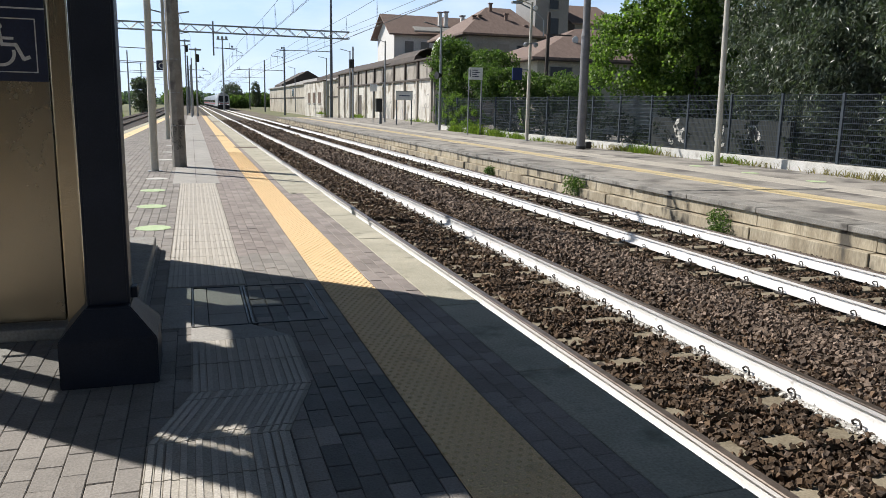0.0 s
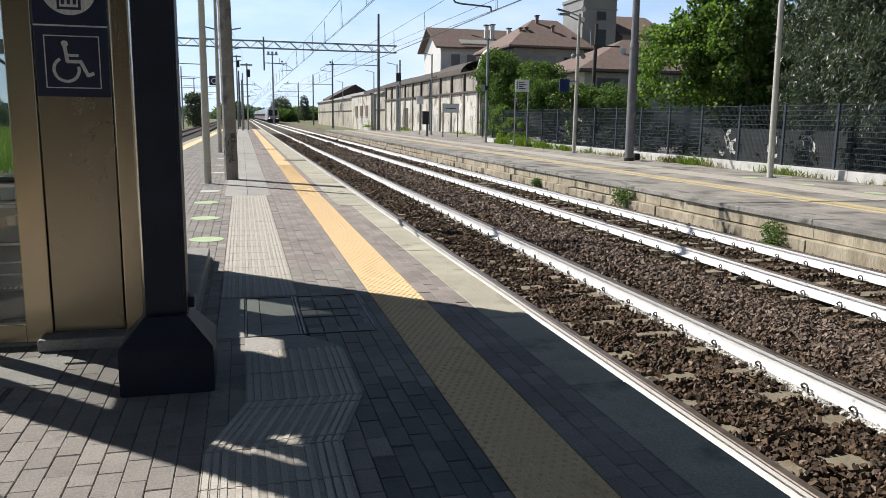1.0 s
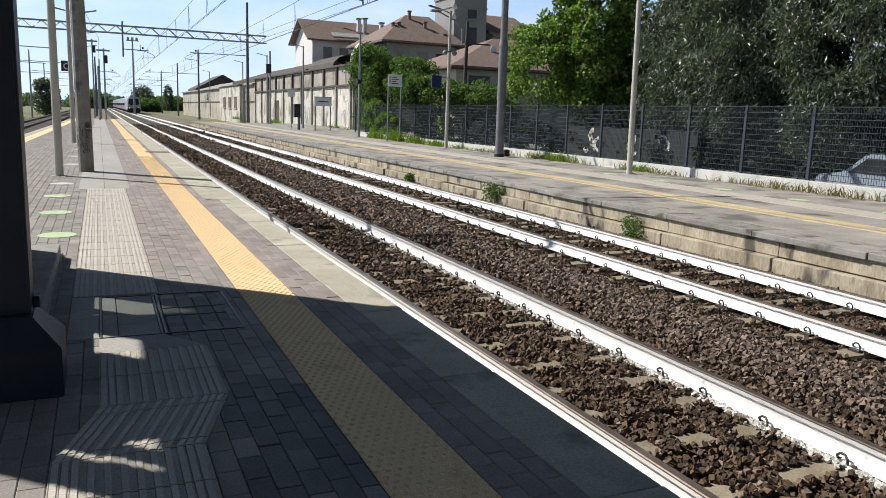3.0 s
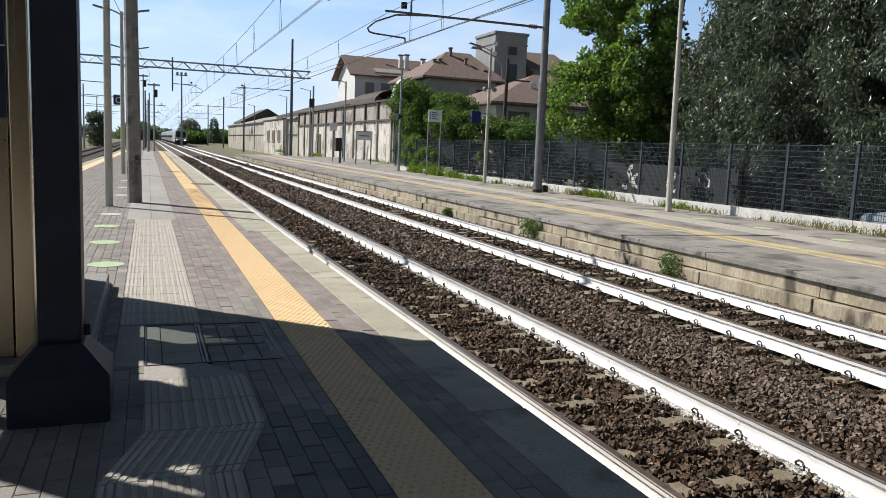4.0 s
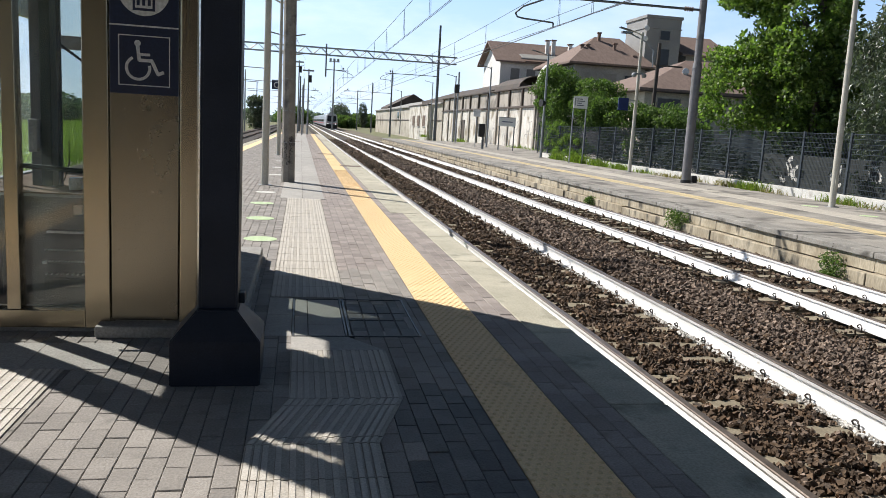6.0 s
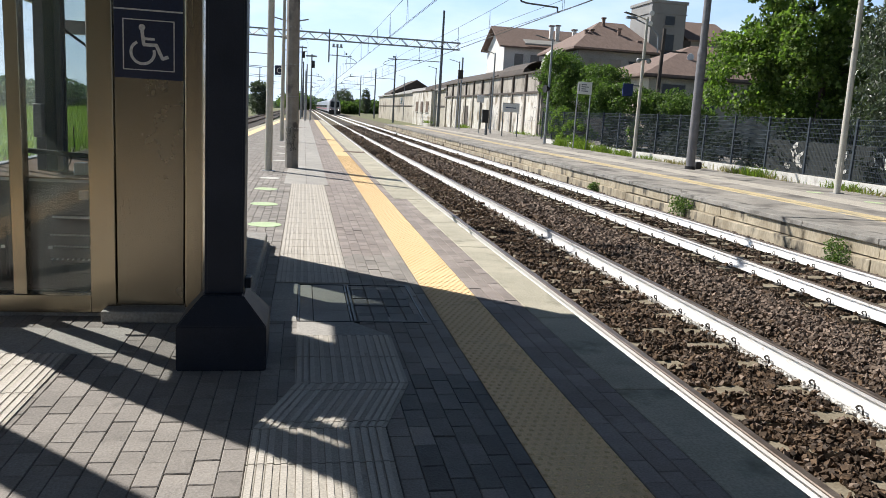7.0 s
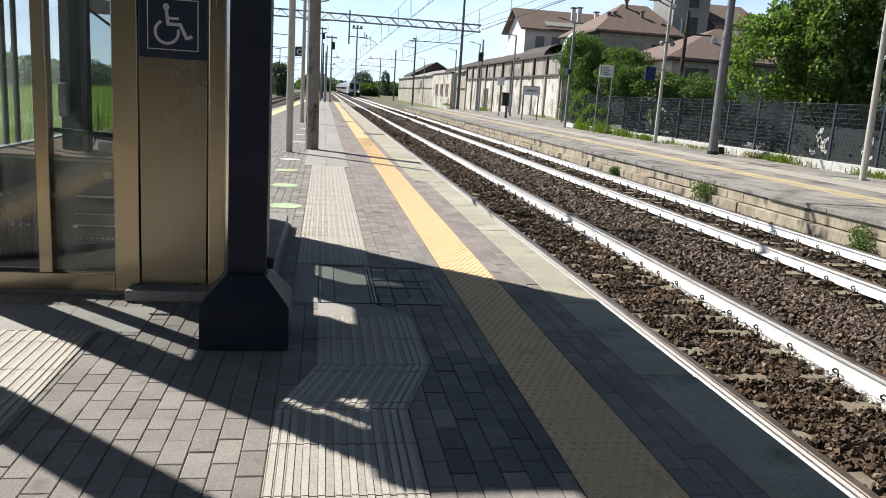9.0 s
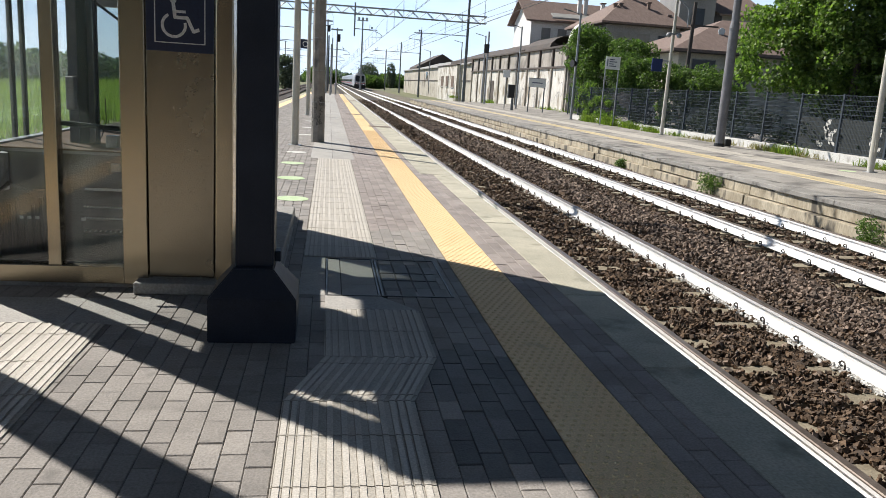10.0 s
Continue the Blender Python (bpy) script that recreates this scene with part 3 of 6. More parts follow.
def clip_bm():
    bm = bmesh.new()
    pts = [(0.0, -0.05, 0.0), (0.0, -0.045, 0.045), (0.01, -0.015, 0.068), (0.015, 0.02, 0.066), (0.01, 0.045, 0.045), (0.03, 0.05, 0.02), (0.055, 0.03, 0.012)]
    tube(bm, pts, 0.009, 5)
    bx(bm, -0.035, 0.05, -0.06, 0.06, -0.014, 0.006)
    return bm


SLEEP_Z = RAIL_TOP - 0.185
for k, (xa, xb) in enumerate(RAILS):
    track = thing("railway_track", (0, 0, 0), "railway track with white-painted rails on concrete sleepers", "railway track", "railway tracks", "structure")
    for x in (xa, xb):
        r = part("rail", rail_bm(620), "railwhite", track, "white-painted steel rail")
        r.location = (x, -12, RAIL_TOP)
        h = part("rail_head", head_bm(620), "railtop", r, "brown worn running surface")
    s_me, c_me, c2_me = None, None, None
    rest = []
    cx = (xa + xb) / 2
    for i in range(500):
        y = -6 + i * 0.6 + 0.05 * math.sin(i * 1.7)
        if i < 140:
            if s_me is None:
                bm = bmesh.new()
                poly(bm, [(-1.2, -0.14, -0.22), (1.2, -0.14, -0.22), (1.2, 0.14, -0.22), (-1.2, 0.14, -0.22)], 0.215)
                for v in bm.verts:
                    if v.co.z > -0.1:
                        v.co.y *= 0.8
                        v.co.x *= 0.985
                ob = part("sleeper", bm, "sleeper", track)
                s_me = ob.data
            else:
                ob = new("sleeper", s_me)
                ob.parent = track
            ob.location = (cx, y, SLEEP_Z)
        else:
            rest.append((cx - 1.2, cx + 1.2, y - 0.12, y + 0.12))
        if 8 <= i < 82:
            for x in (xa, xb):
                for side in (-1, 1):
                    if c_me is None:
                        ob = part("rail_clip", clip_bm(), "clip", track, "dark sprung steel rail clip")
                        c_me = ob.data
                    else:
                        ob = new("rail_clip", c_me)
                        ob.parent = track
                    ob.matrix_basis = pose(x + side * 0.105, y, SLEEP_Z + 0.012, 0, 0, 0 if side < 0 else 180)
    v, f = bricks_np(rest, SLEEP_Z - 0.005, 0.2)
    ob = mesh_np("sleeper_row", v, f, "sleeper")
    ob.parent = track
    tagged(ob, kind="stuff")

# ballast bed with shoulders and the hump between the tracks
def bed_z(x, y):
    z = SLEEP_Z - 0.05
    if 5.3 < x < 6.4:
        z += 0.08 * math.sin((x - 5.3) / 1.1 * math.pi)
    return z


bm = bmesh.new()
xs = [1.9, 2.3, 2.7, 3.1, 3.7, 4.3, 4.8, 5.3, 5.5, 5.7, 5.85, 6.0, 6.2, 6.4, 7.0, 7.5, 8.0, 8.5, 9.0, 9.7]
ys = [-12, 0, 10, 20, 40, 80, 88, 160, 320, 608]
grid = [[bm.verts.new((x, y, bed_z(x, y))) for x in xs] for y in ys]
for a, b in zip(grid, grid[1:]):
    for i in range(len(xs) - 1):
        bm.faces.new((a[i], a[i + 1], b[i + 1], b[i]))
solid("ballast_bed", bm, "ballast_bed", "brown stone ballast bed under the tracks", "ballast bed", "structure")
for side, x0, x1 in ((0, -3.2, 1.95), (1, 9.65, 14.0)):
    solid("trackside_ground", poly(bmesh.new(), [(x0, 80.2 if side == 0 else 90.2, -0.84), (x1, 80.2 if side == 0 else 90.2, -0.84), (x1, 608, -0.84), (x0, 608, -0.84)], -0.2), "gravel", "weedy gravel beside the tracks", "ground", "structure")

# a rough block of eight corners and twelve faces
ROCK = np.array([(x, y, z) for z in (-0.62, 0.62) for y in (-0.62, 0.62) for x in (-0.62, 0.62)])
ROCK_F = [(0, 2, 3), (0, 3, 1), (4, 5, 7), (4, 7, 6), (0, 1, 5), (0, 5, 4), (2, 6, 7), (2, 7, 3), (0, 4, 6), (0, 6, 2), (1, 3, 7), (1, 7, 5)]


def stones(name, pts, size, material, label):
    """Angular broken stones at the given places."""
    g = np.random.default_rng(len(pts))
    n = len(pts)
    v = np.broadcast_to(ROCK, (n, 8, 3)) * g.uniform(0.72, 1.22, (n, 8, 1)) + g.normal(0, 0.10, (n, 8, 3))
    v = v * (size[:, None, None] * np.stack([g.uniform(0.75, 1.3, n), g.uniform(0.6, 1.0, n), g.uniform(0.5, 0.9, n)], 1)[:, None, :])
    q = g.normal(size=(n, 4))
    q /= np.linalg.norm(q, axis=1)[:, None]
    w, x, y, z = q.T
    rot = np.stack([1 - 2 * (y * y + z * z), 2 * (x * y - z * w), 2 * (x * z + y * w), 2 * (x * y + z * w), 1 - 2 * (x * x + z * z), 2 * (y * z - x * w), 2 * (x * z - y * w), 2 * (y * z + x * w), 1 - 2 * (x * x + y * y)], 1).reshape(n, 3, 3)
    v = np.einsum("nij,nkj->nki", rot, v) + pts[:, None, :]
    f = (np.array(ROCK_F)[None] + (np.arange(n) * 8)[:, None, None]).reshape(-1, 3)
    return tagged(mesh_np(name, v.reshape(-1, 3), f, material), label, "ballast stones", kind="stuff")


g = np.random.default_rng(11)
px, py, ps, pd = [], [], [], []
for y0, y1, dens, size in ((-11, 0.9, 60, 0.08), (0.9, 8, 1250, 0.0285), (8, 15, 700, 0.035), (15, 28, 280, 0.048), (28, 50, 100, 0.07), (50, 92, 34, 0.11)):
    n = int((y1 - y0) * 7.1 * dens)
    px.append(g.uniform(2.35, 9.42, n)), py.append(g.uniform(y0, y1, n)), ps.append(size * g.uniform(0.65, 1.35, n))
px, py, ps = map(np.concatenate, (px, py, ps))
keep = np.ones(len(px), bool)
for xa, xb in RAILS:
    for x in (xa, xb):
        keep &= np.abs(px - x) > 0.085
    idx = np.round((py + 6) / 0.6)
    dy = np.abs(py - (-6 + idx * 0.6 + 0.05 * np.sin(idx * 1.7)))
    onsl = (np.abs(px - (xa + xb) / 2) < 1.17) & (dy < (0.105 if xa < 5 else 0.115))
    nearrail = np.minimum(np.abs(px - xa), np.abs(px - xb)) < 0.42
    bare = np.sin(px * 5.3 + idx * 2.1) + 0.5 * np.sin(px * 11 + idx) > (0.55 if xa < 5 else -0.3)
    keep &= ~(onsl & (nearrail | bare | (g.uniform(size=len(px)) < 0.12)))
px, py, ps = px[keep], py[keep], ps[keep]
pz = np.array([bed_z(x, 0) for x in px]) + g.uniform(-0.02, 0.06, len(px)) - 0.036 * ((px > 6.6) & (px < 9.0))
for xa, xb in RAILS:
    idx = np.round((py + 6) / 0.6)
    on = (np.abs(px - (xa + xb) / 2) < 1.2) & (np.abs(py - (-6 + idx * 0.6 + 0.05 * np.sin(idx * 1.7))) < 0.13)
    pz = np.where(on, SLEEP_Z + 0.004 + g.uniform(0, 0.02, len(px)), pz)
pts = np.stack([px, py, pz], 1)
pale = (np.exp(-((px - 5.85) / 0.6) ** 2) + 0.12 + 0.25 * (px > 8.95)) > g.uniform(size=len(px))
stones("ballast_stones", pts[~pale], ps[~pale], "stone_dark", "rust-brown broken ballast stones between the rails")
wn_ = 2600
wx, wy = 4.625 - 0.095 - np.abs(g.normal(0, 0.028, wn_)), 1.2 + g.uniform(0, 1, wn_) ** 1.4 * 17
stones("ballast_stones", np.stack([wx, wy, np.full(wn_, SLEEP_Z + 0.012)], 1), g.uniform(0.012, 0.03, wn_), "stone_white", "ballast stones spattered with white rail paint")
stones("ballast_stones", pts[pale], ps[pale] * 1.05, "stone_pale", "greyish broken ballast stones between the two tracks")

# ---- lift tower ----
TX0, TX1, TY0, TY1, TH = -2.25, -0.53, 4.15, 6.75, 3.3
lift = thing("lift_tower", (0, 0, 0), "stainless steel and glass lift tower standing on the platform", "lift")
part("plinth", bx(bmesh.new(), TX0 - 0.02, TX1 + 0.3, TY0 + 0.03, TY1 + 0.3, -0.05, 0.03, 0.008), "concrete", lift, "concrete plinth")
part("plinth_side", bx(bmesh.new(), TX1 + 0.02, TX1 + 0.29, TY0 + 0.25, TY1 + 0.2, -0.02, 0.125, 0.012), "concrete", lift, "raised concrete kerb")
part("step", bx(bmesh.new(), -1.13, TX1 + 0.1, TY0 - 0.13, TY0 + 0.03, 0.0, 0.075, 0.012), "concrete", lift, "low concrete step")
part("door_post", bx(bmesh.new(), -1.215, -1.062, TY0, TY0 + 0.14, 0.03, TH, 0.006), "steel", lift, "brushed steel door post")
part("front_panel", bx(bmesh.new(), -1.055, -0.648, TY0 + 0.008, TY0 + 0.1, 0.085, TH, 0.004), "steel_dirty", lift, "brushed steel panel speckled with dirt")
rs = random.Random(21)
bm = bmesh.new()
for i in range(190):
    x, z = rs.uniform(-1.045, -0.655), min(0.98, max(0.36, rs.gauss(0.66, 0.10)))
    w_, h_ = rs.uniform(0.0008, 0.0028), rs.uniform(0.0012, 0.006)
    poly(bm, [(x, TY0 + 0.0085, z - h_), (x + w_, TY0 + 0.0085, z), (x, TY0 + 0.0085, z + h_ * 0.6), (x - w_, TY0 + 0.0085, z)], 0.0015, (0, -1, 0))
tagged(part("dirt_specks", bm, "rustroof", lift, "dark brown specks of dirt"), "dark brown specks of dirt", kind="stuff")
part("corner_post", bx(bmesh.new(), -0.640, TX1, TY0, TY0 + 0.16, 0.06, TH, 0.008), "steel", lift, "brushed steel corner post")
part("bottom_rail", bx(bmesh.new(), TX0, -1.216, TY0 + 0.005, TY0 + 0.12, 0.03, 0.145, 0.005), "steel", lift)
part("mullion", bx(bmesh.new(), -1.672, -1.592, TY0 + 0.002, TY0 + 0.11, 0.146, 2.2, 0.005), "steel", lift)
part("top_rail", bx(bmesh.new(), TX0 + 0.1, -1.216, TY0 + 0.005, TY0 + 0.12, 2.2, 2.36, 0.005), "steel", lift)
part("top_rail", bx(bmesh.new(), TX0 + 0.1, -1.216, TY0 + 0.005, TY0 + 0.12, 3.2, TH, 0.005), "steel", lift)
# unseen transom, left clear so sun patches reach the paving
p = part("transom_pane", bx(bmesh.new(), TX0 + 0.1, -1.216, TY0 + 0.05, TY0 + 0.06, 2.36, 3.2), "glass", lift)
p.visible_shadow = False
part("front_corner_post", bx(bmesh.new(), TX0, TX0 + 0.1, TY0 + 0.002, TY0 + 0.16, 0.145, TH, 0.005), "steel", lift)
for x0, x1 in ((TX0 + 0.1, -1.672), (-1.592, -1.216)):
    p = part("door_pane", bx(bmesh.new(), x0, x1, TY0 + 0.05, TY0 + 0.06, 0.14, 2.2), "glass", lift, "clear door glass")
    p.visible_shadow = False
# rear and side frames with glass
for n, x in (("rear_post", TX0), ("rear_post", -1.45), ("rear_post", TX1 - 0.1)):
    part(n, bx(bmesh.new(), x, x + 0.1, TY1 - 0.1, TY1, 0.03, TH, 0.005), "darksteel", lift)
for z0, z1 in ((0.03, 0.85), (1.93, 2.05), (2.9, 3.10), (3.17, TH)):
    part("rear_rail", bx(bmesh.new(), TX0 + 0.1, TX1 - 0.1, TY1 - 0.08, TY1 - 0.02, z0, z1, 0.004), "galv" if z0 > 1 else "machine", lift)
p = part("rear_pane", bx(bmesh.new(), TX0 + 0.1, -1.45, TY1 - 0.055, TY1 - 0.045, 0.85, 2.9), "rearglass", lift)
# unseen closed cladding and tinted slot by the rear corner, set to shape sun patches
for z0, z1 in ((0.851, 1.929), (2.051, 2.17), (2.25, 2.899)):
    part("rear_panel", bx(bmesh.new(), -1.35, TX1 - 0.1, TY1 - 0.07, TY1 - 0.03, z0, z1, 0.003), "galv", lift, "unseen grey cladding panel added to block sun")
part("slot_pane", bx(bmesh.new(), -1.35, TX1 - 0.1, TY1 - 0.055, TY1 - 0.045, 2.17, 2.25), "slotglass", lift)
part("slot_pane", bx(bmesh.new(), TX0 + 0.1, TX1 - 0.1, TY1 - 0.055, TY1 - 0.045, 3.10, 3.17), "slotglass", lift)
part("side_rail", bx(bmesh.new(), TX1 - 0.06, TX1, TY0 + 0.16, TY1 - 0.1, 0.03, 0.75, 0.004), "steel", lift)
part("side_rail", bx(bmesh.new(), TX1 - 0.06, TX1, TY0 + 0.16, TY1 - 0.1, 1.9, 2.02, 0.004), "steel", lift)
part("side_post", bx(bmesh.new(), TX1 - 0.06, TX1, 5.3, 5.4, 0.75, TH, 0.004), "steel", lift)
p = part("side_pane", bx(bmesh.new(), TX1 - 0.035, TX1 - 0.025, TY0 + 0.16, TY1 - 0.1, 0.75, TH), "glass", lift)
p.visible_shadow = False
# upper side panels are out of view; their gaps place the sun patches
part("side_panel", bx(bmesh.new(), TX0, TX0 + 0.05, TY0 + 0.16, 4.42, 0.03, 2.98, 0.004), "steel", lift)
part("side_panel", bx(bmesh.new(), TX0, TX0 + 0.05, 4.42, 4.5, 0.03, 2.52, 0.004), "steel", lift)
part("side_panel", bx(bmesh.new(), TX0, TX0 + 0.05, 4.5, TY1 - 0.1, 0.03, 0.8, 0.004), "steel", lift)
part("side_panel", bx(bmesh.new(), TX0, TX0 + 0.05, 4.5, 5.93, 2.15, 2.98, 0.004), "steel", lift)
part("side_panel", bx(bmesh.new(), TX0, TX0 + 0.05, 5.93, TY1 - 0.1, 2.15, 2.85, 0.004), "steel", lift)
for y0, y1, z0 in ((TY0 + 0.16, 4.46, 2.981), (4.53, 4.66, 2.981), (4.84, 5.93, 3.12), (6.36, TY1 - 0.1, 2.851)):
    part("side_panel", bx(bmesh.new(), TX0, TX0 + 0.05, y0, y1, z0, TH, 0.004), "steel", lift)
for y0 in (5.2, 5.42):
    part("side_post", bx(bmesh.new(), TX0 + 0.005, TX0 + 0.035, y0, y0 + 0.045, 0.85, 2.15, 0.004), "greensteel", lift, "dark green window post")
part("side_rail", bx(bmesh.new(), TX0 - 0.005, TX0 + 0.06, 4.5, TY1 - 0.1, 0.8, 0.845, 0.004), "galv", lift, "pale window ledge")
for y0, y1 in ((4.84, 5.6), (5.75, 5.94)):
    part("clerestory_bar", bx(bmesh.new(), TX0, TX0 + 0.05, y0, y1, 2.99, 3.11, 0.004), "darksteel", lift)
part("side_pane", bx(bmesh.new(), TX0 + 0.02, TX0 + 0.03, 4.5, TY1 - 0.1, 0.845, 2.15), "dimglass", lift)
part("roof", bx(bmesh.new(), TX0 - 0.04, TX1 + 0.04, TY0 - 0.04, TY1 + 0.04, TH, TH + 0.16, 0.02), "steel", lift)
part("guide_post", bx(bmesh.new(), -1.775, -1.70, 5.2, 5.36, 0.03, TH, 0.01), "greensteel", lift, "dark vertical guide rail")
part("guide_post", bx(bmesh.new(), -1.66, -1.63, 5.2, 5.24, 0.03, TH, 0.01), "darksteel", lift, "dark vertical guide rail")
part("grab_rail", rod(bmesh.new(), (-1.72, 4.5, 1.03), (-1.2, 4.5, 1.0), 0.017), "greensteel", lift, "tubular grab rail")
part("guide_plate", bx(bmesh.new(), -1.845, -1.777, 5.22, 5.34, 0.03, TH, 0.004), "darkgalv", lift, "grey guide strip")
part("switch_box", bx(bmesh.new(), -1.52, -1.44, 4.95, 5.03, 0.833, 0.92, 0.006), "white", lift, "small white switch box")
part("shaft_deck", bx(bmesh.new(), TX0 + 0.06, TX1 - 0.1, 4.75, TY1 - 0.12, 0.03, 0.82, 0.01), "machine", lift, "dark lift machinery deck")
part("floor_edge", bx(bmesh.new(), TX0 + 0.06, TX1 - 0.1, 4.735, 4.748, 0.80, 0.83), "galv", lift, "bright floor edge strip")
part("control_box", bx(bmesh.new(), -1.835, -1.775, 5.12, 5.2, 1.08, 1.32, 0.01), "galv", lift, "small grey control box")
part("brace", rod(bmesh.new(), (-2.15, 6.6, 2.05), (-1.3, 6.6, 1.45), 0.012, 0.012, 6), "darksteel", lift, "thin diagonal brace")
part("deck_plate", bx(bmesh.new(), TX0 + 0.06, TX1 - 0.1, 4.72, TY1 - 0.13, 0.822, 0.832), "darkrust", lift, "brown deck plate")
part("deck_lip", bx(bmesh.new(), -1.6, -1.2, 4.70, 4.733, 0.553, 0.567, 0.002), "white", lift, "bright sheet edge")
for z, depth in ((0.395, 0.03), (0.31, 0.045), (0.2, 0.035)):
    part("deck_beam", bx(bmesh.new(), -1.62, -1.1, 4.733 - depth, 4.734, z - 0.035, z + 0.035, 0.004), "machine", lift, "dark steel cross beam")
for z, step, r in ((0.44, 0.021, 0.006), (0.36, 0.021, 0.006), (0.268, 0.034, 0.005)):
    bm = bmesh.new()
    x = -1.6
    while x < -1.2:
        rod(bm, (x, 4.67, z), (x, 4.70, z), r, r, 6)
        x += step
    tagged(part("rivet_row", bm, "white", lift, "row of pale rivets"), "row of pale rivets", kind="stuff")
part("junction_box", bx(bmesh.new(), -1.42, -1.36, 4.68, 4.733, 0.69, 0.75, 0.006), "galv", lift, "small pale junction box")
for k, (x0, x1) in enumerate(((-2.0, -1.92), (-1.9, -1.85), (-1.6, -1.57))):
    part("label_plate", bx(bmesh.new(), x0, x1, 4.60, 4.605, 0.355, 0.375), "white", lift)
part("hose", tube(bmesh.new(), [(-1.62, 5.0, 0.84), (-1.56, 5.0, 0.9), (-1.53, 5.02, 1.02), (-1.54, 5.05, 1.18)], 0.004, 6), "black", lift)
bm = bmesh.new()
for i in range(7):
    rod(bm, (-2.08 + 0.05 * i, 4.52, 0.16), (-2.08 + 0.05 * i, 4.52, 0.42 + 0.05 * (i % 3)), 0.012, n=6)
tube(bm, [(-2.1, 4.5, 0.2), (-2.13, 4.48, 0.5), (-2.0, 4.46, 0.62), (-1.88, 4.5, 0.55)], 0.014, 6)
part("cable_bundle", bm, "black", lift, "black cables and hoses")
rodb = bmesh.new()
rod(rodb, (-2.12, 4.62, 0.55), (-2.12, 4.62, 0.8), 0.06, n=14)
part("motor", rodb, "galv", lift, "grey cylindrical motor")

# sign plate with lift and wheelchair pictograms
SX0, SX1 = -1.052, -0.650
plate = thing("sign_plate", (SX0, TY0 + 0.008, 1.525), "navy sign plate with lift and wheelchair pictograms on the steel panel", "sign")
W = SX1 - SX0
part("backing", bx(bmesh.new(), 0, W, -0.006, 0, 0, 0.86, 0.002), "navy", plate)
part("divider", bx(bmesh.new(), 0, W, -0.0085, -0.006, 0.405, 0.414), "pictogram", plate)
for x0, x1, z0, z1 in ((0.05, 0.352, 0.05, 0.056), (0.05, 0.352, 0.348, 0.354), (0.05, 0.056, 0.056, 0.348), (0.346, 0.352, 0.056, 0.348)):
    part("border", bx(bmesh.new(), x0, x1, -0.0085, -0.006, z0, z1), "pictogram", plate)


def flat_line(bm, pts, w, y=-0.0085):
    for k, ((ax, az), (bx_, bz)) in enumerate(zip(pts, pts[1:])):
        y -= 0.0004
        d = Vector((bx_ - ax, 0, bz - az))
        s = Vector((-d.z, 0, d.x)).normalized() * w / 2
        e = d.normalized() * w * 0.2
        a, b = Vector((ax, y, az)) - e, Vector((bx_, y, bz)) + e
        poly(bm, [a - s, b - s, b + s, a + s], 0.0024, (0, 1, 0))
    return bm




def ring(bm, cx, cz, r0, r1, a0, a1, y=-0.0085, n=28):
    """A flat arc of a ring, standing upright."""
    rows = []
    for i in range(n + 1):
        a = radians(a0 + (a1 - a0) * i / n)
        rows.append([bm.verts.new((cx + r * math.cos(a), yy, cz + r * math.sin(a))) for r, yy in ((r0, y), (r1, y), (r1, y + 0.0024), (r0, y + 0.0024))])
    for p, q in zip(rows, rows[1:]):
        for k in range(4):
            bm.faces.new((p[k], p[(k + 1) % 4], q[(k + 1) % 4], q[k]))
    bmesh.ops.recalc_face_normals(bm, faces=bm.faces[:])
    return bm


bm = bmesh.new()
ring(bm, 0.165, 0.158, 0.0595, 0.0765, 118, 375)
flat_line(bm, [(0.163, 0.285), (0.172, 0.205), (0.245, 0.205), (0.282, 0.125), (0.312, 0.138)], 0.020)
flat_line(bm, [(0.170, 0.240), (0.232, 0.240)], 0.016)
part("wheelchair_symbol", bm, "pictogram", plate)
bm = bmesh.new()
bmesh.ops.create_cone(bm, cap_ends=True, segments=20, radius1=0.019, radius2=0.019, depth=0.0024, matrix=pose(0.162, -0.0075, 0.306, 90))
part("symbol_dot", bm, "pictogram", plate)
bm = bmesh.new()
bmesh.ops.create_cone(bm, cap_ends=True, segments=40, radius1=0.150, radius2=0.150, depth=0.0024, matrix=pose(0.2, -0.0075, 0.62, 90))
part("disc", bm, "pictogram", plate)
part("lift_symbol", bx(bmesh.new(), 0.135, 0.265, -0.0115, -0.0088, 0.50, 0.63, 0.001), "navy", plate)
part("lift_symbol", bx(bmesh.new(), 0.150, 0.250, -0.0135, -0.0116, 0.515, 0.615), "pictogram", plate)
bm = bmesh.new()
for x in (0.168, 0.2, 0.232):
    bx(bm, x - 0.009, x + 0.009, -0.0155, -0.0136, 0.53, 0.588)
    bx(bm, x - 0.006, x + 0.006, -0.0155, -0.0136, 0.592, 0.604)
part("symbol_bars", bm, "navy", plate)
for x, up in ((0.17, 1), (0.225, -1)):
    zc = 0.69
    part("arrow", poly(bmesh.new(), [(x - 0.026, -0.0115, zc), (x + 0.026, -0.0115, zc), (x, -0.0115, zc + 0.035 * up)], 0.0026, (0, 1, 0)), "navy", plate)
    part("arrow_stem", bx(bmesh.new(), x - 0.008, x + 0.008, -0.0115, -0.0088, zc - 0.03 if up > 0 else zc, zc if up > 0 else zc + 0.03), "navy", plate)


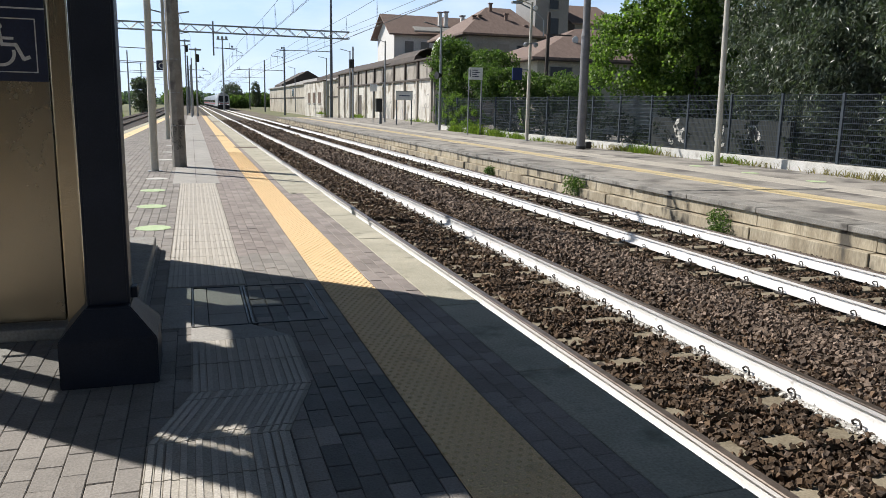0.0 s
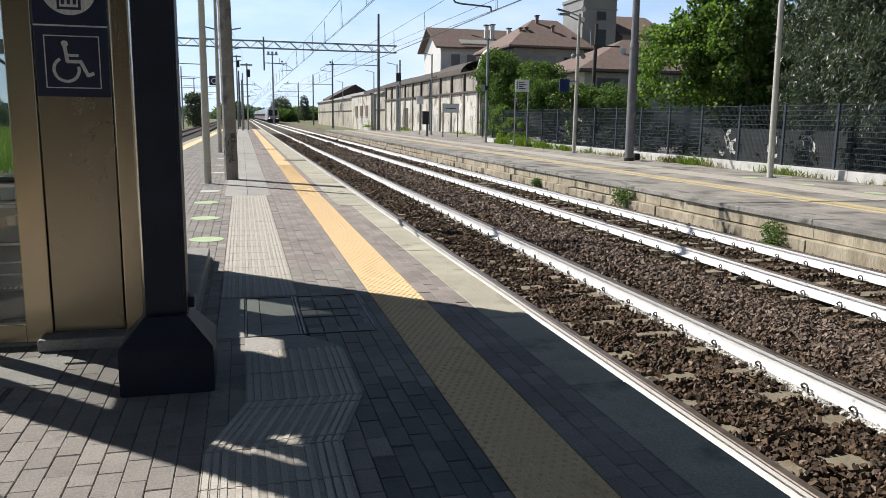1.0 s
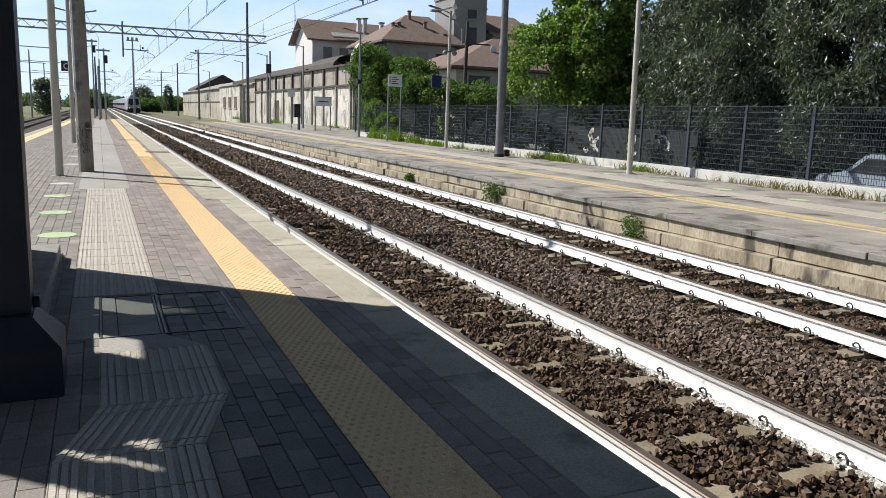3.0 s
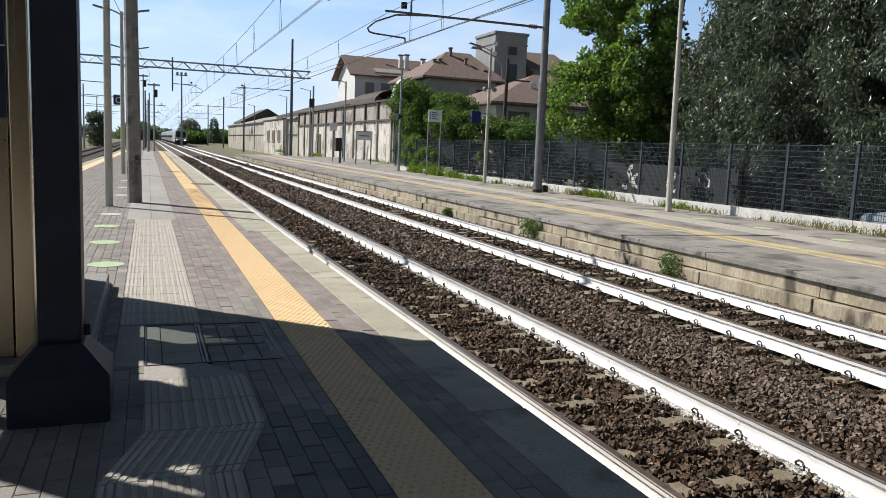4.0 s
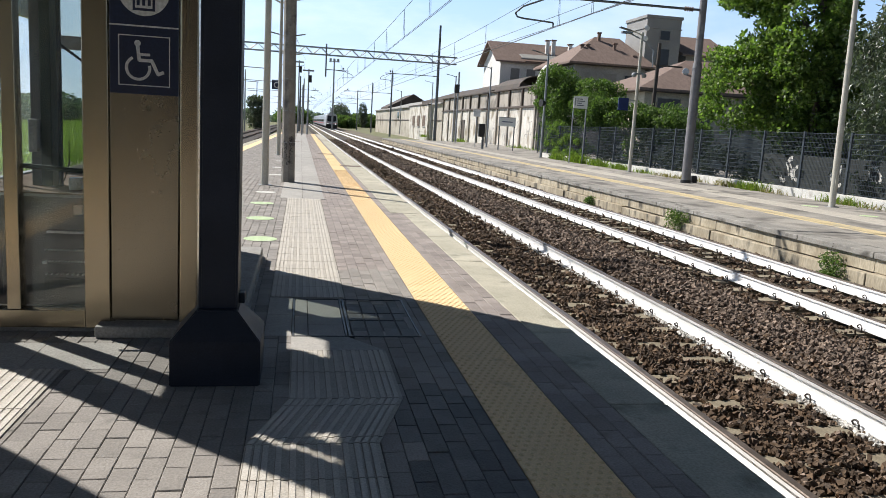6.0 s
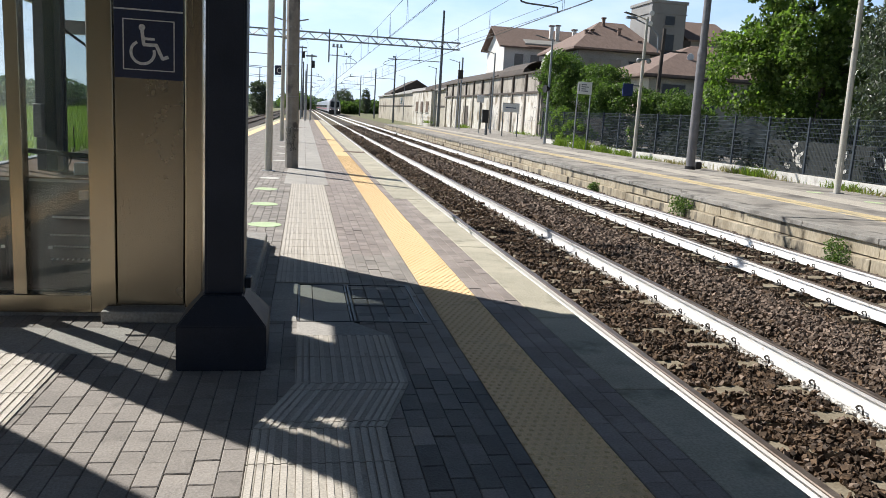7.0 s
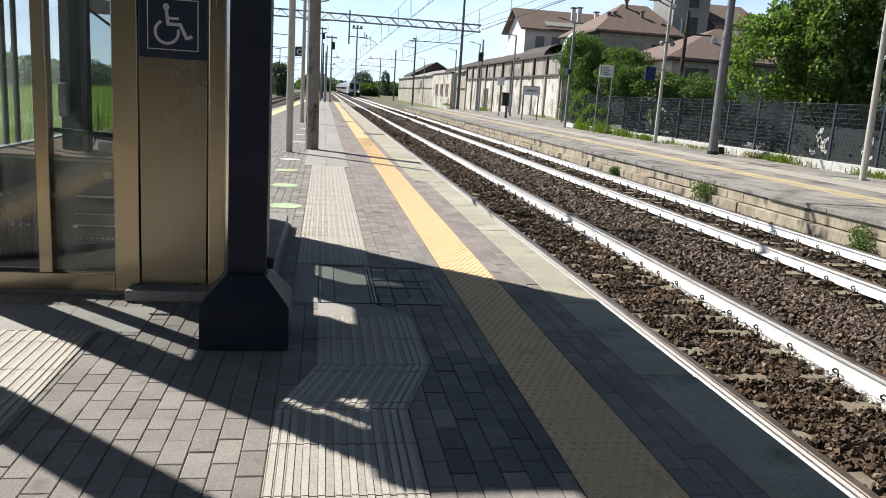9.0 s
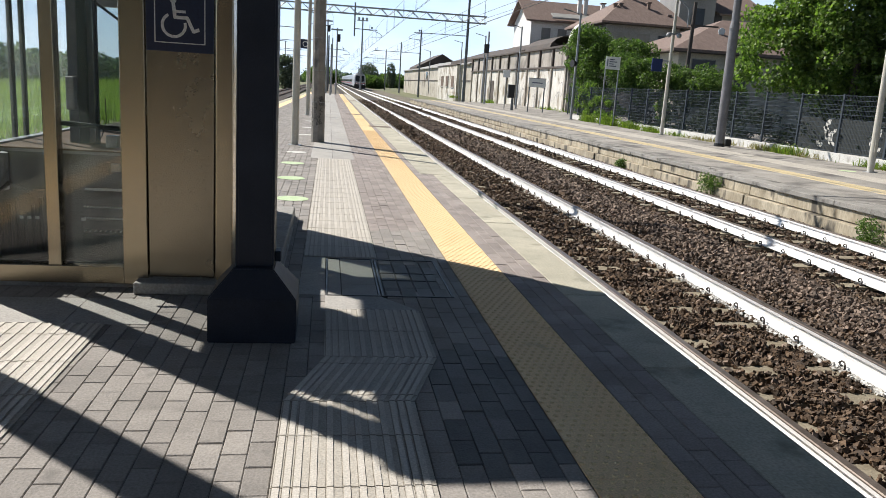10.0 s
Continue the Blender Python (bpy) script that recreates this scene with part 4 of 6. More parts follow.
# ---- dark steel pillars ----
def pillar(at, h, label):
    t = thing("steel_pillar", at, label, "pillar", "platform pillars")
    w, d = 0.232, 0.22
    bm = bmesh.new()
    lo = [bm.verts.new((sx * w, sy * d, 0)) for sx, sy in ((-1, -1), (1, -1), (1, 1), (-1, 1))]
    mid = [bm.verts.new((sx * w, sy * d, 0.245)) for sx, sy in ((-1, -1), (1, -1), (1, 1), (-1, 1))]
    top = [bm.verts.new((sx * 0.105, -0.155 if sy < 0 else 0.10, 0.40)) for sx, sy in ((-1, -1), (1, -1), (1, 1), (-1, 1))]
    bm.faces.new(lo[::-1]), bm.faces.new(top)
    for a, b in ((lo, mid), (mid, top)):
        for i in range(4):
            bm.faces.new((a[i], a[(i + 1) % 4], b[(i + 1) % 4], b[i]))
    bmesh.ops.bevel(bm, geom=bm.edges[:], offset=0.006, segments=2, affect="EDGES")
    part("foot_casing", bm, "darksteel", t, "flared dark foot casing")
    bm = bmesh.new()
    bx(bm, -0.09, 0.09, -0.006, 0.006, 0.38, h)
    part("web", bm, "darksteel", t)
    part("flange", bx(bmesh.new(), -0.102, -0.088, -0.095, 0.095, 0.38, h, 0.003), "darksteel", t)
    part("flange", bx(bmesh.new(), 0.088, 0.102, -0.095, 0.095, 0.38, h, 0.003), "darksteel", t)
    part("cover_plate", bx(bmesh.new(), -0.088, 0.088, -0.095, -0.085, 0.38, h, 0.002), "darksteel", t)
    part("hook", bx(bmesh.new(), 0.103, 0.135, -0.02, 0.06, 0.41, 0.47, 0.005), "darksteel", t)
    return t


col = pillar((-0.305, 3.33, 0), 6.0, "dark blue-grey steel pillar with a flared foot beside the lift")
# second pillar, out of view, placed to cast the shadow band on the paving
copy_thing(col, pose(-2.65, 3.65, 0))

# foot level of the far side before it is scaled about the viewpoint at the end
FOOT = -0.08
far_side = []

# ---- poles and lamps ----


def lamp_post(at, h, arms, label, material="cream", r=0.075, up=0.12, group="lamp posts", reach=0.75):
    t = thing("street_lamp", at, label, "lamp post", group)
    part("base_plate", bx(bmesh.new(), -0.13, 0.13, -0.13, 0.13, 0, 0.02, 0.004), "galv", t)
    bm = bmesh.new()
    rod(bm, (0, 0, 0.01), (0, 0, 1.2), r, r, 14)
    rod(bm, (0, 0, 1.2), (0, 0, h), r, r * 0.72, 14)
    part("pole", bm, material, t, smooth=True)
    part("hatch", bx(bmesh.new(), -0.04, 0.04, -r - 0.004, -r + 0.02, 0.5, 0.85, 0.004), material, t)
    for s in arms:
        a = part("arm", tube(bmesh.new(), [(0, 0, h - 0.12), (s * reach * 0.3, 0, h - 0.02), (s * reach * 0.6, 0, h + up * 0.4)], 0.03, 8), material, t)
        bm = bmesh.new()
        bx(bm, -0.28, 0.28, -0.11, 0.11, -0.025, 0.025, 0.015)
        hd = part("lamp_head", bm, "darkgalv", t, "flat grey lamp head")
        hd.matrix_basis = pose(s * (reach * 0.6 + 0.25), 0, h + up * 0.4 + 0.03, 0, -s * 12)
    return t


L_NEAR = "cream steel lamp post with two arms on the platform"
for y in (15.85, 29.8, 42.5, 55, 67.5):
    lamp_post((-0.62 if y < 20 else -0.73, y, -0.01), 5.85, (-1, 1), L_NEAR, r=0.078, reach=0.7, group="platform lamps")
before = set(scene.objects)
L_FAR = "slim grey lamp post with one arm on the far platform"
for x, y, h, arms in ((14.27, 17.42, 6.3, (-1,)), (14.95, 32.1, 6.2, (-1,)), (15.05, 45.8, 6.4, (-1,)), (16.5, 66.4, 7.0, (-1,)), (16.5, 82.3, 7.1, (-1,)), (17.6, 104, 7.5, (-1,)), (17.3, 135, 7.4, (-1,))):
    far_lamp = lamp_post((x, y, FOOT), h, arms, L_FAR, "cream" if y < 40 else "galv", 0.085, 0.16, "far platform lamps", 0.95)
    if y < 20:
        far_lamp.matrix_basis = pose(x, y, FOOT, 0, -1.3)

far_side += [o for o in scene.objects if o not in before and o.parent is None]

# concrete mast with worn paint
t = thing("concrete_mast", (-0.15, 16.92, -0.01), "tapered grey concrete mast with dark scribbles low down", "mast")
bm = bmesh.new()
rod(bm, (0, 0, 0), (-0.05, 0, 4.58), 0.15, 0.135, 8)
rod(bm, (-0.05, 0, 4.58), (-0.052, 0, 4.74), 0.135, 0.10, 8)
rod(bm, (-0.052, 0, 4.74), (-0.10, 0, 9.0), 0.10, 0.085, 8)
part("shaft", bm, "pole_concrete", t)
rs = random.Random(5)
bm = bmesh.new()
for k in range(26):
    a0, z0, r0 = radians(rs.uniform(205, 300)), rs.uniform(0.42, 1.02), rs.uniform(0.025, 0.07)
    q0, span = rs.uniform(0, 6.28), rs.uniform(2.0, 5.5)
    tube(bm, [(0.147 * math.cos(a0 + r0 * 4 * math.cos(q0 + span * i / 6)), 0.147 * math.sin(a0 + r0 * 4 * math.cos(q0 + span * i / 6)), z0 + r0 * math.sin(q0 + span * i / 6)) for i in range(7)], 0.0045, 4)
tagged(part("scribble", bm, "black", t, "dark sprayed scribble"), kind="stuff")
for z in (0.9, 1.6, 2.3, 3.1):
    b = bmesh.new()
    rod(b, (-0.011 * z, 0, z), (-0.011 * z, 0, z + 0.02), 0.147 - 0.005 * z, 0.147 - 0.005 * z, 20)
    part("band", b, "galv", t)

before = set(scene.objects)
# large catenary mast with its arm over the tracks
t = thing("catenary_mast", (14.2, 25.4, FOOT), "thick grey tubular steel mast carrying overhead line arms", "mast")
part("base_collar", rod(bmesh.new(), (0, 0, 0), (0, 0, 0.12), 0.19, 0.19, 18), "black", t)
bm = bmesh.new()
rod(bm, (0, 0, 0.1), (-0.03, 0, 4.2), 0.165, 0.165, 18)
rod(bm, (-0.03, 0, 4.2), (-0.07, 0, 9.4), 0.135, 0.12, 18)
part("shaft", bm, "mast", t, smooth=True)
part("shaft_joint", rod(bmesh.new(), (-0.03, 0, 4.15), (-0.03, 0, 4.35), 0.172, 0.145, 18), "mast", t)


def cantilever(parent, x0, x1, z, y=0.0):
    """A tubular arm from x0 to the wire at x1, with insulator and curved steady arm."""
    s = 1 if x1 > x0 else -1
    e = x1 - s * 0.4
    part("arm", rod(bmesh.new(), (x0, y, z), (e, y, z - 0.02), 0.045, 0.04, 8), "darkgalv", parent)
    bm = bmesh.new()
    for i in range(4):
        rod(bm, (x0 + s * (0.35 + 0.09 * i), y, z), (x0 + s * (0.39 + 0.09 * i), y, z), 0.09, 0.05, 10)
    part("insulator", bm, "rust", parent)
    part("hanger", rod(bmesh.new(), (e - s * 0.95, y, z + 0.62), (e - s * 0.95, y, z), 0.03, 0.03, 6), "darkgalv", parent)
    part("insulator", bx(bmesh.new(), e - s * 0.78, e - s * 0.58, y - 0.06, y + 0.06, z + 0.12, z + 0.34, 0.02), "black", parent)
    pts = [(e - s * 1.6, y, z - 0.03), (e - s * 0.4, y, z - 0.12), (e + s * 0.35, y, z - 0.42), (e + s * 0.62, y, z - 0.66), (e + s * 0.55, y, z - 0.78), (e + s * 0.34, y, z - 0.82), (e - s * 0.75, y, z - 0.88), (e - s * 0.76, y, z - 1.05)]
    part("steady_arm", tube(bmesh.new(), pts, 0.03, 6), "darkgalv", parent)


cantilever(t, -0.1, -6.75, 6.2)
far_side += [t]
t2 = thing("line_arm", (0, 0, 0), "tubular overhead line arm with insulators", "line arm")
cantilever(t2, 9.0, 2.85, 5.75, 16.92)

# ---- overhead wires ----
for x in (3.87, 7.84):
    t = thing("overhead_line", (0, 0, 0), "messenger and contact wires hung over the track", "overhead wire", "overhead wires")
    spans = [-30, 16.9, 25.4, 60, 98, 148, 196, 245, 300] if x > 5 else [-30, 16.9, 60, 98, 148, 196, 245, 300]
    bm, bc = bmesh.new(), bmesh.new()
    prev = None
    for a, b in zip(spans, spans[1:]):
        n = max(3, int((b - a) / 6))
        pts = []
        for i in range(n + 1):
            u = i / n
            y = a + (b - a) * u
            z = 5.98 - 0.0016 * (b - a) ** 1.3 * 4 * u * (1 - u)
            pts.append((x, y, z))
            if 0 < i < n and y > 0:
                for dx in (0.0, 0.06):
                    part("dropper", rod(bmesh.new(), (x + dx, y, 4.76), (x, y, z), 0.006, 0.006, 4), "wire", t)
        tube(bm, pts, 0.0095, 5)
    for dx in (0, 0.05):
        tube(bc, [(x + dx, -30, 4.75), (x + dx, 300, 4.75)], 0.008, 5)
    part("messenger_wire", bm, "wire", t)
    part("contact_wire", bc, "wire", t)
for x, z in ((12.9, 7.2), (13.3, 7.9), (-1.6, 7.6)):
    solid("feeder_wire", tube(bmesh.new(), [(x, -30, z), (x, 25, z - 0.4), (x + 2, 98, z + 1.2), (x + 2, 300, z + 1)], 0.014, 5), "wire", "thin dark feeder cable strung along the line", "cable")

# ---- portal gantry ----


def gantry(y, x0, x1, z0, z1, post_x, drop_x, left_post=None):
    t = thing("portal_gantry", (0, y, 0), "steel lattice portal gantry spanning the tracks", "gantry", "gantries")
    for yy in (-0.35, 0.35):
        for z in (z0, z1):
            part("chord", bx(bmesh.new(), x0, x1, yy - 0.05, yy + 0.05, z - 0.06, z + 0.06), "galv", t)
        bm = bmesh.new()
        n = int((x1 - x0) / 0.95)
        for i in range(n):
            a, b = x0 + (x1 - x0) * i / n, x0 + (x1 - x0) * (i + 1) / n
            zz = (z0, z1) if i % 2 else (z1, z0)
            rod(bm, (a, yy, zz[0]), (b, yy, zz[1]), 0.04, 0.04, 5)
        part("lattice", bm, "galv", t)
    part("post", rod(bmesh.new(), (post_x, 0, -0.9), (post_x, 0, 14.2), 0.22, 0.13, 12), "darkgalv", t)
    if left_post is not None:
        part("post", rod(bmesh.new(), (left_post, 0, -0.9), (left_post, 0, 12), 0.2, 0.13, 12), "darkgalv", t)
    part("drop_post", rod(bmesh.new(), (drop_x, 0, 6.85), (drop_x, 0, z1 + 0.5), 0.09, 0.09, 8), "darkgalv", t)
    cantilever(t, drop_x, 6.2, 7.75)
    cantilever(t, post_x, 10.0, 7.85)
    return t


gantry(98, -13, 19.5, 9.5, 10.35, 17.2, 2.97, -12.5)
for y, px_ in ((148, 17.0), (196, 17.6), (245, 17.4)):
    t = thing("catenary_mast", (px_, y, -0.9), "far steel mast with overhead line arm", "mast", "far masts")
    part("shaft", rod(bmesh.new(), (0, 0, 0), (0, 0, 12.5), 0.2, 0.13, 10), "darkgalv", t)
    cantilever(t, 0, -9.5, 8.2)
    t = thing("catenary_mast", (-0.2, y + 4, -0.9), "far steel mast with overhead line arm", "mast", "far masts")
    part("shaft", rod(bmesh.new(), (0, 0, 0), (0, 0, 10.5), 0.2, 0.13, 10), "darkgalv", t)
    cantilever(t, 0, 3.9, 8.0)
for y in (92, 125, 165, 210):
    t = thing("catenary_mast", (-7.4 - 0.01 * y, y, -0.9), "slim far mast beside the side track", "mast", "far masts")
    part("shaft", rod(bmesh.new(), (0, 0, 0), (0, 0, 9.5), 0.14, 0.09, 10), "galv", t)
    part("arm", rod(bmesh.new(), (-2.0, 0, 8.0), (4.5, 0, 7.9), 0.05, 0.05, 6), "galv", t)
    part("arm", rod(bmesh.new(), (-2.0, 0, 6.4), (3.5, 0, 6.3), 0.04, 0.04, 6), "galv", t)
t = thing("lattice_mast", (7.6, 190, -0.9), "tall far floodlight mast", "mast")
part("shaft", rod(bmesh.new(), (0, 0, 0), (0, 0, 17), 0.25, 0.16, 10), "galv", t)
for s in (-1, 0, 1):
    part("floodlight", bx(bmesh.new(), s * 0.9 - 0.25, s * 0.9 + 0.25, -0.2, 0.2, 16.6, 17.2, 0.03), "galv", t)
part("crossbar", bx(bmesh.new(), -1.3, 1.3, -0.06, 0.06, 16.4, 16.6), "galv", t)

# signal mast at the platform end and the dark clock-like station sign
for sx, sy, h in ((0.72, 76, 6.3), (0.2, 73, 4.6), (-0.25, 86, 8.6), (0.35, 96, 7.2)):
    t = thing("signal_mast", (sx, sy, -0.01 if sy < 80 else -0.85), "slim signal mast at the platform end", "signal", "signal masts")
    part("mast", rod(bmesh.new(), (0, 0, 0), (0, 0, h), 0.09, 0.07, 10), "galv", t)
    if h in (6.3, 8.6):
        bm = bmesh.new()
        bx(bm, 0.0, 0.30, -0.22, 0.0, h - 1.3, h - 0.6, 0.04)
        part("signal_head", bm, "black", t, "black signal head")
        part("hood", rod(bmesh.new(), (0.15, -0.22, h - 0.8), (0.15, -0.4, h - 0.8), 0.09, 0.09, 12), "black", t)
        part("top_bracket", bx(bmesh.new(), -0.6, 0.5, -0.05, 0.05, h - 0.25, h - 0.1, 0.01), "galv", t)
t = thing("hanging_sign", (-1.65, 55.2, 3.4), "small navy sign with a white ring hung beside a lamp post", "sign")
part("panel", bx(bmesh.new(), -0.33, 0.33, -0.03, 0.03, 0, 0.62, 0.006), "navy", t)
bm = bmesh.new()
ring(bm, 0, 0.31, 0.145, 0.195, 0, 360, -0.034)
part("ring", bm, "white", t)
part("bracket", rod(bmesh.new(), (-0.3, 0, 0.64), (0.92, -0.2, 0.66), 0.02, 0.02, 6), "galv", t)

# ---- far platform furniture ----
before = set(scene.objects)
bt = thing("notice_board", (14.85, 39.0, FOOT), "white notice board on two thin posts", "sign")
for x in (-0.35, 0.38):
    part("post", rod(bmesh.new(), (x, 0, 0), (x, 0, 3.55), 0.035, 0.035, 8), "galv", bt)
part("panel", bx(bmesh.new(), -0.37, 0.42, -0.05, -0.03, 2.95, 3.6, 0.004), "white", bt)
bm = bmesh.new()
for i, w in enumerate((0.3, 0.42, 0.25, 0.38)):
    bx(bm, -0.18, -0.18 + w, -0.054, -0.05, 3.43 - i * 0.11, 3.47 - i * 0.11)
part("text_bar", bm, "navy", bt, "unreadable dark text lines")
part("text_bar", bx(bmesh.new(), -0.31, -0.25, -0.054, -0.05, 3.1, 3.48), "traingrey", bt)
nt = thing("name_board", (16.0, 58.0, FOOT), "white and blue station name board on two posts", "sign")
for x in (-0.6, 0.6):
    part("post", rod(bmesh.new(), (x, 0, 0), (x, 0, 2.6), 0.05, 0.05, 8), "darkgalv", nt)
part("panel", bx(bmesh.new(), -0.68, 0.68, -0.07, -0.04, 1.9, 2.6, 0.006), "white", nt)
part("top_band", bx(bmesh.new(), -0.68, 0.68, -0.075, -0.071, 2.55, 2.6), "galv", nt)
part("text_bar", bx(bmesh.new(), -0.42, 0.42, -0.075, -0.071, 2.2, 2.27), "blue", nt, "unreadable blue station name")
for x, y, w, z0, z1, m, lab in ((14.35, 32.1, 0.48, 2.75, 3.3, "blue", "blue enamel platform sign hung on a lamp post"), (14.9, 64, 0.6, 2.6, 3.2, "white", "white sign panel on a slim post")):
    t = thing("platform_sign", (x, y, FOOT), lab, "sign")
    part("panel", bx(bmesh.new(), -w / 2, w / 2, -0.03, 0.03, z0, z1, 0.006), m, t)
    part("bracket" if m == "blue" else "post", bx(bmesh.new(), w / 2, w / 2 + 0.35, -0.02, 0.02, z1 - 0.1, z1 - 0.05) if m == "blue" else rod(bmesh.new(), (0, 0.05, 0), (0, 0.05, z1), 0.04, 0.04, 8), "galv", t)
t = thing("camera_cluster", (14.93, 32.05, 4.25), "small grey camera domes clamped to a lamp post", "security camera")
for s in (-1, 1):
    bm = bmesh.new()
    bmesh.ops.create_icosphere(bm, subdivisions=2, radius=0.115, matrix=pose(s * 0.24, -0.05, 0))
    part("dome", bm, "galv", t)
    part("bracket", rod(bmesh.new(), (0, 0, 0.05), (s * 0.24, -0.02, 0.08), 0.035, 0.035, 8), "galv", t)
t = thing("loudspeaker", (15.05, 45.75, 3.3), "dark round loudspeaker on a lamp post", "loudspeaker")
part("horn", rod(bmesh.new(), (-0.3, -0.1, 0), (0.02, 0, 0), 0.24, 0.1, 14), "black", t)
for x, y in ((16.4, 80.2), (14.6, 60.0)):
    t = thing("notice_box", (x, y, FOOT), "dark cabinet on a post on the far platform", "cabinet")
    part("post", rod(bmesh.new(), (0, 0, 0), (0, 0, 7.4 if y > 70 else 1.0), 0.11, 0.09, 10), "galv" if y > 70 else "darkgalv", t)
    part("box", bx(bmesh.new(), -0.4, 0.1, -0.2, 0.2, 5.2 if y > 70 else 0.95, 6.1 if y > 70 else 2.0, 0.03), "black", t)
t = thing("cable_box", (14.75, 25.9, FOOT), "small black cable box beside the mast", "cable box")
part("box", bx(bmesh.new(), -0.12, 0.12, -0.14, 0.14, 0, 0.26, 0.03), "black", t)

# ---- fence ----
FX, FTOP = 15.7, 1.92
kerb = thing("fence_kerb", (0, 0, 0), "low white concrete kerb below the fence", "kerb", kind="structure")
y = -20.0
while y < 47:
    part("kerb_block", bx(bmesh.new(), FX - 0.16, FX + 0.14, y + 0.005, y + 4.5 - 0.005, FOOT - 0.1, 0.18, 0.012), "curb", kerb)
    y += 4.5
fence = thing("fence", (0, 0, 0), "grey steel grating fence panels between posts", "fence")
P_STEP = 2.13
post_me = rod_me = bar_me = None
for i in range(32):
    y = -17.4 + i * P_STEP
    if post_me is None:
        ob = part("post", bx(bmesh.new(), -0.035, 0.035, -0.04, 0.04, 0.15, FTOP + 0.05, 0.005), "fence", fence)
        post_me = ob.data
    else:
        ob = new("post", post_me)
        ob.parent = fence
    ob.location = (FX, y, 0)
    if i == 31:
        break
    pan = part("panel", bx(bmesh.new(), -0.02, 0.02, 0.045, P_STEP - 0.045, FTOP - 0.004, FTOP + 0.012), "fence", fence, "grating panel")
    pan.location = (FX, y, 0)
    for k in range(12):
        if bar_me is None:
            b = part("bar", bx(bmesh.new(), -0.02, 0.02, 0.045, P_STEP - 0.045, -0.007, 0.007), "fence", pan)
            bar_me = b.data
        else:
            b = new("bar", bar_me)
            b.parent = pan
        b.location = (0, 0, 0.22 + k * (FTOP - 0.22) / 12)
    ups = [0.07 + k * (P_STEP - 0.14) / 31 for k in range(32)]
    if 13 <= i < 22:
        for yy in ups:
            if rod_me is None:
                b = part("rod", bx(bmesh.new(), -0.004, 0.004, -0.004, 0.004, 0.22, FTOP - 0.005), "fence", pan)
                rod_me = b.data
            else:
                b = new("rod", rod_me)
                b.parent = pan
            b.location = (0, yy, 0)
    else:
        bm = bmesh.new()
        for yy in ups:
            bx(bm, -0.004, 0.004, yy - 0.004, yy + 0.004, 0.22, FTOP - 0.005)
        tagged(part("grating", bm, "fence", pan), kind="stuff")

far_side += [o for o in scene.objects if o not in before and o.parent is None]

# ---- unseen canopy behind the camera, added to shade the platform and darken reflections ----
can = thing("canopy", (0, 0, 0), "unseen platform canopy added to shade the paving", "canopy", kind="structure")
part("roof", bx(bmesh.new(), -3.67, 0.48, -30, 3.83, 3.4, 3.62, 0.02), "rustroof", can)
# roof step shaped by the outline of the shadow it casts
part("gutter", bx(bmesh.new(), -1.62, 0.48, 3.83, 4.1, 3.4, 3.56, 0.02), "darksteel", can)
for y in (3.33, -3, -9.5, -16):
    part("crossbeam", bx(bmesh.new(), -3.5, 0.4, y - 0.09, y + 0.09, 3.15, 3.4, 0.01), "darksteel", can)
# dark box out of view, added for the lift's steel to reflect
room = thing("waiting_room", (0, 0, 0), "unseen dark box added for the lift steel to reflect", "building", kind="structure")
part("wall", bx(bmesh.new(), -3.3, 0.6, -20, -8.5, 0, 3.38, 0.02), "rustroof", room)
# building out of view, added to close the surroundings
bld = thing("station_building", (0, 0, 0), "unseen building added beyond the side track", "building", kind="structure")
part("wall", bx(bmesh.new(), -24, -12, -60, -14, -1.1, 8), "house_cream", bld)
part("roof", bx(bmesh.new(), -24.6, -11.4, -60.6, -13.4, 8, 8.4, 0.05), "tile", bld)

# ---- sheds and houses ----
before = set(scene.objects)


def window(parent, x0, x1, y, z0, z1, axis="y", material="darkglass", shutter=None):
    """A recessed opening's frame, sill and pane on a wall that faces -y or -x (then x0, x1 run along y)."""
    def b(a0, a1, d0, d1, c0, c1):
        return bx(bmesh.new(), a0, a1, y + d0, y + d1, c0, c1) if axis == "y" else bx(bmesh.new(), y + d0, y + d1, a0, a1, c0, c1)
    w = part("window", b(x0 - 0.08, x1 + 0.08, -0.06, 0.02, z0 - 0.08, z1 + 0.08), "plaster_old" if shutter is None else "shutter", parent)
    part("pane", b(x0, x1, -0.075, -0.05, z0, z1), material, w)
    part("sill", b(x0 - 0.15, x1 + 0.15, -0.16, -0.0, z0 - 0.18, z0 - 0.09), "concrete", w)
    return w


def gable(parent, x0, x1, y0, y1, z0, zr, along, over=0.6, material="tile", thick=0.22):
    """A pitched roof with its ridge along x or y."""
    for s in (-1, 1):
        if along == "x":
            ym = (y0 + y1) / 2
            ye = ym + s * ((y1 - y0) / 2 + over)
            pts = [(x0 - over, ye, z0 - over * (zr - z0) / ((y1 - y0) / 2)), (x1 + over, ye, z0 - over * (zr - z0) / ((y1 - y0) / 2)), (x1 + over, ym, zr), (x0 - over, ym, zr)]
        else:
            xm = (x0 + x1) / 2
            xe = xm + s * ((x1 - x0) / 2 + over)
            ze = z0 - over * (zr - z0) / ((x1 - x0) / 2)
            pts = [(xe, y0 - over, ze), (xe, y1 + over, ze), (xm, y1 + over, zr), (xm, y0 - over, zr)]
        part("roof", poly(bmesh.new(), pts, thick), material, parent)


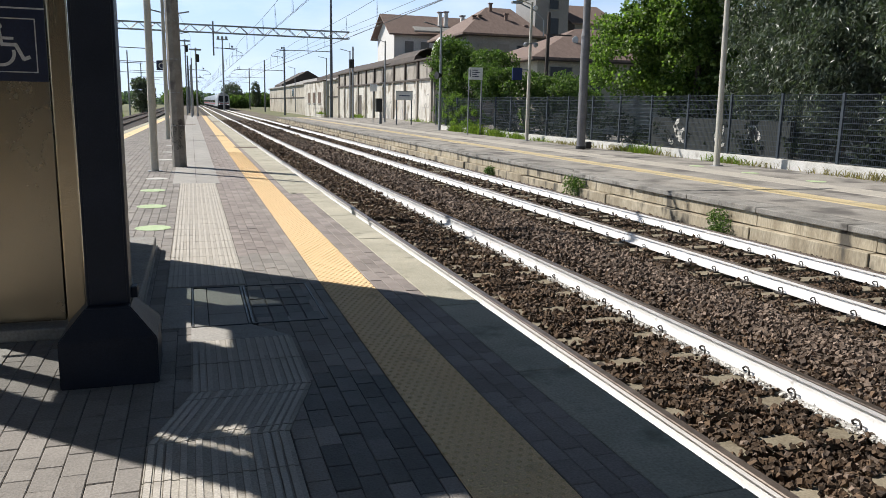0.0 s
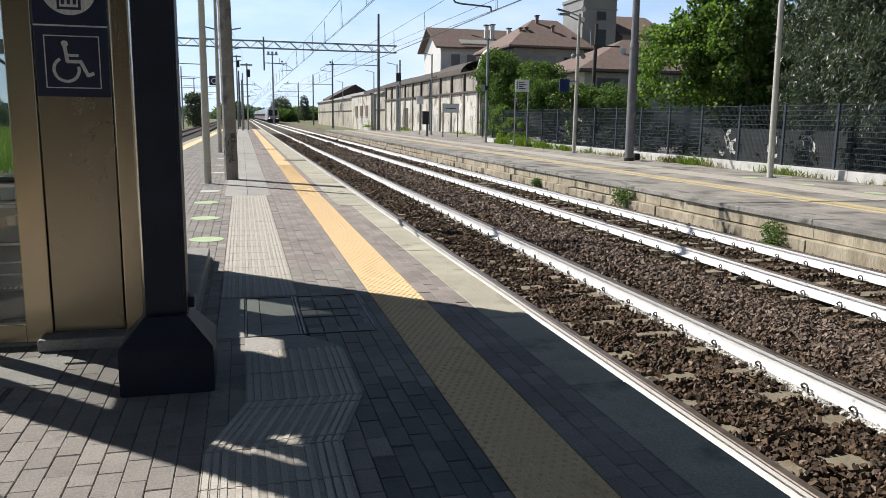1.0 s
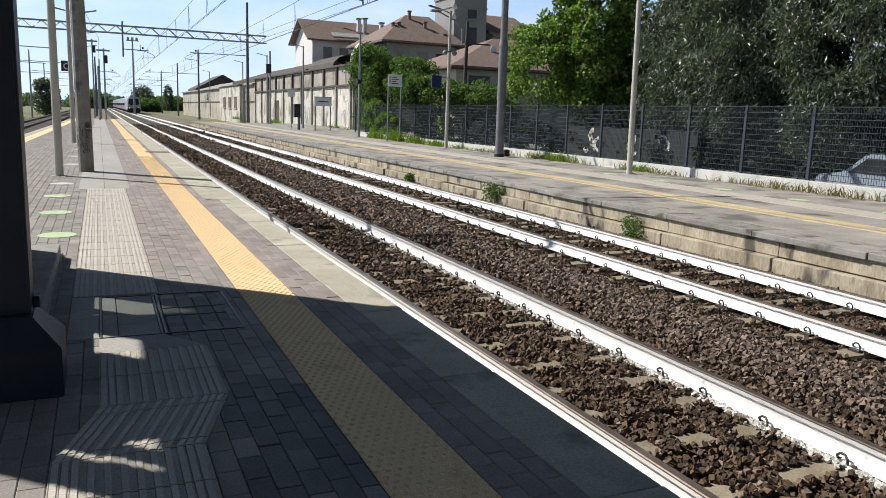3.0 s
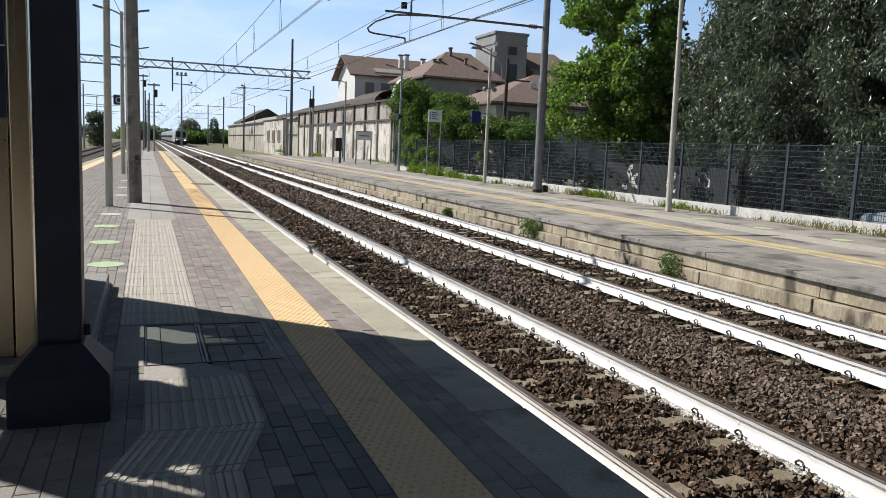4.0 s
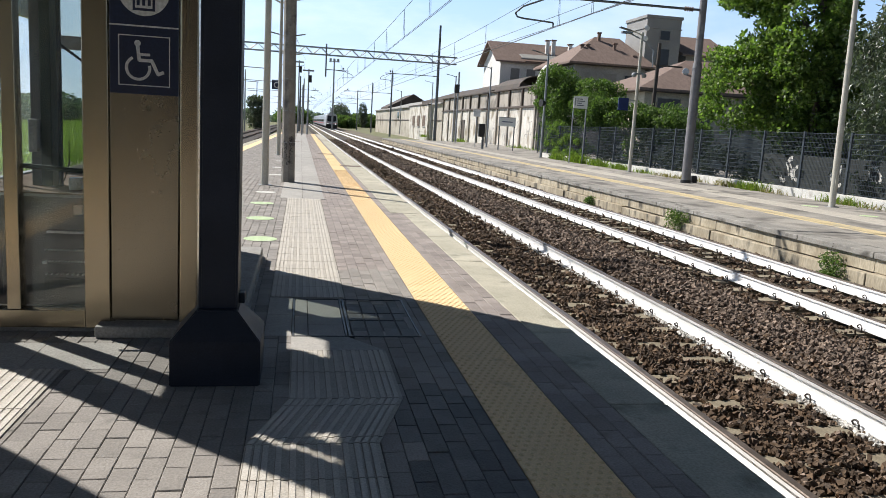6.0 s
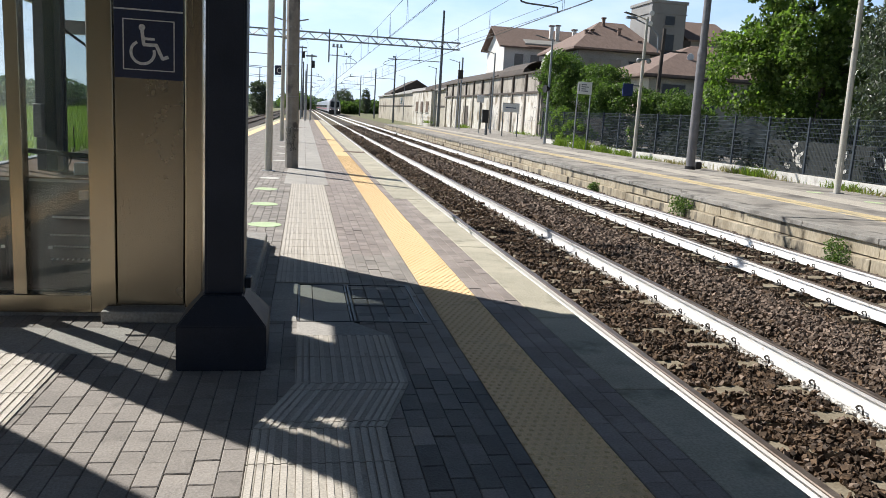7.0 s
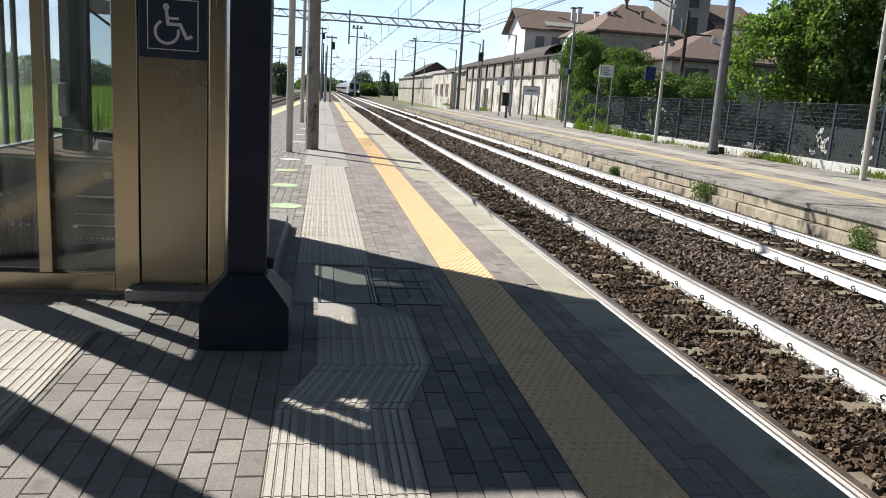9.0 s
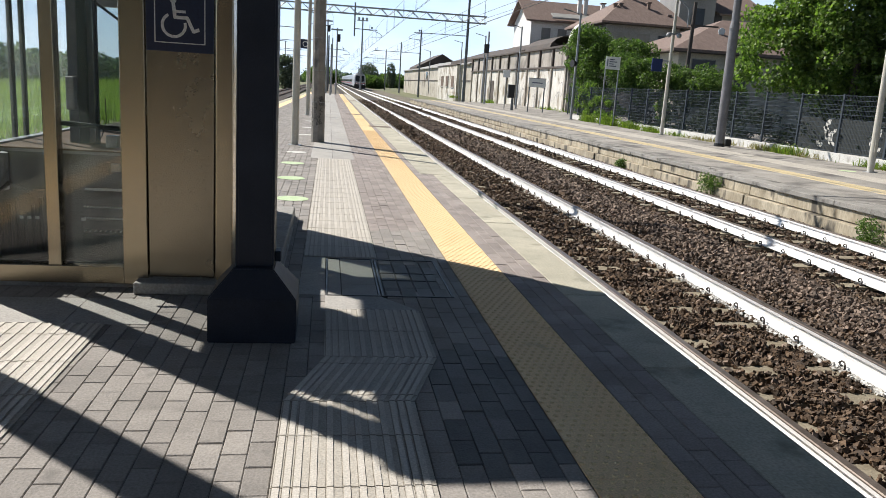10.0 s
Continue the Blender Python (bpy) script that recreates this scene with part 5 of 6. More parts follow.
def hip(parent, x0, x1, y0, y1, z0, zr, over=0.7, ridge=0.3, material="tile", shift=0.0):
    x0, x1, y0, y1 = x0 - over, x1 + over, y0 - over, y1 + over
    z0 -= 0.15
    xm, ym = (x0 + x1) / 2, (y0 + y1) / 2
    rx = (x1 - x0) / 2 * ridge
    c = [(x0, y0, z0), (x1, y0, z0), (x1, y1, z0), (x0, y1, z0)]
    a, b = (xm - rx + shift, ym, zr), (xm + rx + shift, ym, zr)
    for pts in ([c[0], c[1], b, a], [c[1], c[2], b], [c[2], c[3], a, b], [c[3], c[0], a]):
        part("roof", poly(bmesh.new(), pts, 0.2), material, parent)
    part("soffit", bx(bmesh.new(), x0 + 0.02, x1 - 0.02, y0 + 0.02, y1 - 0.02, z0 - 0.06, z0 + 0.02), "rustroof", parent)


def chimney(parent, x, y, z0, z1, w=0.5, material="house_pale"):
    c = part("chimney", bx(bmesh.new(), x - w / 2, x + w / 2, y - w / 2, y + w / 2, z0, z1, 0.02), material, parent)
    part("chimney_cap", bx(bmesh.new(), x - w * 0.75, x + w * 0.75, y - w * 0.75, y + w * 0.75, z1 + 0.02, z1 + 0.18, 0.02), "tile", c)


# long shed: lower bays of white plaster between piers, a ledge, upper stained band
SHX = 21.2
shed = thing("goods_shed", (0, 0, 0), "derelict white goods shed with flaking plaster and piers", "shed")
part("wall", bx(bmesh.new(), SHX, SHX + 0.5, 67.2, 115, -0.9, 3.75), "plaster", shed, "flaking white lower wall")
part("wall", bx(bmesh.new(), SHX + 0.06, SHX + 0.5, 67.2, 115, 3.95, 5.6), "plaster_old", shed, "stained grey upper wall")
part("wall", bx(bmesh.new(), SHX, SHX + 14, 67.0, 67.19, -0.9, 5.6), "plaster_old", shed)
part("ledge", bx(bmesh.new(), SHX - 0.18, SHX + 0.5, 67.0, 115, 3.752, 3.948, 0.02), "rustroof", shed)
part("coping", bx(bmesh.new(), SHX - 0.2, SHX + 0.7, 66.9, 115, 5.602, 5.8, 0.03), "rustroof", shed)
y = 67.3
while y < 115:
    part("pier", bx(bmesh.new(), SHX - 0.16, SHX - 0.002, y, y + 0.42, -0.9, 3.75, 0.01), "plaster_old", shed)
    part("pier", bx(bmesh.new(), SHX - 0.12, SHX + 0.058, y, y + 0.42, 3.95, 5.6, 0.01), "rustroof", shed)
    y += 4.7
part("door", bx(bmesh.new(), SHX - 0.05, SHX + 0.05, 98.5, 101.5, -0.9, 2.6, 0.02), "rustroof", shed, "dark boarded doorway")
part("roof", poly(bmesh.new(), [(SHX + 0.3, 88, 5.45), (SHX + 0.3, 88, 5.9), (SHX + 8, 88, 8.5), (SHX + 15.6, 88, 5.9), (SHX + 15.6, 88, 5.45)], 26.9, (0, 1, 0)), "rustroof", shed)
for i in range(8):
    a0, a1 = math.pi * i / 8, math.pi * (i + 1) / 8
    part("arched_roof", poly(bmesh.new(), [(24.2 - 2.4 * math.cos(a0), 76, 5.7 + 1.5 * math.sin(a0)), (24.2 - 2.4 * math.cos(a1), 76, 5.7 + 1.5 * math.sin(a1)), (24.2 - 2.4 * math.cos(a1), 86, 5.7 + 1.5 * math.sin(a1)), (24.2 - 2.4 * math.cos(a0), 86, 5.7 + 1.5 * math.sin(a0))], 0.1), "rustroof", shed)
rr = random.Random(17)
for cy, n in ((69.5, 5), (73.4, 7), (77.6, 6), (83.0, 5), (87.6, 4)):
    for i in range(n):
        yy, zz, r = cy + rr.uniform(-0.9, 0.9), rr.uniform(0.4, 2.2), rr.uniform(0.25, 0.7)
        q0, span = rr.uniform(0, 6.28), rr.uniform(1.8, 5.0)
        arc, w_ = [q0 + span * k / 8 for k in range(9)], rr.uniform(0.02, 0.045)
        part("paint_stroke", poly(bmesh.new(), [(SHX - 0.006, yy + (r + w_) * 0.7 * math.cos(q), zz + (r + w_) * math.sin(q)) for q in arc] + [(SHX - 0.006, yy + (r - w_) * 0.7 * math.cos(q), zz + (r - w_) * math.sin(q)) for q in arc[::-1]], 0.005, (1, 0, 0)), "shutter", shed, "faded grey sprayed stroke")
shed2 = thing("goods_shed", (0, 0, 0), "long low derelict shed with stained plaster walls", "shed")
part("wall", bx(bmesh.new(), SHX, SHX + 12, 115.2, 222, -0.9, 5.0), "plaster_pale", shed2)
part("wall", bx(bmesh.new(), SHX - 0.8, SHX + 2, 124, 146, -0.9, 4.95), "plaster", shed2)
part("coping", bx(bmesh.new(), SHX - 0.95, SHX + 2.2, 123.8, 146.2, 4.952, 5.15, 0.03), "rustroof", shed2)
part("ledge", bx(bmesh.new(), SHX - 0.1, SHX - 0.002, 146.3, 222, 2.4, 2.6), "rustroof", shed2)
for y in (128, 134, 140):
    window(shed2, y - 1.5, y + 1.2, SHX - 0.8, 1.5, 3.2, "x", "rust")
window(shed2, 168, 171, SHX, 2.9, 4.3, "x")
part("roof", poly(bmesh.new(), [(SHX - 0.4, 115.2, 4.95), (SHX - 0.4, 115.2, 5.12), (SHX + 6, 115.2, 7.0), (SHX + 12.4, 115.2, 5.12), (SHX + 12.4, 115.2, 4.95)], 106.8, (0, 1, 0)), "roofsheet", shed2, "pale grey sheet roof")
for y0, y1, zr in ((117, 140, 8.0), (196, 214, 9.4)):
    part("roof", poly(bmesh.new(), [(SHX + 0.6, y0, 5.2), (SHX + 0.6, y0, 5.9), (SHX + 7, y0, zr), (SHX + 13.4, y0, 5.9), (SHX + 13.4, y0, 5.2)], y1 - y0, (0, 1, 0)), "rustroof", shed2, "dark gabled roof")
part("ledge", bx(bmesh.new(), SHX - 0.1, SHX - 0.002, 115.3, 123.7, 2.4, 2.6), "rustroof", shed2)

h1 = thing("house", (1.15, 0, 0), "tall white house with a brown gabled roof", "house")
part("wall", bx(bmesh.new(), 26.0, 44, 105, 115, -0.9, 11.3), "house_pale", h1)
part("wall", poly(bmesh.new(), [(26.0, 105, 11.3), (26.0, 115, 11.3), (26.0, 110, 13.9)], 0.3, (1, 0, 0)), "house_pale", h1)
gable(h1, 26, 44, 105, 115, 11.35, 14.0, "x", 0.9)
part("balcony", bx(bmesh.new(), 31.6, 37, 103.6, 105, 8.0, 9.0, 0.03), "shutter", h1)
part("awning", poly(bmesh.new(), [(28.6, 103.4, 11.45), (37, 103.4, 11.45), (37, 105, 12.1), (28.6, 105, 12.1)], 0.12), "roofsheet", h1, "pale corrugated awning")
part("gutter", rod(bmesh.new(), (28.4, 103.3, 11.42), (37.2, 103.3, 11.42), 0.09, 0.09, 8), "shutter", h1)
for x in (27.6, 29.9):
    window(h1, x, x + 1.1, 105, 8.6, 10.1, shutter=1, material="shutter")
for x, z in ((33.2, 14.4), (34.1, 14.5), (36.6, 14.1)):
    chimney(h1, x, 107, 12, z, 0.5)
h2 = thing("house", (0, 0, 0), "grey villa with a brown hipped roof", "house")
part("wall", bx(bmesh.new(), 30.8, 39.5, 85, 97, -0.9, 9.6), "house_grey", h2)
hip(h2, 30.8, 39.5, 85, 97, 9.7, 13.3, 1.0, 0.3, shift=1.7)
for x in (32.2, 34.6, 37.0):
    window(h2, x, x + 1.3, 85, 6.4, 8.6, shutter=1, material="darkglass" if x > 36 else "shutter")
for x, y, z in ((35.4, 90, 14.0), (36.6, 87.8, 12.6), (38.6, 86.4, 11.2), (32.6, 88, 12.2), (33.3, 88, 12.3)):
    chimney(h2, x, y, z - 1.6, z - 0.25, 0.34, "tile")
h4 = thing("tower_block", (0, 0, 0), "plain grey stair tower with a flat roof", "tower")
part("wall", bx(bmesh.new(), 40.1, 44.5, 87, 93, -0.9, 15.7), "house_grey", h4)
part("roof", bx(bmesh.new(), 39.95, 44.65, 86.85, 93.15, 15.7, 16.05, 0.03), "house_grey", h4)
part("cornice", bx(bmesh.new(), 40.0, 44.6, 86.9, 93.1, 14.5, 14.65, 0.02), "house_grey", h4)
window(h4, 41.7, 43.2, 87, 9.6, 12.2, shutter=1)
window(h4, 41.9, 43.1, 87, 13.3, 14.3, shutter=1)
for x, y, z in ((39.92, 86.5, 14.4), (39.82, 86.45, 13.2), (33.0, 62.6, 7.48)):
    t = thing("satellite_dish", (x, y, z), "white satellite dish on a bracket", "satellite dish", "satellite dishes")
    bm = bmesh.new()
    bmesh.ops.create_uvsphere(bm, u_segments=14, v_segments=8, radius=0.32)
    for v in bm.verts:
        v.co.y *= 0.25
    part("dish", bm, "white", t)
    part("bracket", rod(bmesh.new(), (0, 0.1, 0), (0.35, 0.6, -0.2), 0.04, 0.04, 6), "galv", t)
h3 = thing("house", (0, 0, 0), "low cream house with a brown hipped roof", "house")
part("wall", bx(bmesh.new(), 28.2, 52, 60, 72, -0.9, 5.5), "house_cream", h3)
hip(h3, 28.2, 52, 60, 72, 5.6, 8.6, 0.9, 0.42)
window(h3, 29.4, 31.4, 60, 3.9, 4.9)
window(h3, 33.4, 34.3, 60, 2.6, 4.3)
part("downpipe", rod(bmesh.new(), (32.3, 59.9, -0.9), (32.3, 59.9, 5.8), 0.06, 0.06, 8), "rustroof", h3)
h5 = thing("house", (0, 0, 0), "grey house with brown roof half hidden behind trees", "house")
part("wall", bx(bmesh.new(), 46, 51.4, 88, 100, -0.9, 12), "house_grey", h5)
gable(h5, 46, 51.4, 88, 100, 12, 14.6, "x", 0.8)
window(h5, 48, 49.5, 88, 9, 11)
t = thing("fuel_tank", (23.6, 72, 5.9), "pale domed tank top above the shed", "tank")
bm = bmesh.new()
bmesh.ops.create_uvsphere(bm, u_segments=20, v_segments=12, radius=1.15)
for v in bm.verts:
    v.co.z = max(v.co.z * 1.9, -0.3)
part("shell", bm, "house_pale", t, smooth=True)
t = thing("utility_pole", (25.2, 52, -0.9), "dark wooden utility pole with a street lamp arm", "utility pole")
part("shaft", rod(bmesh.new(), (0, 0, 0), (0.1, 0, 9.2), 0.17, 0.12, 10), "rustroof", t)
part("lamp_arm", tube(bmesh.new(), [(-0.3, 0, 7.5), (-0.35, 0, 8.7), (-0.9, 0, 9.2), (-2.2, 0, 9.7)], 0.05, 6), "galv", t)
part("lamp_head", bx(bmesh.new(), -2.9, -2.1, -0.15, 0.15, 9.68, 9.84, 0.03), "galv", t)
part("crossbar", bx(bmesh.new(), -0.1, 2.0, -0.05, 0.05, 7.6, 7.7), "rustroof", t)
# pale scribbled wall seen through the fence, and a parked car
t = thing("yard_wall", (0, 0, 0), "low yard wall with pale sprayed paint strokes behind the fence, tree shade put into its colour", "wall")
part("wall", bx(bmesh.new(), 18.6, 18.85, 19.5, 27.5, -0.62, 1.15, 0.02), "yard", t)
rr = random.Random(9)
for y0, y1 in ((24.9, 26.2), (22.6, 23.3), (20.6, 21.6)):
    for i in range(6):
        cy, cz, r = rr.uniform(y0 + 0.15, y1 - 0.1), rr.uniform(0.35, 0.85), rr.uniform(0.1, 0.26)
        a0, span, w_ = rr.uniform(0, 6.28), rr.uniform(2.0, 5.2), rr.uniform(0.05, 0.085)
        ring = [a0 + span * k / 8 for k in range(9)]
        bm = poly(bmesh.new(), [(18.586, cy + (r + w_) * math.cos(q_), cz + 1.2 * (r + w_) * math.sin(q_)) for q_ in ring] + [(18.586, cy + (r - w_) * math.cos(q_), cz + 1.2 * (r - w_) * math.sin(q_)) for q_ in ring[::-1]], 0.01, (1, 0, 0))
        part("paint_stroke", bm, "white_mark", t, "pale sprayed paint stroke")
car = thing("car", (18.0, 12.2, -0.6), "pale blue parked car behind the fence", "car")
bm = bmesh.new()
side = [(-2.0, 0.3), (-2.0, 0.75), (-1.75, 0.85), (-1.1, 1.38), (0.5, 1.42), (1.15, 0.92), (1.95, 0.8), (2.05, 0.3)]
poly(bm, [(0, y, z) for y, z in side], 1.65, (1, 0, 0))
bmesh.ops.bevel(bm, geom=bm.edges[:], offset=0.06, segments=2, affect="EDGES")
part("body", bm, "carpaint", car)
part("window", poly(bmesh.new(), [(-0.012, -1.05, 0.9), (-0.012, 0.95, 0.92), (-0.012, 0.42, 1.32), (-0.012, -0.95, 1.3)], 0.01, (1, 0, 0)), "darkglass", car)
for y in (-1.25, 1.25):
    for x in (0.05, 1.5):
        w = part("wheel", rod(bmesh.new(), (x - 0.06, y, 0.3), (x + 0.14, y, 0.3), 0.31, 0.31, 18), "black", car)
        part("rim", rod(bmesh.new(), (x - 0.075, y, 0.3), (x - 0.05, y, 0.3), 0.19, 0.19, 14), "galv", w)
# ground colour holds the shade that lies behind the fence
solid("yard", poly(bmesh.new(), [(15.9, -40, -0.62), (60, -40, -0.62), (60, 66, -0.62), (15.9, 66, -0.62)], -0.4), "yard", "yard behind the fence, tree shade put into its colour", "ground", "structure")

far_side += [o for o in scene.objects if o not in before and o.parent is None]

# ---- train on the second track ----
TX, TYF = 7.84, 200.0
train = thing("locomotive", (TX, TYF, RAIL_TOP), "white electric locomotive with dark windscreen and lit headlights", "train")
bm = bmesh.new()
prof = [(-1.5, 0.75), (-1.5, 2.4), (-1.28, 3.55), (-0.8, 3.9), (0.8, 3.9), (1.28, 3.55), (1.5, 2.4), (1.5, 0.75)]
poly(bm, [(x, 0.75, z) for x, z in prof], 18.0, (0, 1, 0))
part("body", bm, "trainwhite", train)
bm = bmesh.new()
fr = [(-1.5, 0.8), (-1.5, 2.3), (-1.25, 3.5), (-0.75, 3.85), (0.75, 3.85), (1.25, 3.5), (1.5, 2.3), (1.5, 0.8)]
a = [bm.verts.new((x, 0.75, z)) for x, z in fr]
b = [bm.verts.new((x * 0.9, 0.05 + max(0, (z - 1.6)) * 0.28, z - 0.02)) for x, z in fr]
bm.faces.new(b[::-1])
for i in range(len(fr)):
    bm.faces.new((a[i], a[(i + 1) % 8], b[(i + 1) % 8], b[i]))
bmesh.ops.recalc_face_normals(bm, faces=bm.faces[:])
part("nose", bm, "trainwhite", train)
part("windscreen", poly(bmesh.new(), [(-1.12, 0.13, 2.15), (-0.7, 0.06, 1.85), (0.7, 0.06, 1.85), (1.12, 0.13, 2.15), (1.05, 0.5, 3.35), (-1.05, 0.5, 3.35)], 0.05, (0, -1, 0.28)), "darkglass", train, "large dark windscreen")
part("skirt", bx(bmesh.new(), -1.42, 1.42, 0.04, 1.2, 0.2, 1.18, 0.06), "black", train, "black lower front")
part("stripe", bx(bmesh.new(), -1.3, 1.3, 0.02, 0.06, 1.42, 1.52), "trainred", train)
for s in (-1, 1):
    hl = part("headlight_housing", rod(bmesh.new(), (s * 0.95, -0.02, 1.28), (s * 0.95, 0.1, 1.28), 0.17, 0.17, 14), "black", train)
    part("headlight", rod(bmesh.new(), (s * 0.95, -0.04, 1.28), (s * 0.95, -0.02, 1.28), 0.09, 0.09, 14), "headlight", hl)
    part("buffer", rod(bmesh.new(), (s * 0.87, -0.45, 0.95), (s * 0.87, 0.1, 0.95), 0.2, 0.1, 14), "black", train)
for y in (4, 14):
    part("bogie", bx(bmesh.new(), -1.2, 1.2, y - 1.9, y + 1.9, 0.1, 0.75, 0.05), "black", train)
part("pantograph", tube(bmesh.new(), [(0, 3, 3.9), (0, 4.3, 4.6), (0, 3, 5.2), (-0.7, 3, 5.25), (0.7, 3, 5.25)], 0.04, 6), "darkgalv", train)
part("roof_gear", bx(bmesh.new(), -0.7, 0.7, 2, 15, 3.9, 4.15, 0.05), "traingrey", train)
for i in range(7):
    part("side_vent", bx(bmesh.new(), -1.53, -1.495, 5.5, 14.5, 2.0 + i * 0.13, 2.06 + i * 0.13), "traingrey", train)
carriage = thing("carriage", (TX, TYF + 19.6, RAIL_TOP), "grey passenger carriage with dark windows and red stripe", "carriage", "train carriages")
bm = bmesh.new()
poly(bm, [(x * 0.97, 0, z) for x, z in prof], 25.6, (0, 1, 0))
part("body", bm, "traingrey", carriage)
part("stripe", bx(bmesh.new(), -1.475, -1.455, 0.3, 25.3, 1.25, 1.45), "trainred", carriage)
for i in range(10):
    part("window", bx(bmesh.new(), -1.475, -1.44, 1.5 + i * 2.35, 3.3 + i * 2.35, 1.75, 2.35), "darkglass", carriage)
for y in (4, 21.6):
    part("bogie", bx(bmesh.new(), -1.2, 1.2, y - 1.7, y + 1.7, 0.1, 0.8, 0.05), "black", carriage)
for i in range(1, 7):
    copy_thing(carriage, pose(TX, TYF + 19.6 + 26.3 * i, RAIL_TOP))

# ---- plants ----
before = set(scene.objects)


def leaves_np(pts, size, g, droop=0.5, slim=0.55):
    """Folded diamond leaves at the places given."""
    n = len(pts)
    d = g.normal(size=(n, 3))
    d[:, 2] -= droop
    d /= np.linalg.norm(d, axis=1)[:, None]
    s = np.cross(d, g.normal(size=(n, 3)))
    s /= np.linalg.norm(s, axis=1)[:, None] + 1e-9
    u = np.cross(d, s)
    L = (size * g.uniform(0.6, 1.3, n))[:, None]
    mid = pts + d * L * 0.45 + u * L * 0.1
    v = np.stack([pts, mid + s * L * slim * 0.5, pts + d * L, mid - s * L * slim * 0.5], 1)
    base = (np.arange(n) * 4)[:, None, None]
    f = (np.array([(0, 1, 2), (0, 2, 3)])[None] + base).reshape(-1, 3)
    return v.reshape(-1, 3), f


def clumps(g, blobs, n):
    """Places of leaves on many uneven clumps inside ellipsoids given as (x, y, z, rx, ry, rz, share)."""
    out = []
    tot = sum(b[6] for b in blobs)
    for x, y, z, rx, ry, rz, sh in blobs:
        m = int(n * sh / tot)
        k = max(12, int(30 * (rx * ry * rz) ** 0.5))
        c = g.normal(size=(k, 3))
        c /= np.linalg.norm(c, axis=1)[:, None]
        c *= g.uniform(0.45, 1.0, (k, 1)) ** 0.5
        c = c * (rx, ry, rz)
        cr = g.uniform(0.14, 0.34, k) * min(rx, ry, rz) + 0.12
        i = g.integers(0, k, m)
        o = g.normal(size=(m, 3))
        o /= np.linalg.norm(o, axis=1)[:, None]
        o *= (g.uniform(0.25, 1, (m, 1)) ** 0.4) * cr[i][:, None] * (1.25, 1.25, 0.8)
        out.append(c[i] + o + (x, y, z))
    return np.concatenate(out)


def tree(name, at, blobs, n, size, material, label, trunk_h, trunk_r, seed, droop=0.5, slim=0.55, category="tree", limbs=7):
    g = np.random.default_rng(seed)
    t = thing(name, at, label, category)
    bm = bmesh.new()
    rod(bm, (0, 0, 0), (0.1, 0.05, trunk_h), trunk_r, trunk_r * 0.3, 10)
    for i in range(limbs):
        b = blobs[i % len(blobs)]
        z0 = trunk_h * g.uniform(0.45, 1.0)
        tip = Vector((b[0] + g.uniform(-0.6, 0.6) * b[3], b[1] + g.uniform(-0.6, 0.6) * b[4], b[2] + g.uniform(-0.3, 0.7) * b[5]))
        mid = (Vector((0, 0, z0)) + tip) / 2 + Vector((0, 0, 0.4))
        rod(bm, (0, 0, z0), mid, trunk_r * 0.3, trunk_r * 0.16, 7)
        rod(bm, mid, tip, trunk_r * 0.16, trunk_r * 0.04, 6)
    part("trunk", bm, "bark", t)
    v, f = leaves_np(clumps(g, blobs, n), size, g, droop, slim)
    ob = mesh_np("crown", v, f, material)
    ob.parent = t
    return t


tree("tree", (20.6, 27.4, -0.7), [(-1.8, 2.6, 4.7, 1.6, 2.2, 2.1, 3), (-0.2, 0.8, 4.2, 1.8, 2.2, 2.2, 3), (-0.9, 0.1, 7.3, 1.3, 2.0, 2.8, 4), (1.6, -0.2, 3.4, 1.8, 2.2, 2.0, 2), (-1.7, 2.0, 8.75, 1.5, 1.8, 1.15, 2), (-0.5, 0.3, 10.6, 1.8, 2.0, 1.6, 2)], 52000, 0.16, "leaf_light", "tall bright green broadleaf tree behind the fence", 7.5, 0.2, 1, 0.4, 0.85, limbs=14)
twin = tree("tree", (22.1, 28.6, -0.7), [(0.9, 0, 4.5, 1.5, 1.8, 2.2, 3), (0.1, 0, 2.5, 1.6, 1.8, 1.8, 2), (-0.9, 0.3, 11.2, 1.6, 1.6, 1.4, 1), (0.2, -0.2, 6.6, 0.5, 0.5, 1.0, 0.4)], 26000, 0.15, "leaf_mid", "tall green tree with a bare forked trunk and ivy", 9.4, 0.34, 2, 0.5, 0.7, limbs=6)
part("bough", tube(bmesh.new(), [(0.05, 0, 6.9), (0.35, -0.1, 8.0), (0.5, -0.1, 9.2), (0.75, 0, 11.0)], 0.17, 9), "bark", twin, "thick forking bough")
DARK = "dense dark-leaved tree hanging over the fence"
for i, (x, y, s) in enumerate(((20.6, 21.3, 0.78), (19.8, 18.6, 1.0), (19.4, 14.2, 1.05), (19.6, 9.8, 1.0), (19.6, 5.2, 1.0))):
    tree("tree", (x, y, -0.7), [(0, 0, 4.2 * s, 1.9, 2.7, 2.3, 3), (0.3, 0.6, 7.2 * s, 2.1, 2.8, 2.4, 3), (0.4, -0.8, 9.6 * s, 2.1, 2.8, 2.0, 2), (-0.2, 0, 2.4, 1.4, 2.2, 1.2, 1)], 72000, 0.185, "leaf_dark", DARK, 7.0, 0.2, 20 + i, 1.2, 0.36, limbs=9)
# both hedges use leaves with shade put into the colour
tree("hedge", (24, 22, -0.7), [(0, -14 + 5.5 * k, 3.6 + (k % 2), 1.6, 3.6, 4.0, 1) for k in range(5)], 24000, 0.3, "leaf_shade", "hedge closing the yard behind the trees, leaves coloured as if shaded", 3, 0.15, 31, 0.4, 0.6, "hedge", 8)
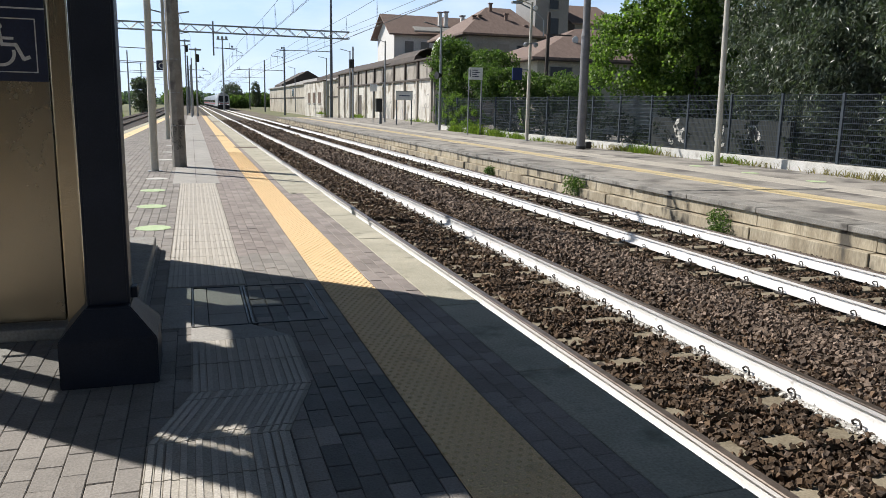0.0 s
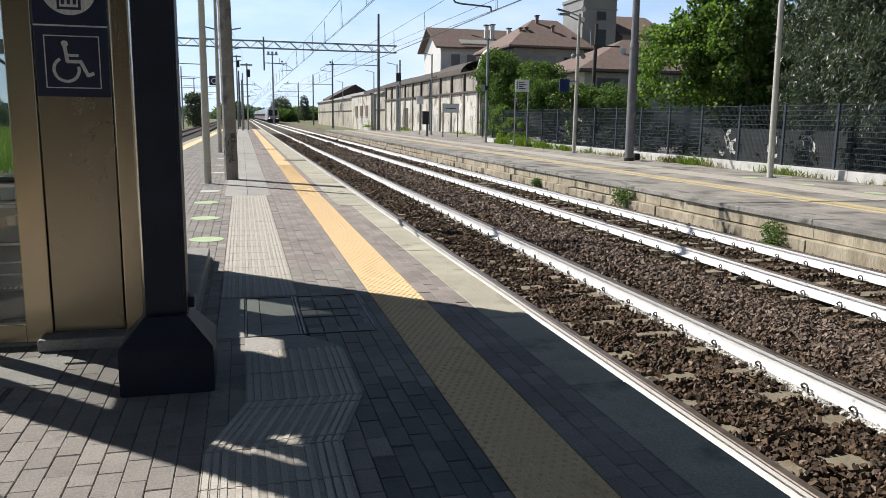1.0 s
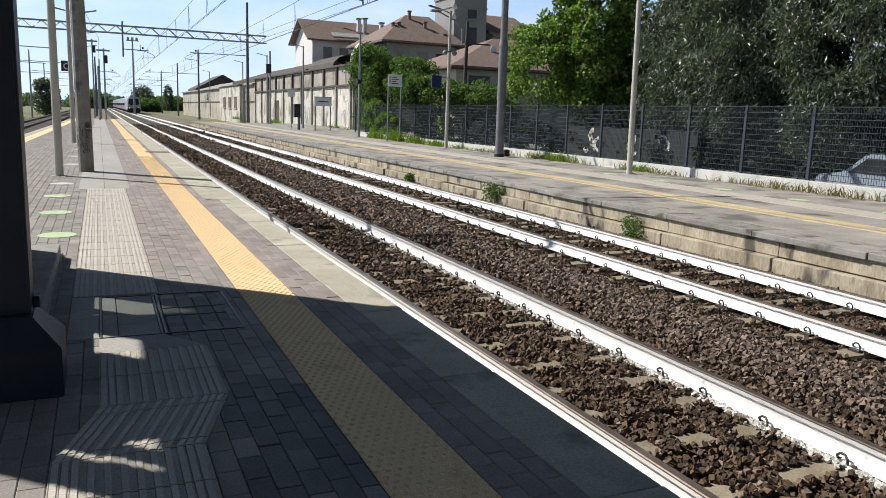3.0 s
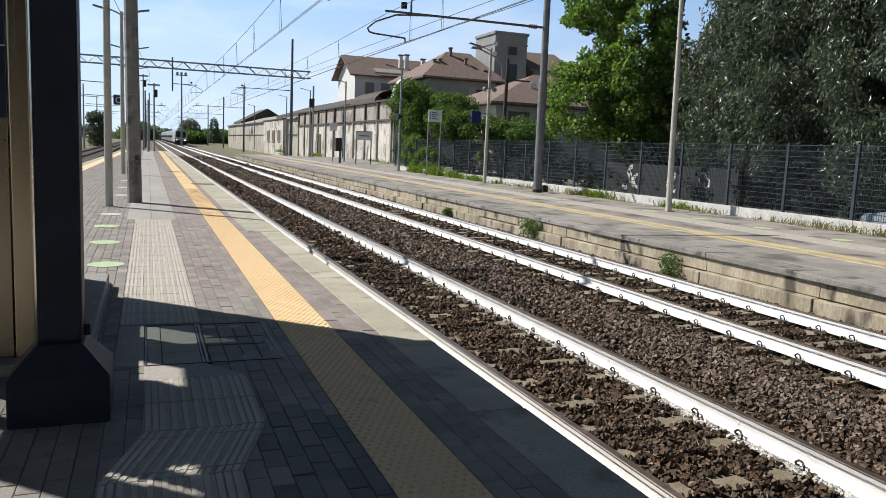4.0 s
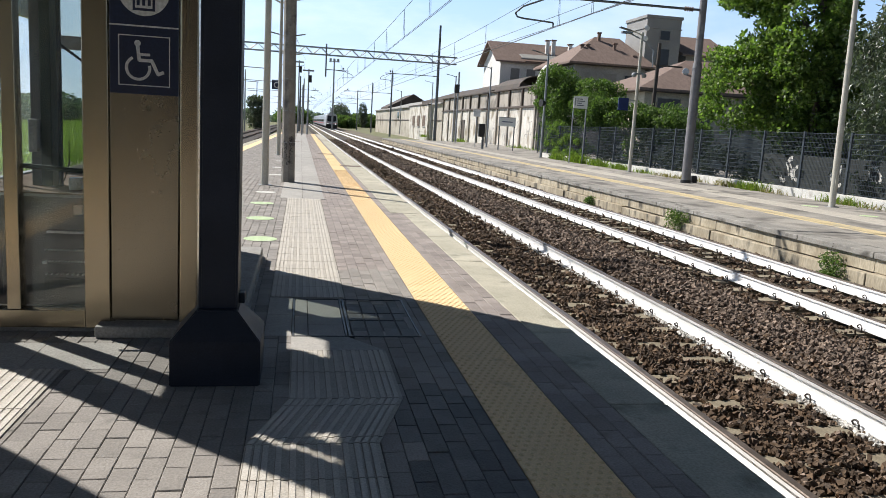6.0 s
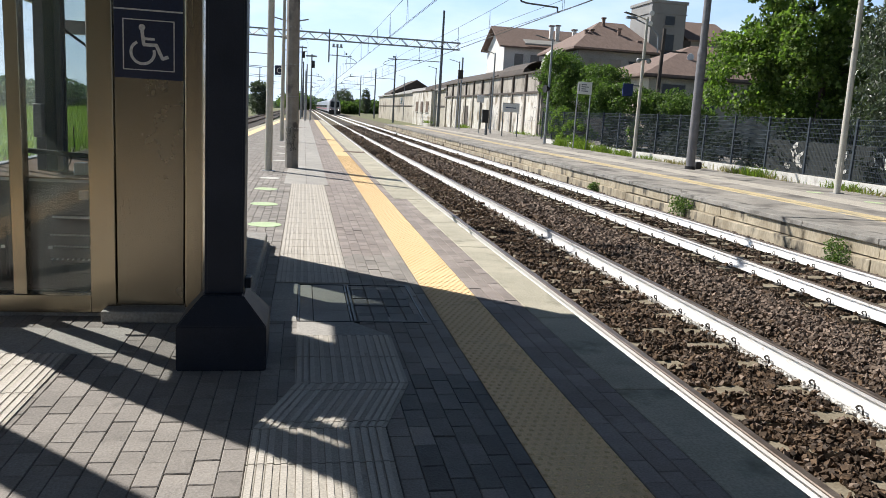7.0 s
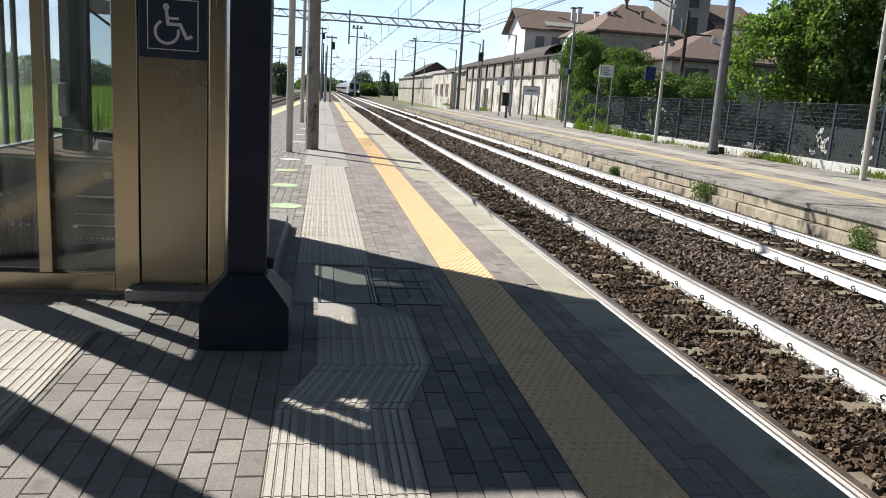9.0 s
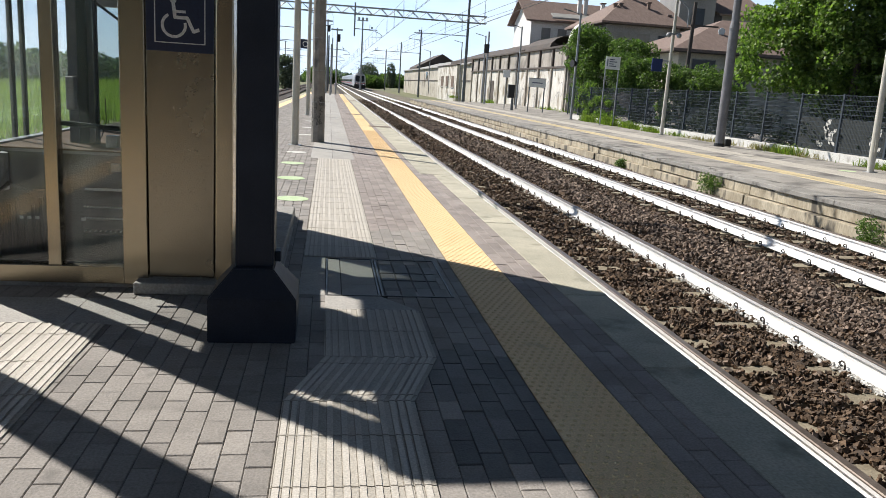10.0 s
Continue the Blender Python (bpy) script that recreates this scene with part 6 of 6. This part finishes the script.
tree("hedge", (18.9, 14, -0.62), [(0.2, -22 + 4.3 * k, 0.9, 0.6, 2.4, 1.1 + 0.2 * (k % 3), 1) for k in range(13)], 30000, 0.17, "leaf_shade", "low hedge behind the fence, leaves coloured as if shaded", 0.5, 0.05, 33, 0.4, 0.5, "hedge", 6)
tree("shrub", (17.3, 50.0, -0.1), [(0.0, 0, 4.5, 1.5, 1.6, 1.6, 3), (0.6, -1, 3.2, 1.6, 1.8, 1.5, 3), (1.8, -2.5, 4.2, 1.5, 1.6, 1.1, 2), (-0.3, -0.5, 1.6, 0.9, 1.2, 1.4, 1)], 30000, 0.17, "leaf_mid", "ivy-like shrub climbing over the shed corner", 3.4, 0.12, 40, 0.6, 0.6, "shrub", 8)
tree("shrub", (20.2, 44.5, -0.7), [(-0.6, 0, 3.3, 1.8, 2.0, 1.3, 2), (1.8, -1, 3.0, 1.6, 2.0, 1.2, 2), (-2.0, 1.0, 3.8, 1.3, 1.6, 1.1, 1), (3.2, -1.5, 2.5, 1.2, 1.6, 1.0, 1)], 26000, 0.17, "leaf_mid", "dark rounded shrubs behind the fence", 2.2, 0.1, 41, 0.5, 0.6, "shrub", 8)
tree("shrub", (15.95, 42.5, -0.1), [(0, 0, 0.8, 0.5, 2.6, 0.8, 2), (0.1, 3.0, 1.2, 0.5, 1.5, 1.2, 1)], 9000, 0.13, "leaf_light", "sunlit weeds and creepers growing up the fence", 0.6, 0.03, 42, 0.2, 0.5, "shrub", 4)
tree("shrub", (16.0, 34.6, -0.1), [(0, 0, 1.1, 0.25, 0.6, 0.6, 1)], 1500, 0.12, "leaf_mid", "creeper hanging on the fence", 0.6, 0.02, 43, 0.9, 0.6, "shrub", 3)


def tuft(at, n, h, spread, material, label, seed, name="weeds"):
    g = np.random.default_rng(seed)
    p = np.stack([g.normal(0, spread[0], n), g.normal(0, spread[1], n), np.zeros(n)], 1)
    lean = g.normal(0, 0.35, (n, 3)) + (0, 0, 1)
    lean /= np.linalg.norm(lean, axis=1)[:, None]
    hh = (h * g.uniform(0.4, 1.2, n))[:, None]
    s = np.cross(lean, g.normal(size=(n, 3)))
    s /= np.linalg.norm(s, axis=1)[:, None]
    w = hh * 0.035 + 0.004
    bend = g.normal(0, 0.25, (n, 3)) * hh
    bend[:, 2] = -np.abs(bend[:, 2])
    v = np.stack([p - s * w, p + s * w, p + lean * hh * 0.6 + s * w * 0.7, p + lean * hh * 0.6 - s * w * 0.7, p + lean * hh + bend], 1).reshape(-1, 3)
    f = (np.array([(0, 1, 2), (0, 2, 3), (3, 2, 4)])[None] + (np.arange(n) * 5)[:, None, None]).reshape(-1, 3)
    ob = mesh_np(name, v, f, material)
    ob.location = at
    return tagged(ob, label, "weeds", kind="stuff")


rw = random.Random(12)
for y, n, h, m in ((24.3, 130, 0.3, "drygrass"), (23.2, 200, 0.4, "grass"), (21.9, 90, 0.25, "drygrass"), (18.6, 170, 0.3, "grass"), (17.3, 80, 0.22, "drygrass"), (27.6, 160, 0.25, "drygrass"), (29.5, 120, 0.22, "drygrass"), (31.6, 120, 0.25, "grass"), (34.2, 300, 0.35, "grass"), (37.0, 420, 0.45, "grass"), (40.0, 600, 0.6, "grass"), (43.5, 500, 0.55, "grass"), (14.4, 80, 0.22, "drygrass"), (13.2, 90, 0.25, "drygrass"), (11.8, 110, 0.3, "drygrass"), (10.6, 70, 0.25, "drygrass"), (9.4, 70, 0.25, "drygrass"), (7.4, 70, 0.25, "drygrass")):
    tuft((FX - 0.3, y, FOOT), n, h, (0.12, 0.55), m, "weeds sprouting along the fence kerb", int(y * 10))
for y, n in ((70, 200), (63, 160), (98, 220), (125, 200)):
    tuft((SHX - 0.8, y, FOOT - 0.2), n, 0.6, (0.4, 1.3), "grass", "tall weeds at the foot of the shed", int(y))
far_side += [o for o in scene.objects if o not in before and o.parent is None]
# weeds on the retaining wall
for y, z, r in ((16.5, -0.52, 0.24), (10.8, -0.6, 0.2), (22.3, -0.66, 0.12)):
    tree("weed_bush", (FE - 0.06, y, z - 0.1), [(-0.08, 0, 0.1, r * 0.7, r * 1.2, r, 1)], 1300, 0.05, "leaf_mid", "small bush growing out of the retaining wall", 0.08, 0.01, int(y), 0.3, 0.6, "weeds", 3)

# far greenery
for x, y, rx, rz, m, sd in ((16.5, 330, 4.2, 4.7, "leaf_dark", 1), (28, 360, 2, 5.6, "leaf_dark", 2), (16, 300, 5, 2.3, "leaf_mid", 3), (-8.2, 150, 1.9, 3.2, "leaf_dark", 4), (-18, 170, 4, 3, "leaf_mid", 5), (-30, 220, 7, 4, "leaf_mid", 6), (-4, 380, 8, 4, "leaf_mid", 7), (34, 420, 12, 3.4, "leaf_mid", 8)):
    tree("tree", (x, y, -1), [(0, 0, rz * 1.05, rx, rx, rz, 3), (rx * 0.5, 0, rz * 0.7, rx * 0.6, rx * 0.6, rz * 0.6, 1)], 5000, 0.09 * rx + 0.25, m, "far rounded tree beyond the tracks", rz, 0.25, 60 + sd, 0.3, 0.7, limbs=5)
g = np.random.default_rng(77)
n = 26000
bxp = np.stack([g.uniform(-260, 260, n), 470 + g.uniform(-20, 20, n), np.zeros(n)], 1)
bxp[:, 2] = g.uniform(0, 1, n) ** 0.8 * (4.5 + 2 * np.sin(bxp[:, 0] * 0.11) + 1.5 * np.sin(bxp[:, 0] * 0.37)) - 1
v, f = leaves_np(bxp, 2.2, g, 0.3, 0.8)
# far belts get their haze from the leaf colour alone
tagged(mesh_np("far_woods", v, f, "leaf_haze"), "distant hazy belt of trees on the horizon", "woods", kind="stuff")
n = 45000
bxp = np.stack([-34 + g.uniform(-3, 3, n), g.uniform(-20, 260, n), np.zeros(n)], 1)
bxp[:, 2] = g.uniform(0, 1, n) ** 0.8 * (3.1 + 0.5 * np.sin(bxp[:, 1] * 0.23) + 0.5 * np.sin(bxp[:, 1] * 0.61)) - 1
v, f = leaves_np(bxp, 0.55, g, 0.3, 0.8)
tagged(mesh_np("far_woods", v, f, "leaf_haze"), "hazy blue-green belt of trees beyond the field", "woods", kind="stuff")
n = 60000
bxp = np.stack([g.uniform(-30, -9, n), g.uniform(4, 120, n) , np.full(n, -1.0)], 1)
lean = g.normal(0, 0.3, (n, 3)) + (0, 0, 1)
hh = g.uniform(0.25, 0.8, (n, 1))
s = np.cross(lean, g.normal(size=(n, 3)))
s /= np.linalg.norm(s, axis=1)[:, None]
v = np.stack([bxp - s * 0.03, bxp + s * 0.03, bxp + lean * hh], 1).reshape(-1, 3)
tagged(mesh_np("field_grass", v, np.arange(n * 3).reshape(-1, 3), "fieldgrass"), "tall sunlit grass in the field", "grass", kind="stuff")
# left track
for xr in (-5.6, -7.1):
    t = thing("side_rail", (xr, 0, 0), "rusty rail of the overgrown side track", "rail", kind="structure")
    r = part("rail", rail_bm(420), "rust", t)
    r.location = (0, 5, RAIL_TOP - 0.1)
solid("side_ballast", poly(bmesh.new(), [(-8.4, -10, -0.95), (-4.4, -10, -0.95), (-4.4, 425, -0.95), (-8.4, 425, -0.95)], 0.1), "ballast_bed", "grey gravel of the side track", "ballast", "structure")

# ---- platform paving, markings and covers ----
PW, PL = 0.1, 0.2


def covered(x, y):
    """Where the paving blocks give way to other surfaces."""
    if 0.46 < x < 0.97 and 4.08 < y < 5.2:
        return True
    if -1.76 < x < -1.12 and y < 3.9 or -1.12 <= x < -0.9 and 3.4 < y < 3.9:
        return True
    if x < -0.2 and TX0 - 0.1 < x < TX1 + 0.34 and TY0 + 0.06 < y < TY1 + 0.3:
        return True
    if y < 13.2:
        if 4.09 <= y < 5.25:
            return -0.10 < x < 0.46
        if 2.33 < y < 2.86:
            k = (y - 2.33) / 0.53
            return -0.10 + 0.2 * k < x < 0.50 + 0.17 * k
        if 2.86 <= y < 4.09:
            return 0.08 < x < (0.69 if y < 3.78 else 0.69 - 0.7 * (y - 3.78))
        return -0.10 < x < 0.50
    return -0.24 < x < 0.58


def holes(x, y):
    """Whether a whole block at x, y lies under another surface."""
    return all(covered(x + a * PW * 0.5, y + b * PL * 0.5) for a in (-1, 1) for b in (-1, 1))


grey, brown = [], []
cols = []
cols.append((1.002, 1.08, 0))
x = 1.001
while x > -3.6:
    cols.append((x - PW, x, 0))
    x -= PW
cols += [(1.485, 1.589, 1), (1.589, 1.693, 1), (1.693, 1.797, 1)]
rp = random.Random(7)
for c, (xa, xb, kind) in enumerate(cols):
    y = -13.455 + (c % 2) * PL / 2 + rp.uniform(-0.008, 0.008)
    while y < END - 0.3:
        xm, ym = (xa + xb) / 2, y + PL / 2
        if xm > left_edge(y) + 0.55 and not holes(xm, ym) and not (kind and ym > BROWN_END and xb > 1.67):
            (brown if kind or (ym > 6.5 and 0.55 < xm) else grey).append((xa + 0.0012, xb - 0.0012, y + 0.0012, y + PL - 0.0012))
        y += PL
gz = np.random.default_rng(3)
single = [r for r in grey if 1.45 < r[2] < 3.5 and -1.15 < r[0] < -0.1][:140] + [r for r in grey if 1.6 < r[2] < 4.0 and 0.5 < r[0]][:150]
picked = set(single)
rest = [r for r in grey if r not in picked]
for rects, m, lab in ((rest, "paver_all", "grey concrete paving blocks"), (brown, "paver_brown", "brownish concrete paving blocks")):
    v, f = bricks_np(rects, gz.normal(0, 0.0012, len(rects)), 0.05, 0.0035)
    ob = mesh_np("paving_blocks", v, f, m)
    ob.parent = platform
    tagged(ob, lab, kind="stuff")
pv_me = {}
for xa, xb, ya, yb in single:
    # stained blocks beside the warning strip, darkened further to deepen the shade there
    far_off = math.hypot(((xa + xb) / 2 - 0.88) / 0.27, ((ya + yb) / 2 - 2.25) / 0.85)
    look_ = "paver_stain_shade" if far_off < rp.uniform(0.75, 1.2) else "paver"
    key = (look_, round(xb - xa, 3))
    if key not in pv_me:
        v, f = bricks_np([(-(xb - xa) / 2, (xb - xa) / 2, -(yb - ya) / 2, (yb - ya) / 2)], 0.0, 0.05, 0.0035)
        ob = mesh_np("paving_block", v, f, look_)
        pv_me[key] = ob.data
    else:
        ob = new("paving_block", pv_me[key])
    ob.parent = platform
    ob.location = ((xa + xb) / 2, (ya + yb) / 2, rp.gauss(0, 0.0014))


tact = thing("tactile_path", (0, 0, 0), "pale ribbed tactile paving path with a zigzag round a cover", "tactile paving", kind="structure")


def tactile_slab(xa0, xa1, ya, xb0, xb1, yb, parent=tact, material="tactile", rib=True):
    """A slab between the edge xa0..xa1 at ya and xb0..xb1 at yb, with ribs along it."""
    bm = bmesh.new()
    gap = 0.003
    poly(bm, [(xa0 + gap, ya + gap, -0.04), (xa1 - gap, ya + gap, -0.04), (xb1 - gap, yb - gap, -0.04), (xb0 + gap, yb - gap, -0.04)], 0.044)
    slab = part("tactile_slab", bm, "tactile_groove" if rib else material, parent)
    if rib:
        edge_u = [0.02, 0.08, 0.14, 0.235, 0.335, 0.435, 0.53, 0.625, 0.715, 0.80, 0.86, 0.92]
        face, ribs = bmesh.new(), bmesh.new()

        def strip_of(bm, u0, u1, height):
            p = [(xa0 + (xa1 - xa0) * u, ya + 0.004) for u in (u0, u1)] + [(xb0 + (xb1 - xb0) * u, yb - 0.004) for u in (u1, u0)]
            poly(bm, [(x_, y_, 0.0) for x_, y_ in p], height)

        last = 0.006
        for u in edge_u:
            if u - last > 0.012:
                strip_of(face, last, u - 0.007, 0.0065)
            strip_of(ribs, u, u + 0.04, 0.0105)
            last = u + 0.04
        strip_of(face, last, 0.994, 0.0065)
        part("slab_face", face, material, slab)
        part("ribs_relief", ribs, "tactile_rib", slab, "raised worn ribs")
    return slab


y = -13.0
while y < 2.33:
    y1 = min(y + 0.405, 2.33)
    tactile_slab(-0.10, 0.50, y, -0.10, 0.50, y1)
    y = y1
for a, b in ((2.33, 2.40), (2.40, 2.80), (2.80, 2.90)):
    s = 0.18
    k0, k1 = (a - 2.33) / 0.57, (b - 2.33) / 0.57
    tactile_slab(-0.10 + s * k0, 0.50 + s * k0, a, -0.10 + s * k1, 0.50 + s * k1, b)
for a, b in ((2.90, 3.33), (3.33, 3.76)):
    tactile_slab(0.08, 0.68, a, 0.08, 0.68, b)
tactile_slab(0.08, 0.68, 3.765, 0.08, 0.46, 4.08, rib=False, material="slab")
for x0, x1, y0, y1 in ((-0.10, 0.083, 4.09, 4.66), (-0.10, 0.083, 4.66, 5.22)):
    tactile_slab(x0, x1, y0, x0, x1, y1, rib=False, material="slab")
y = 5.23
while y < 13.2:
    y1 = min(y + 0.405, 13.2)
    tactile_slab(-0.10, 0.50, y, -0.10, 0.50, y1)
    y = y1
y = 13.2
while y < END - 1:
    y1 = min(y + 1.2, END - 1)
    tactile_slab(-0.23, 0.17, y, -0.23, 0.17, y1, material="slab", rib=False)
    tactile_slab(0.17, 0.57, y, 0.17, 0.57, y1, material="slab", rib=False)
    y = y1
branch = thing("tactile_path", (0, 0, 0), "pale ribbed tactile paving leading to the lift door", "tactile paving", kind="structure")
y = -13.0
while y < 3.39:
    y1 = min(y + 0.405, 3.39)
    tactile_slab(-1.755, -1.125, y, -1.755, -1.125, y1, branch)
    y = y1
for x in (-2.6, -1.98, -1.36):
    tactile_slab(x, x + 0.62 if x < -1.4 else -0.9, 3.4, x, x + 0.62 if x < -1.4 else -0.9, 3.9, branch, "slab", False)

# yellow strip of studded tiles
strip = thing("warning_strip", (0, 0, 0), "yellow studded warning strip along the platform", "tactile paving", kind="structure")
TY = 0.395
tile_me = None
tile_far = []
y = -13.0
i = 0
while y < END - 0.5:
    if y < 22:
        if tile_me is None:
            bm = bmesh.new()
            bx(bm, 0.0015, TY - 0.0015, 0.0015, TY - 0.0015, -0.04, 0.0)
            studs = bmesh.new()
            for a in range(8):
                for b in range(8):
                    cx, cy = (a + 0.5) * TY / 8, (b + 0.5) * TY / 8
                    cx += (0.012 if b % 2 else -0.012)
                    bmesh.ops.create_cone(studs, cap_ends=True, segments=6, radius1=0.0125, radius2=0.009, depth=0.0045, matrix=pose(cx, cy, 0.0026))
            ob = part("warning_tile", bm, "yellow", strip)
            stud_me = part("studs", studs, "stud", ob, "worn raised studs").data
            tile_me = ob.data
        else:
            ob = new("warning_tile", tile_me)
            ob.parent = strip
            new("studs", stud_me).parent = ob
        ob.location = (1.084, y, 0.0)
    else:
        tile_far.append((1.0855, 1.4775, y + 0.0015, y + TY - 0.0015))
    y += TY
    i += 1
# no studs out here; their shading is in the tile colour
v, f = bricks_np(tile_far, 0.002, 0.05, 0.003)
ob = mesh_np("warning_tiles", v, f, "yellow_mid")
ob.parent = strip
tagged(ob, kind="stuff")
bm = bmesh.new()
poly(bm, [(left_edge(-13) + 0.35, -13, -0.02), (left_edge(-13) + 0.75, -13, -0.02), (left_edge(79) + 0.75, 79, -0.02), (left_edge(79) + 0.35, 79, -0.02)], 0.022)
solid("warning_strip", bm, "yellow", "yellow warning strip along the other platform edge", "tactile paving", "structure")
bm = bmesh.new()
poly(bm, [(left_edge(-13), -13, -0.03), (left_edge(-13) + 0.34, -13, -0.03), (left_edge(79) + 0.34, 79, -0.03), (left_edge(79), 79, -0.03)], 0.031)
solid("edge_strip", bm, "edge", "pale concrete edge on the other platform side", "platform edge", "structure")

# paved inspection cover in its steel frame
cov = thing("inspection_cover", (0.465, 4.09, 0), "paved inspection cover in a steel frame sunk in the platform", "manhole cover")
CW, CL = 0.50, 1.10
for x0, x1, y0, y1 in ((0, CW, 0, 0.018), (0, CW, CL - 0.018, CL), (0, 0.018, 0.018, CL - 0.018), (CW - 0.018, CW, 0.018, CL - 0.018)):
    part("frame_bar", bx(bmesh.new(), x0, x1, y0, y1, -0.05, 0.006, 0.002), "machine", cov)
part("tray", bx(bmesh.new(), 0.019, CW - 0.019, 0.019, CL - 0.019, -0.05, -0.01), "joint", cov)
for a in range(4):
    for b in range(5):
        bxx, byy = 0.03 + a * 0.113, 0.03 + b * 0.212
        part("cover_block", bx(bmesh.new(), bxx, bxx + 0.103, byy, byy + 0.198, -0.04, 0.001 - 0.002 * ((a * 3 + b * 2) % 3), 0.004), "paver_stain_shade", cov)
cov = thing("inspection_cover", (0.085, 4.09, 0), "inspection cover filled with plain concrete slabs in a steel frame", "manhole cover")
CW = 0.372
for x0, x1, y0, y1 in ((0, CW, 0, 0.014), (0, CW, CL - 0.014, CL), (0, 0.014, 0.014, CL - 0.014), (CW - 0.014, CW, 0.014, CL - 0.014)):
    part("frame_bar", bx(bmesh.new(), x0, x1, y0, y1, -0.05, 0.005, 0.002), "machine", cov)
for x0, x1, y0, y1 in ((0.018, 0.106, 0.018, 0.56), (0.018, 0.106, 0.566, CL - 0.018), (0.112, CW - 0.018, 0.018, 0.30), (0.112, CW - 0.018, 0.306, CL - 0.018)):
    part("infill_slab", bx(bmesh.new(), x0, x1, y0, y1, -0.05, 0.001, 0.003), "slab", cov)
for y, x in ((8.28, -0.33), (10.2, -0.43), (12.2, -0.50)):
    bm = bmesh.new()
    bmesh.ops.create_cone(bm, cap_ends=True, segments=36, radius1=0.195, radius2=0.195, depth=0.002, matrix=pose(x, y, 0.004))
    solid("floor_sticker", bm, "green_mark", "pale green round distance sticker on the paving", "floor sticker", group="floor stickers")
for y, x in ((14.2, -0.52), (19.0, -0.48), (22.0, -0.5), (25.5, -0.5), (29, -0.5), (34, -0.5)):
    bm = bmesh.new()
    bmesh.ops.create_cone(bm, cap_ends=True, segments=36, radius1=0.195, radius2=0.195, depth=0.002, matrix=pose(x, y, 0.004))
    solid("floor_sticker", bm, "white_mark", "worn whitish round distance sticker on the paving", "floor sticker", group="floor stickers")
for x, y in ((0.02, 49), (1.2, 32.9), (1.75, 24.5), (1.7, 57)):
    solid("drain_cover", bx(bmesh.new(), x - 0.35, x + 0.35, y - 0.3, y + 0.3, -0.02, 0.006, 0.003), "rust", "small rusty drain cover in the platform", "drain cover", group="drain covers")
before = set(scene.objects)
for i in range(5):
    bm = bmesh.new()
    bmesh.ops.create_cone(bm, cap_ends=True, segments=30, radius1=0.22, radius2=0.22, depth=0.002, matrix=pose(13.6, 8.6 + i * 2.2, FOOT + 0.004))
    solid("floor_sticker", bm, "green_mark", "pale green round distance sticker on the far platform", "floor sticker", group="floor stickers")
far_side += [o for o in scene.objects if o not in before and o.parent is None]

# the far side, placed to fit the camera's view, is enlarged about its viewpoint
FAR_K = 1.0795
VIEWPOINT = Vector((0.1, -0.9, 1.43))
VIEW_SCALE = Matrix.Translation(VIEWPOINT) @ Matrix.Scale(FAR_K, 4) @ Matrix.Translation(-VIEWPOINT)
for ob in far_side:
    ob.matrix_basis = VIEW_SCALE @ ob.matrix_basis
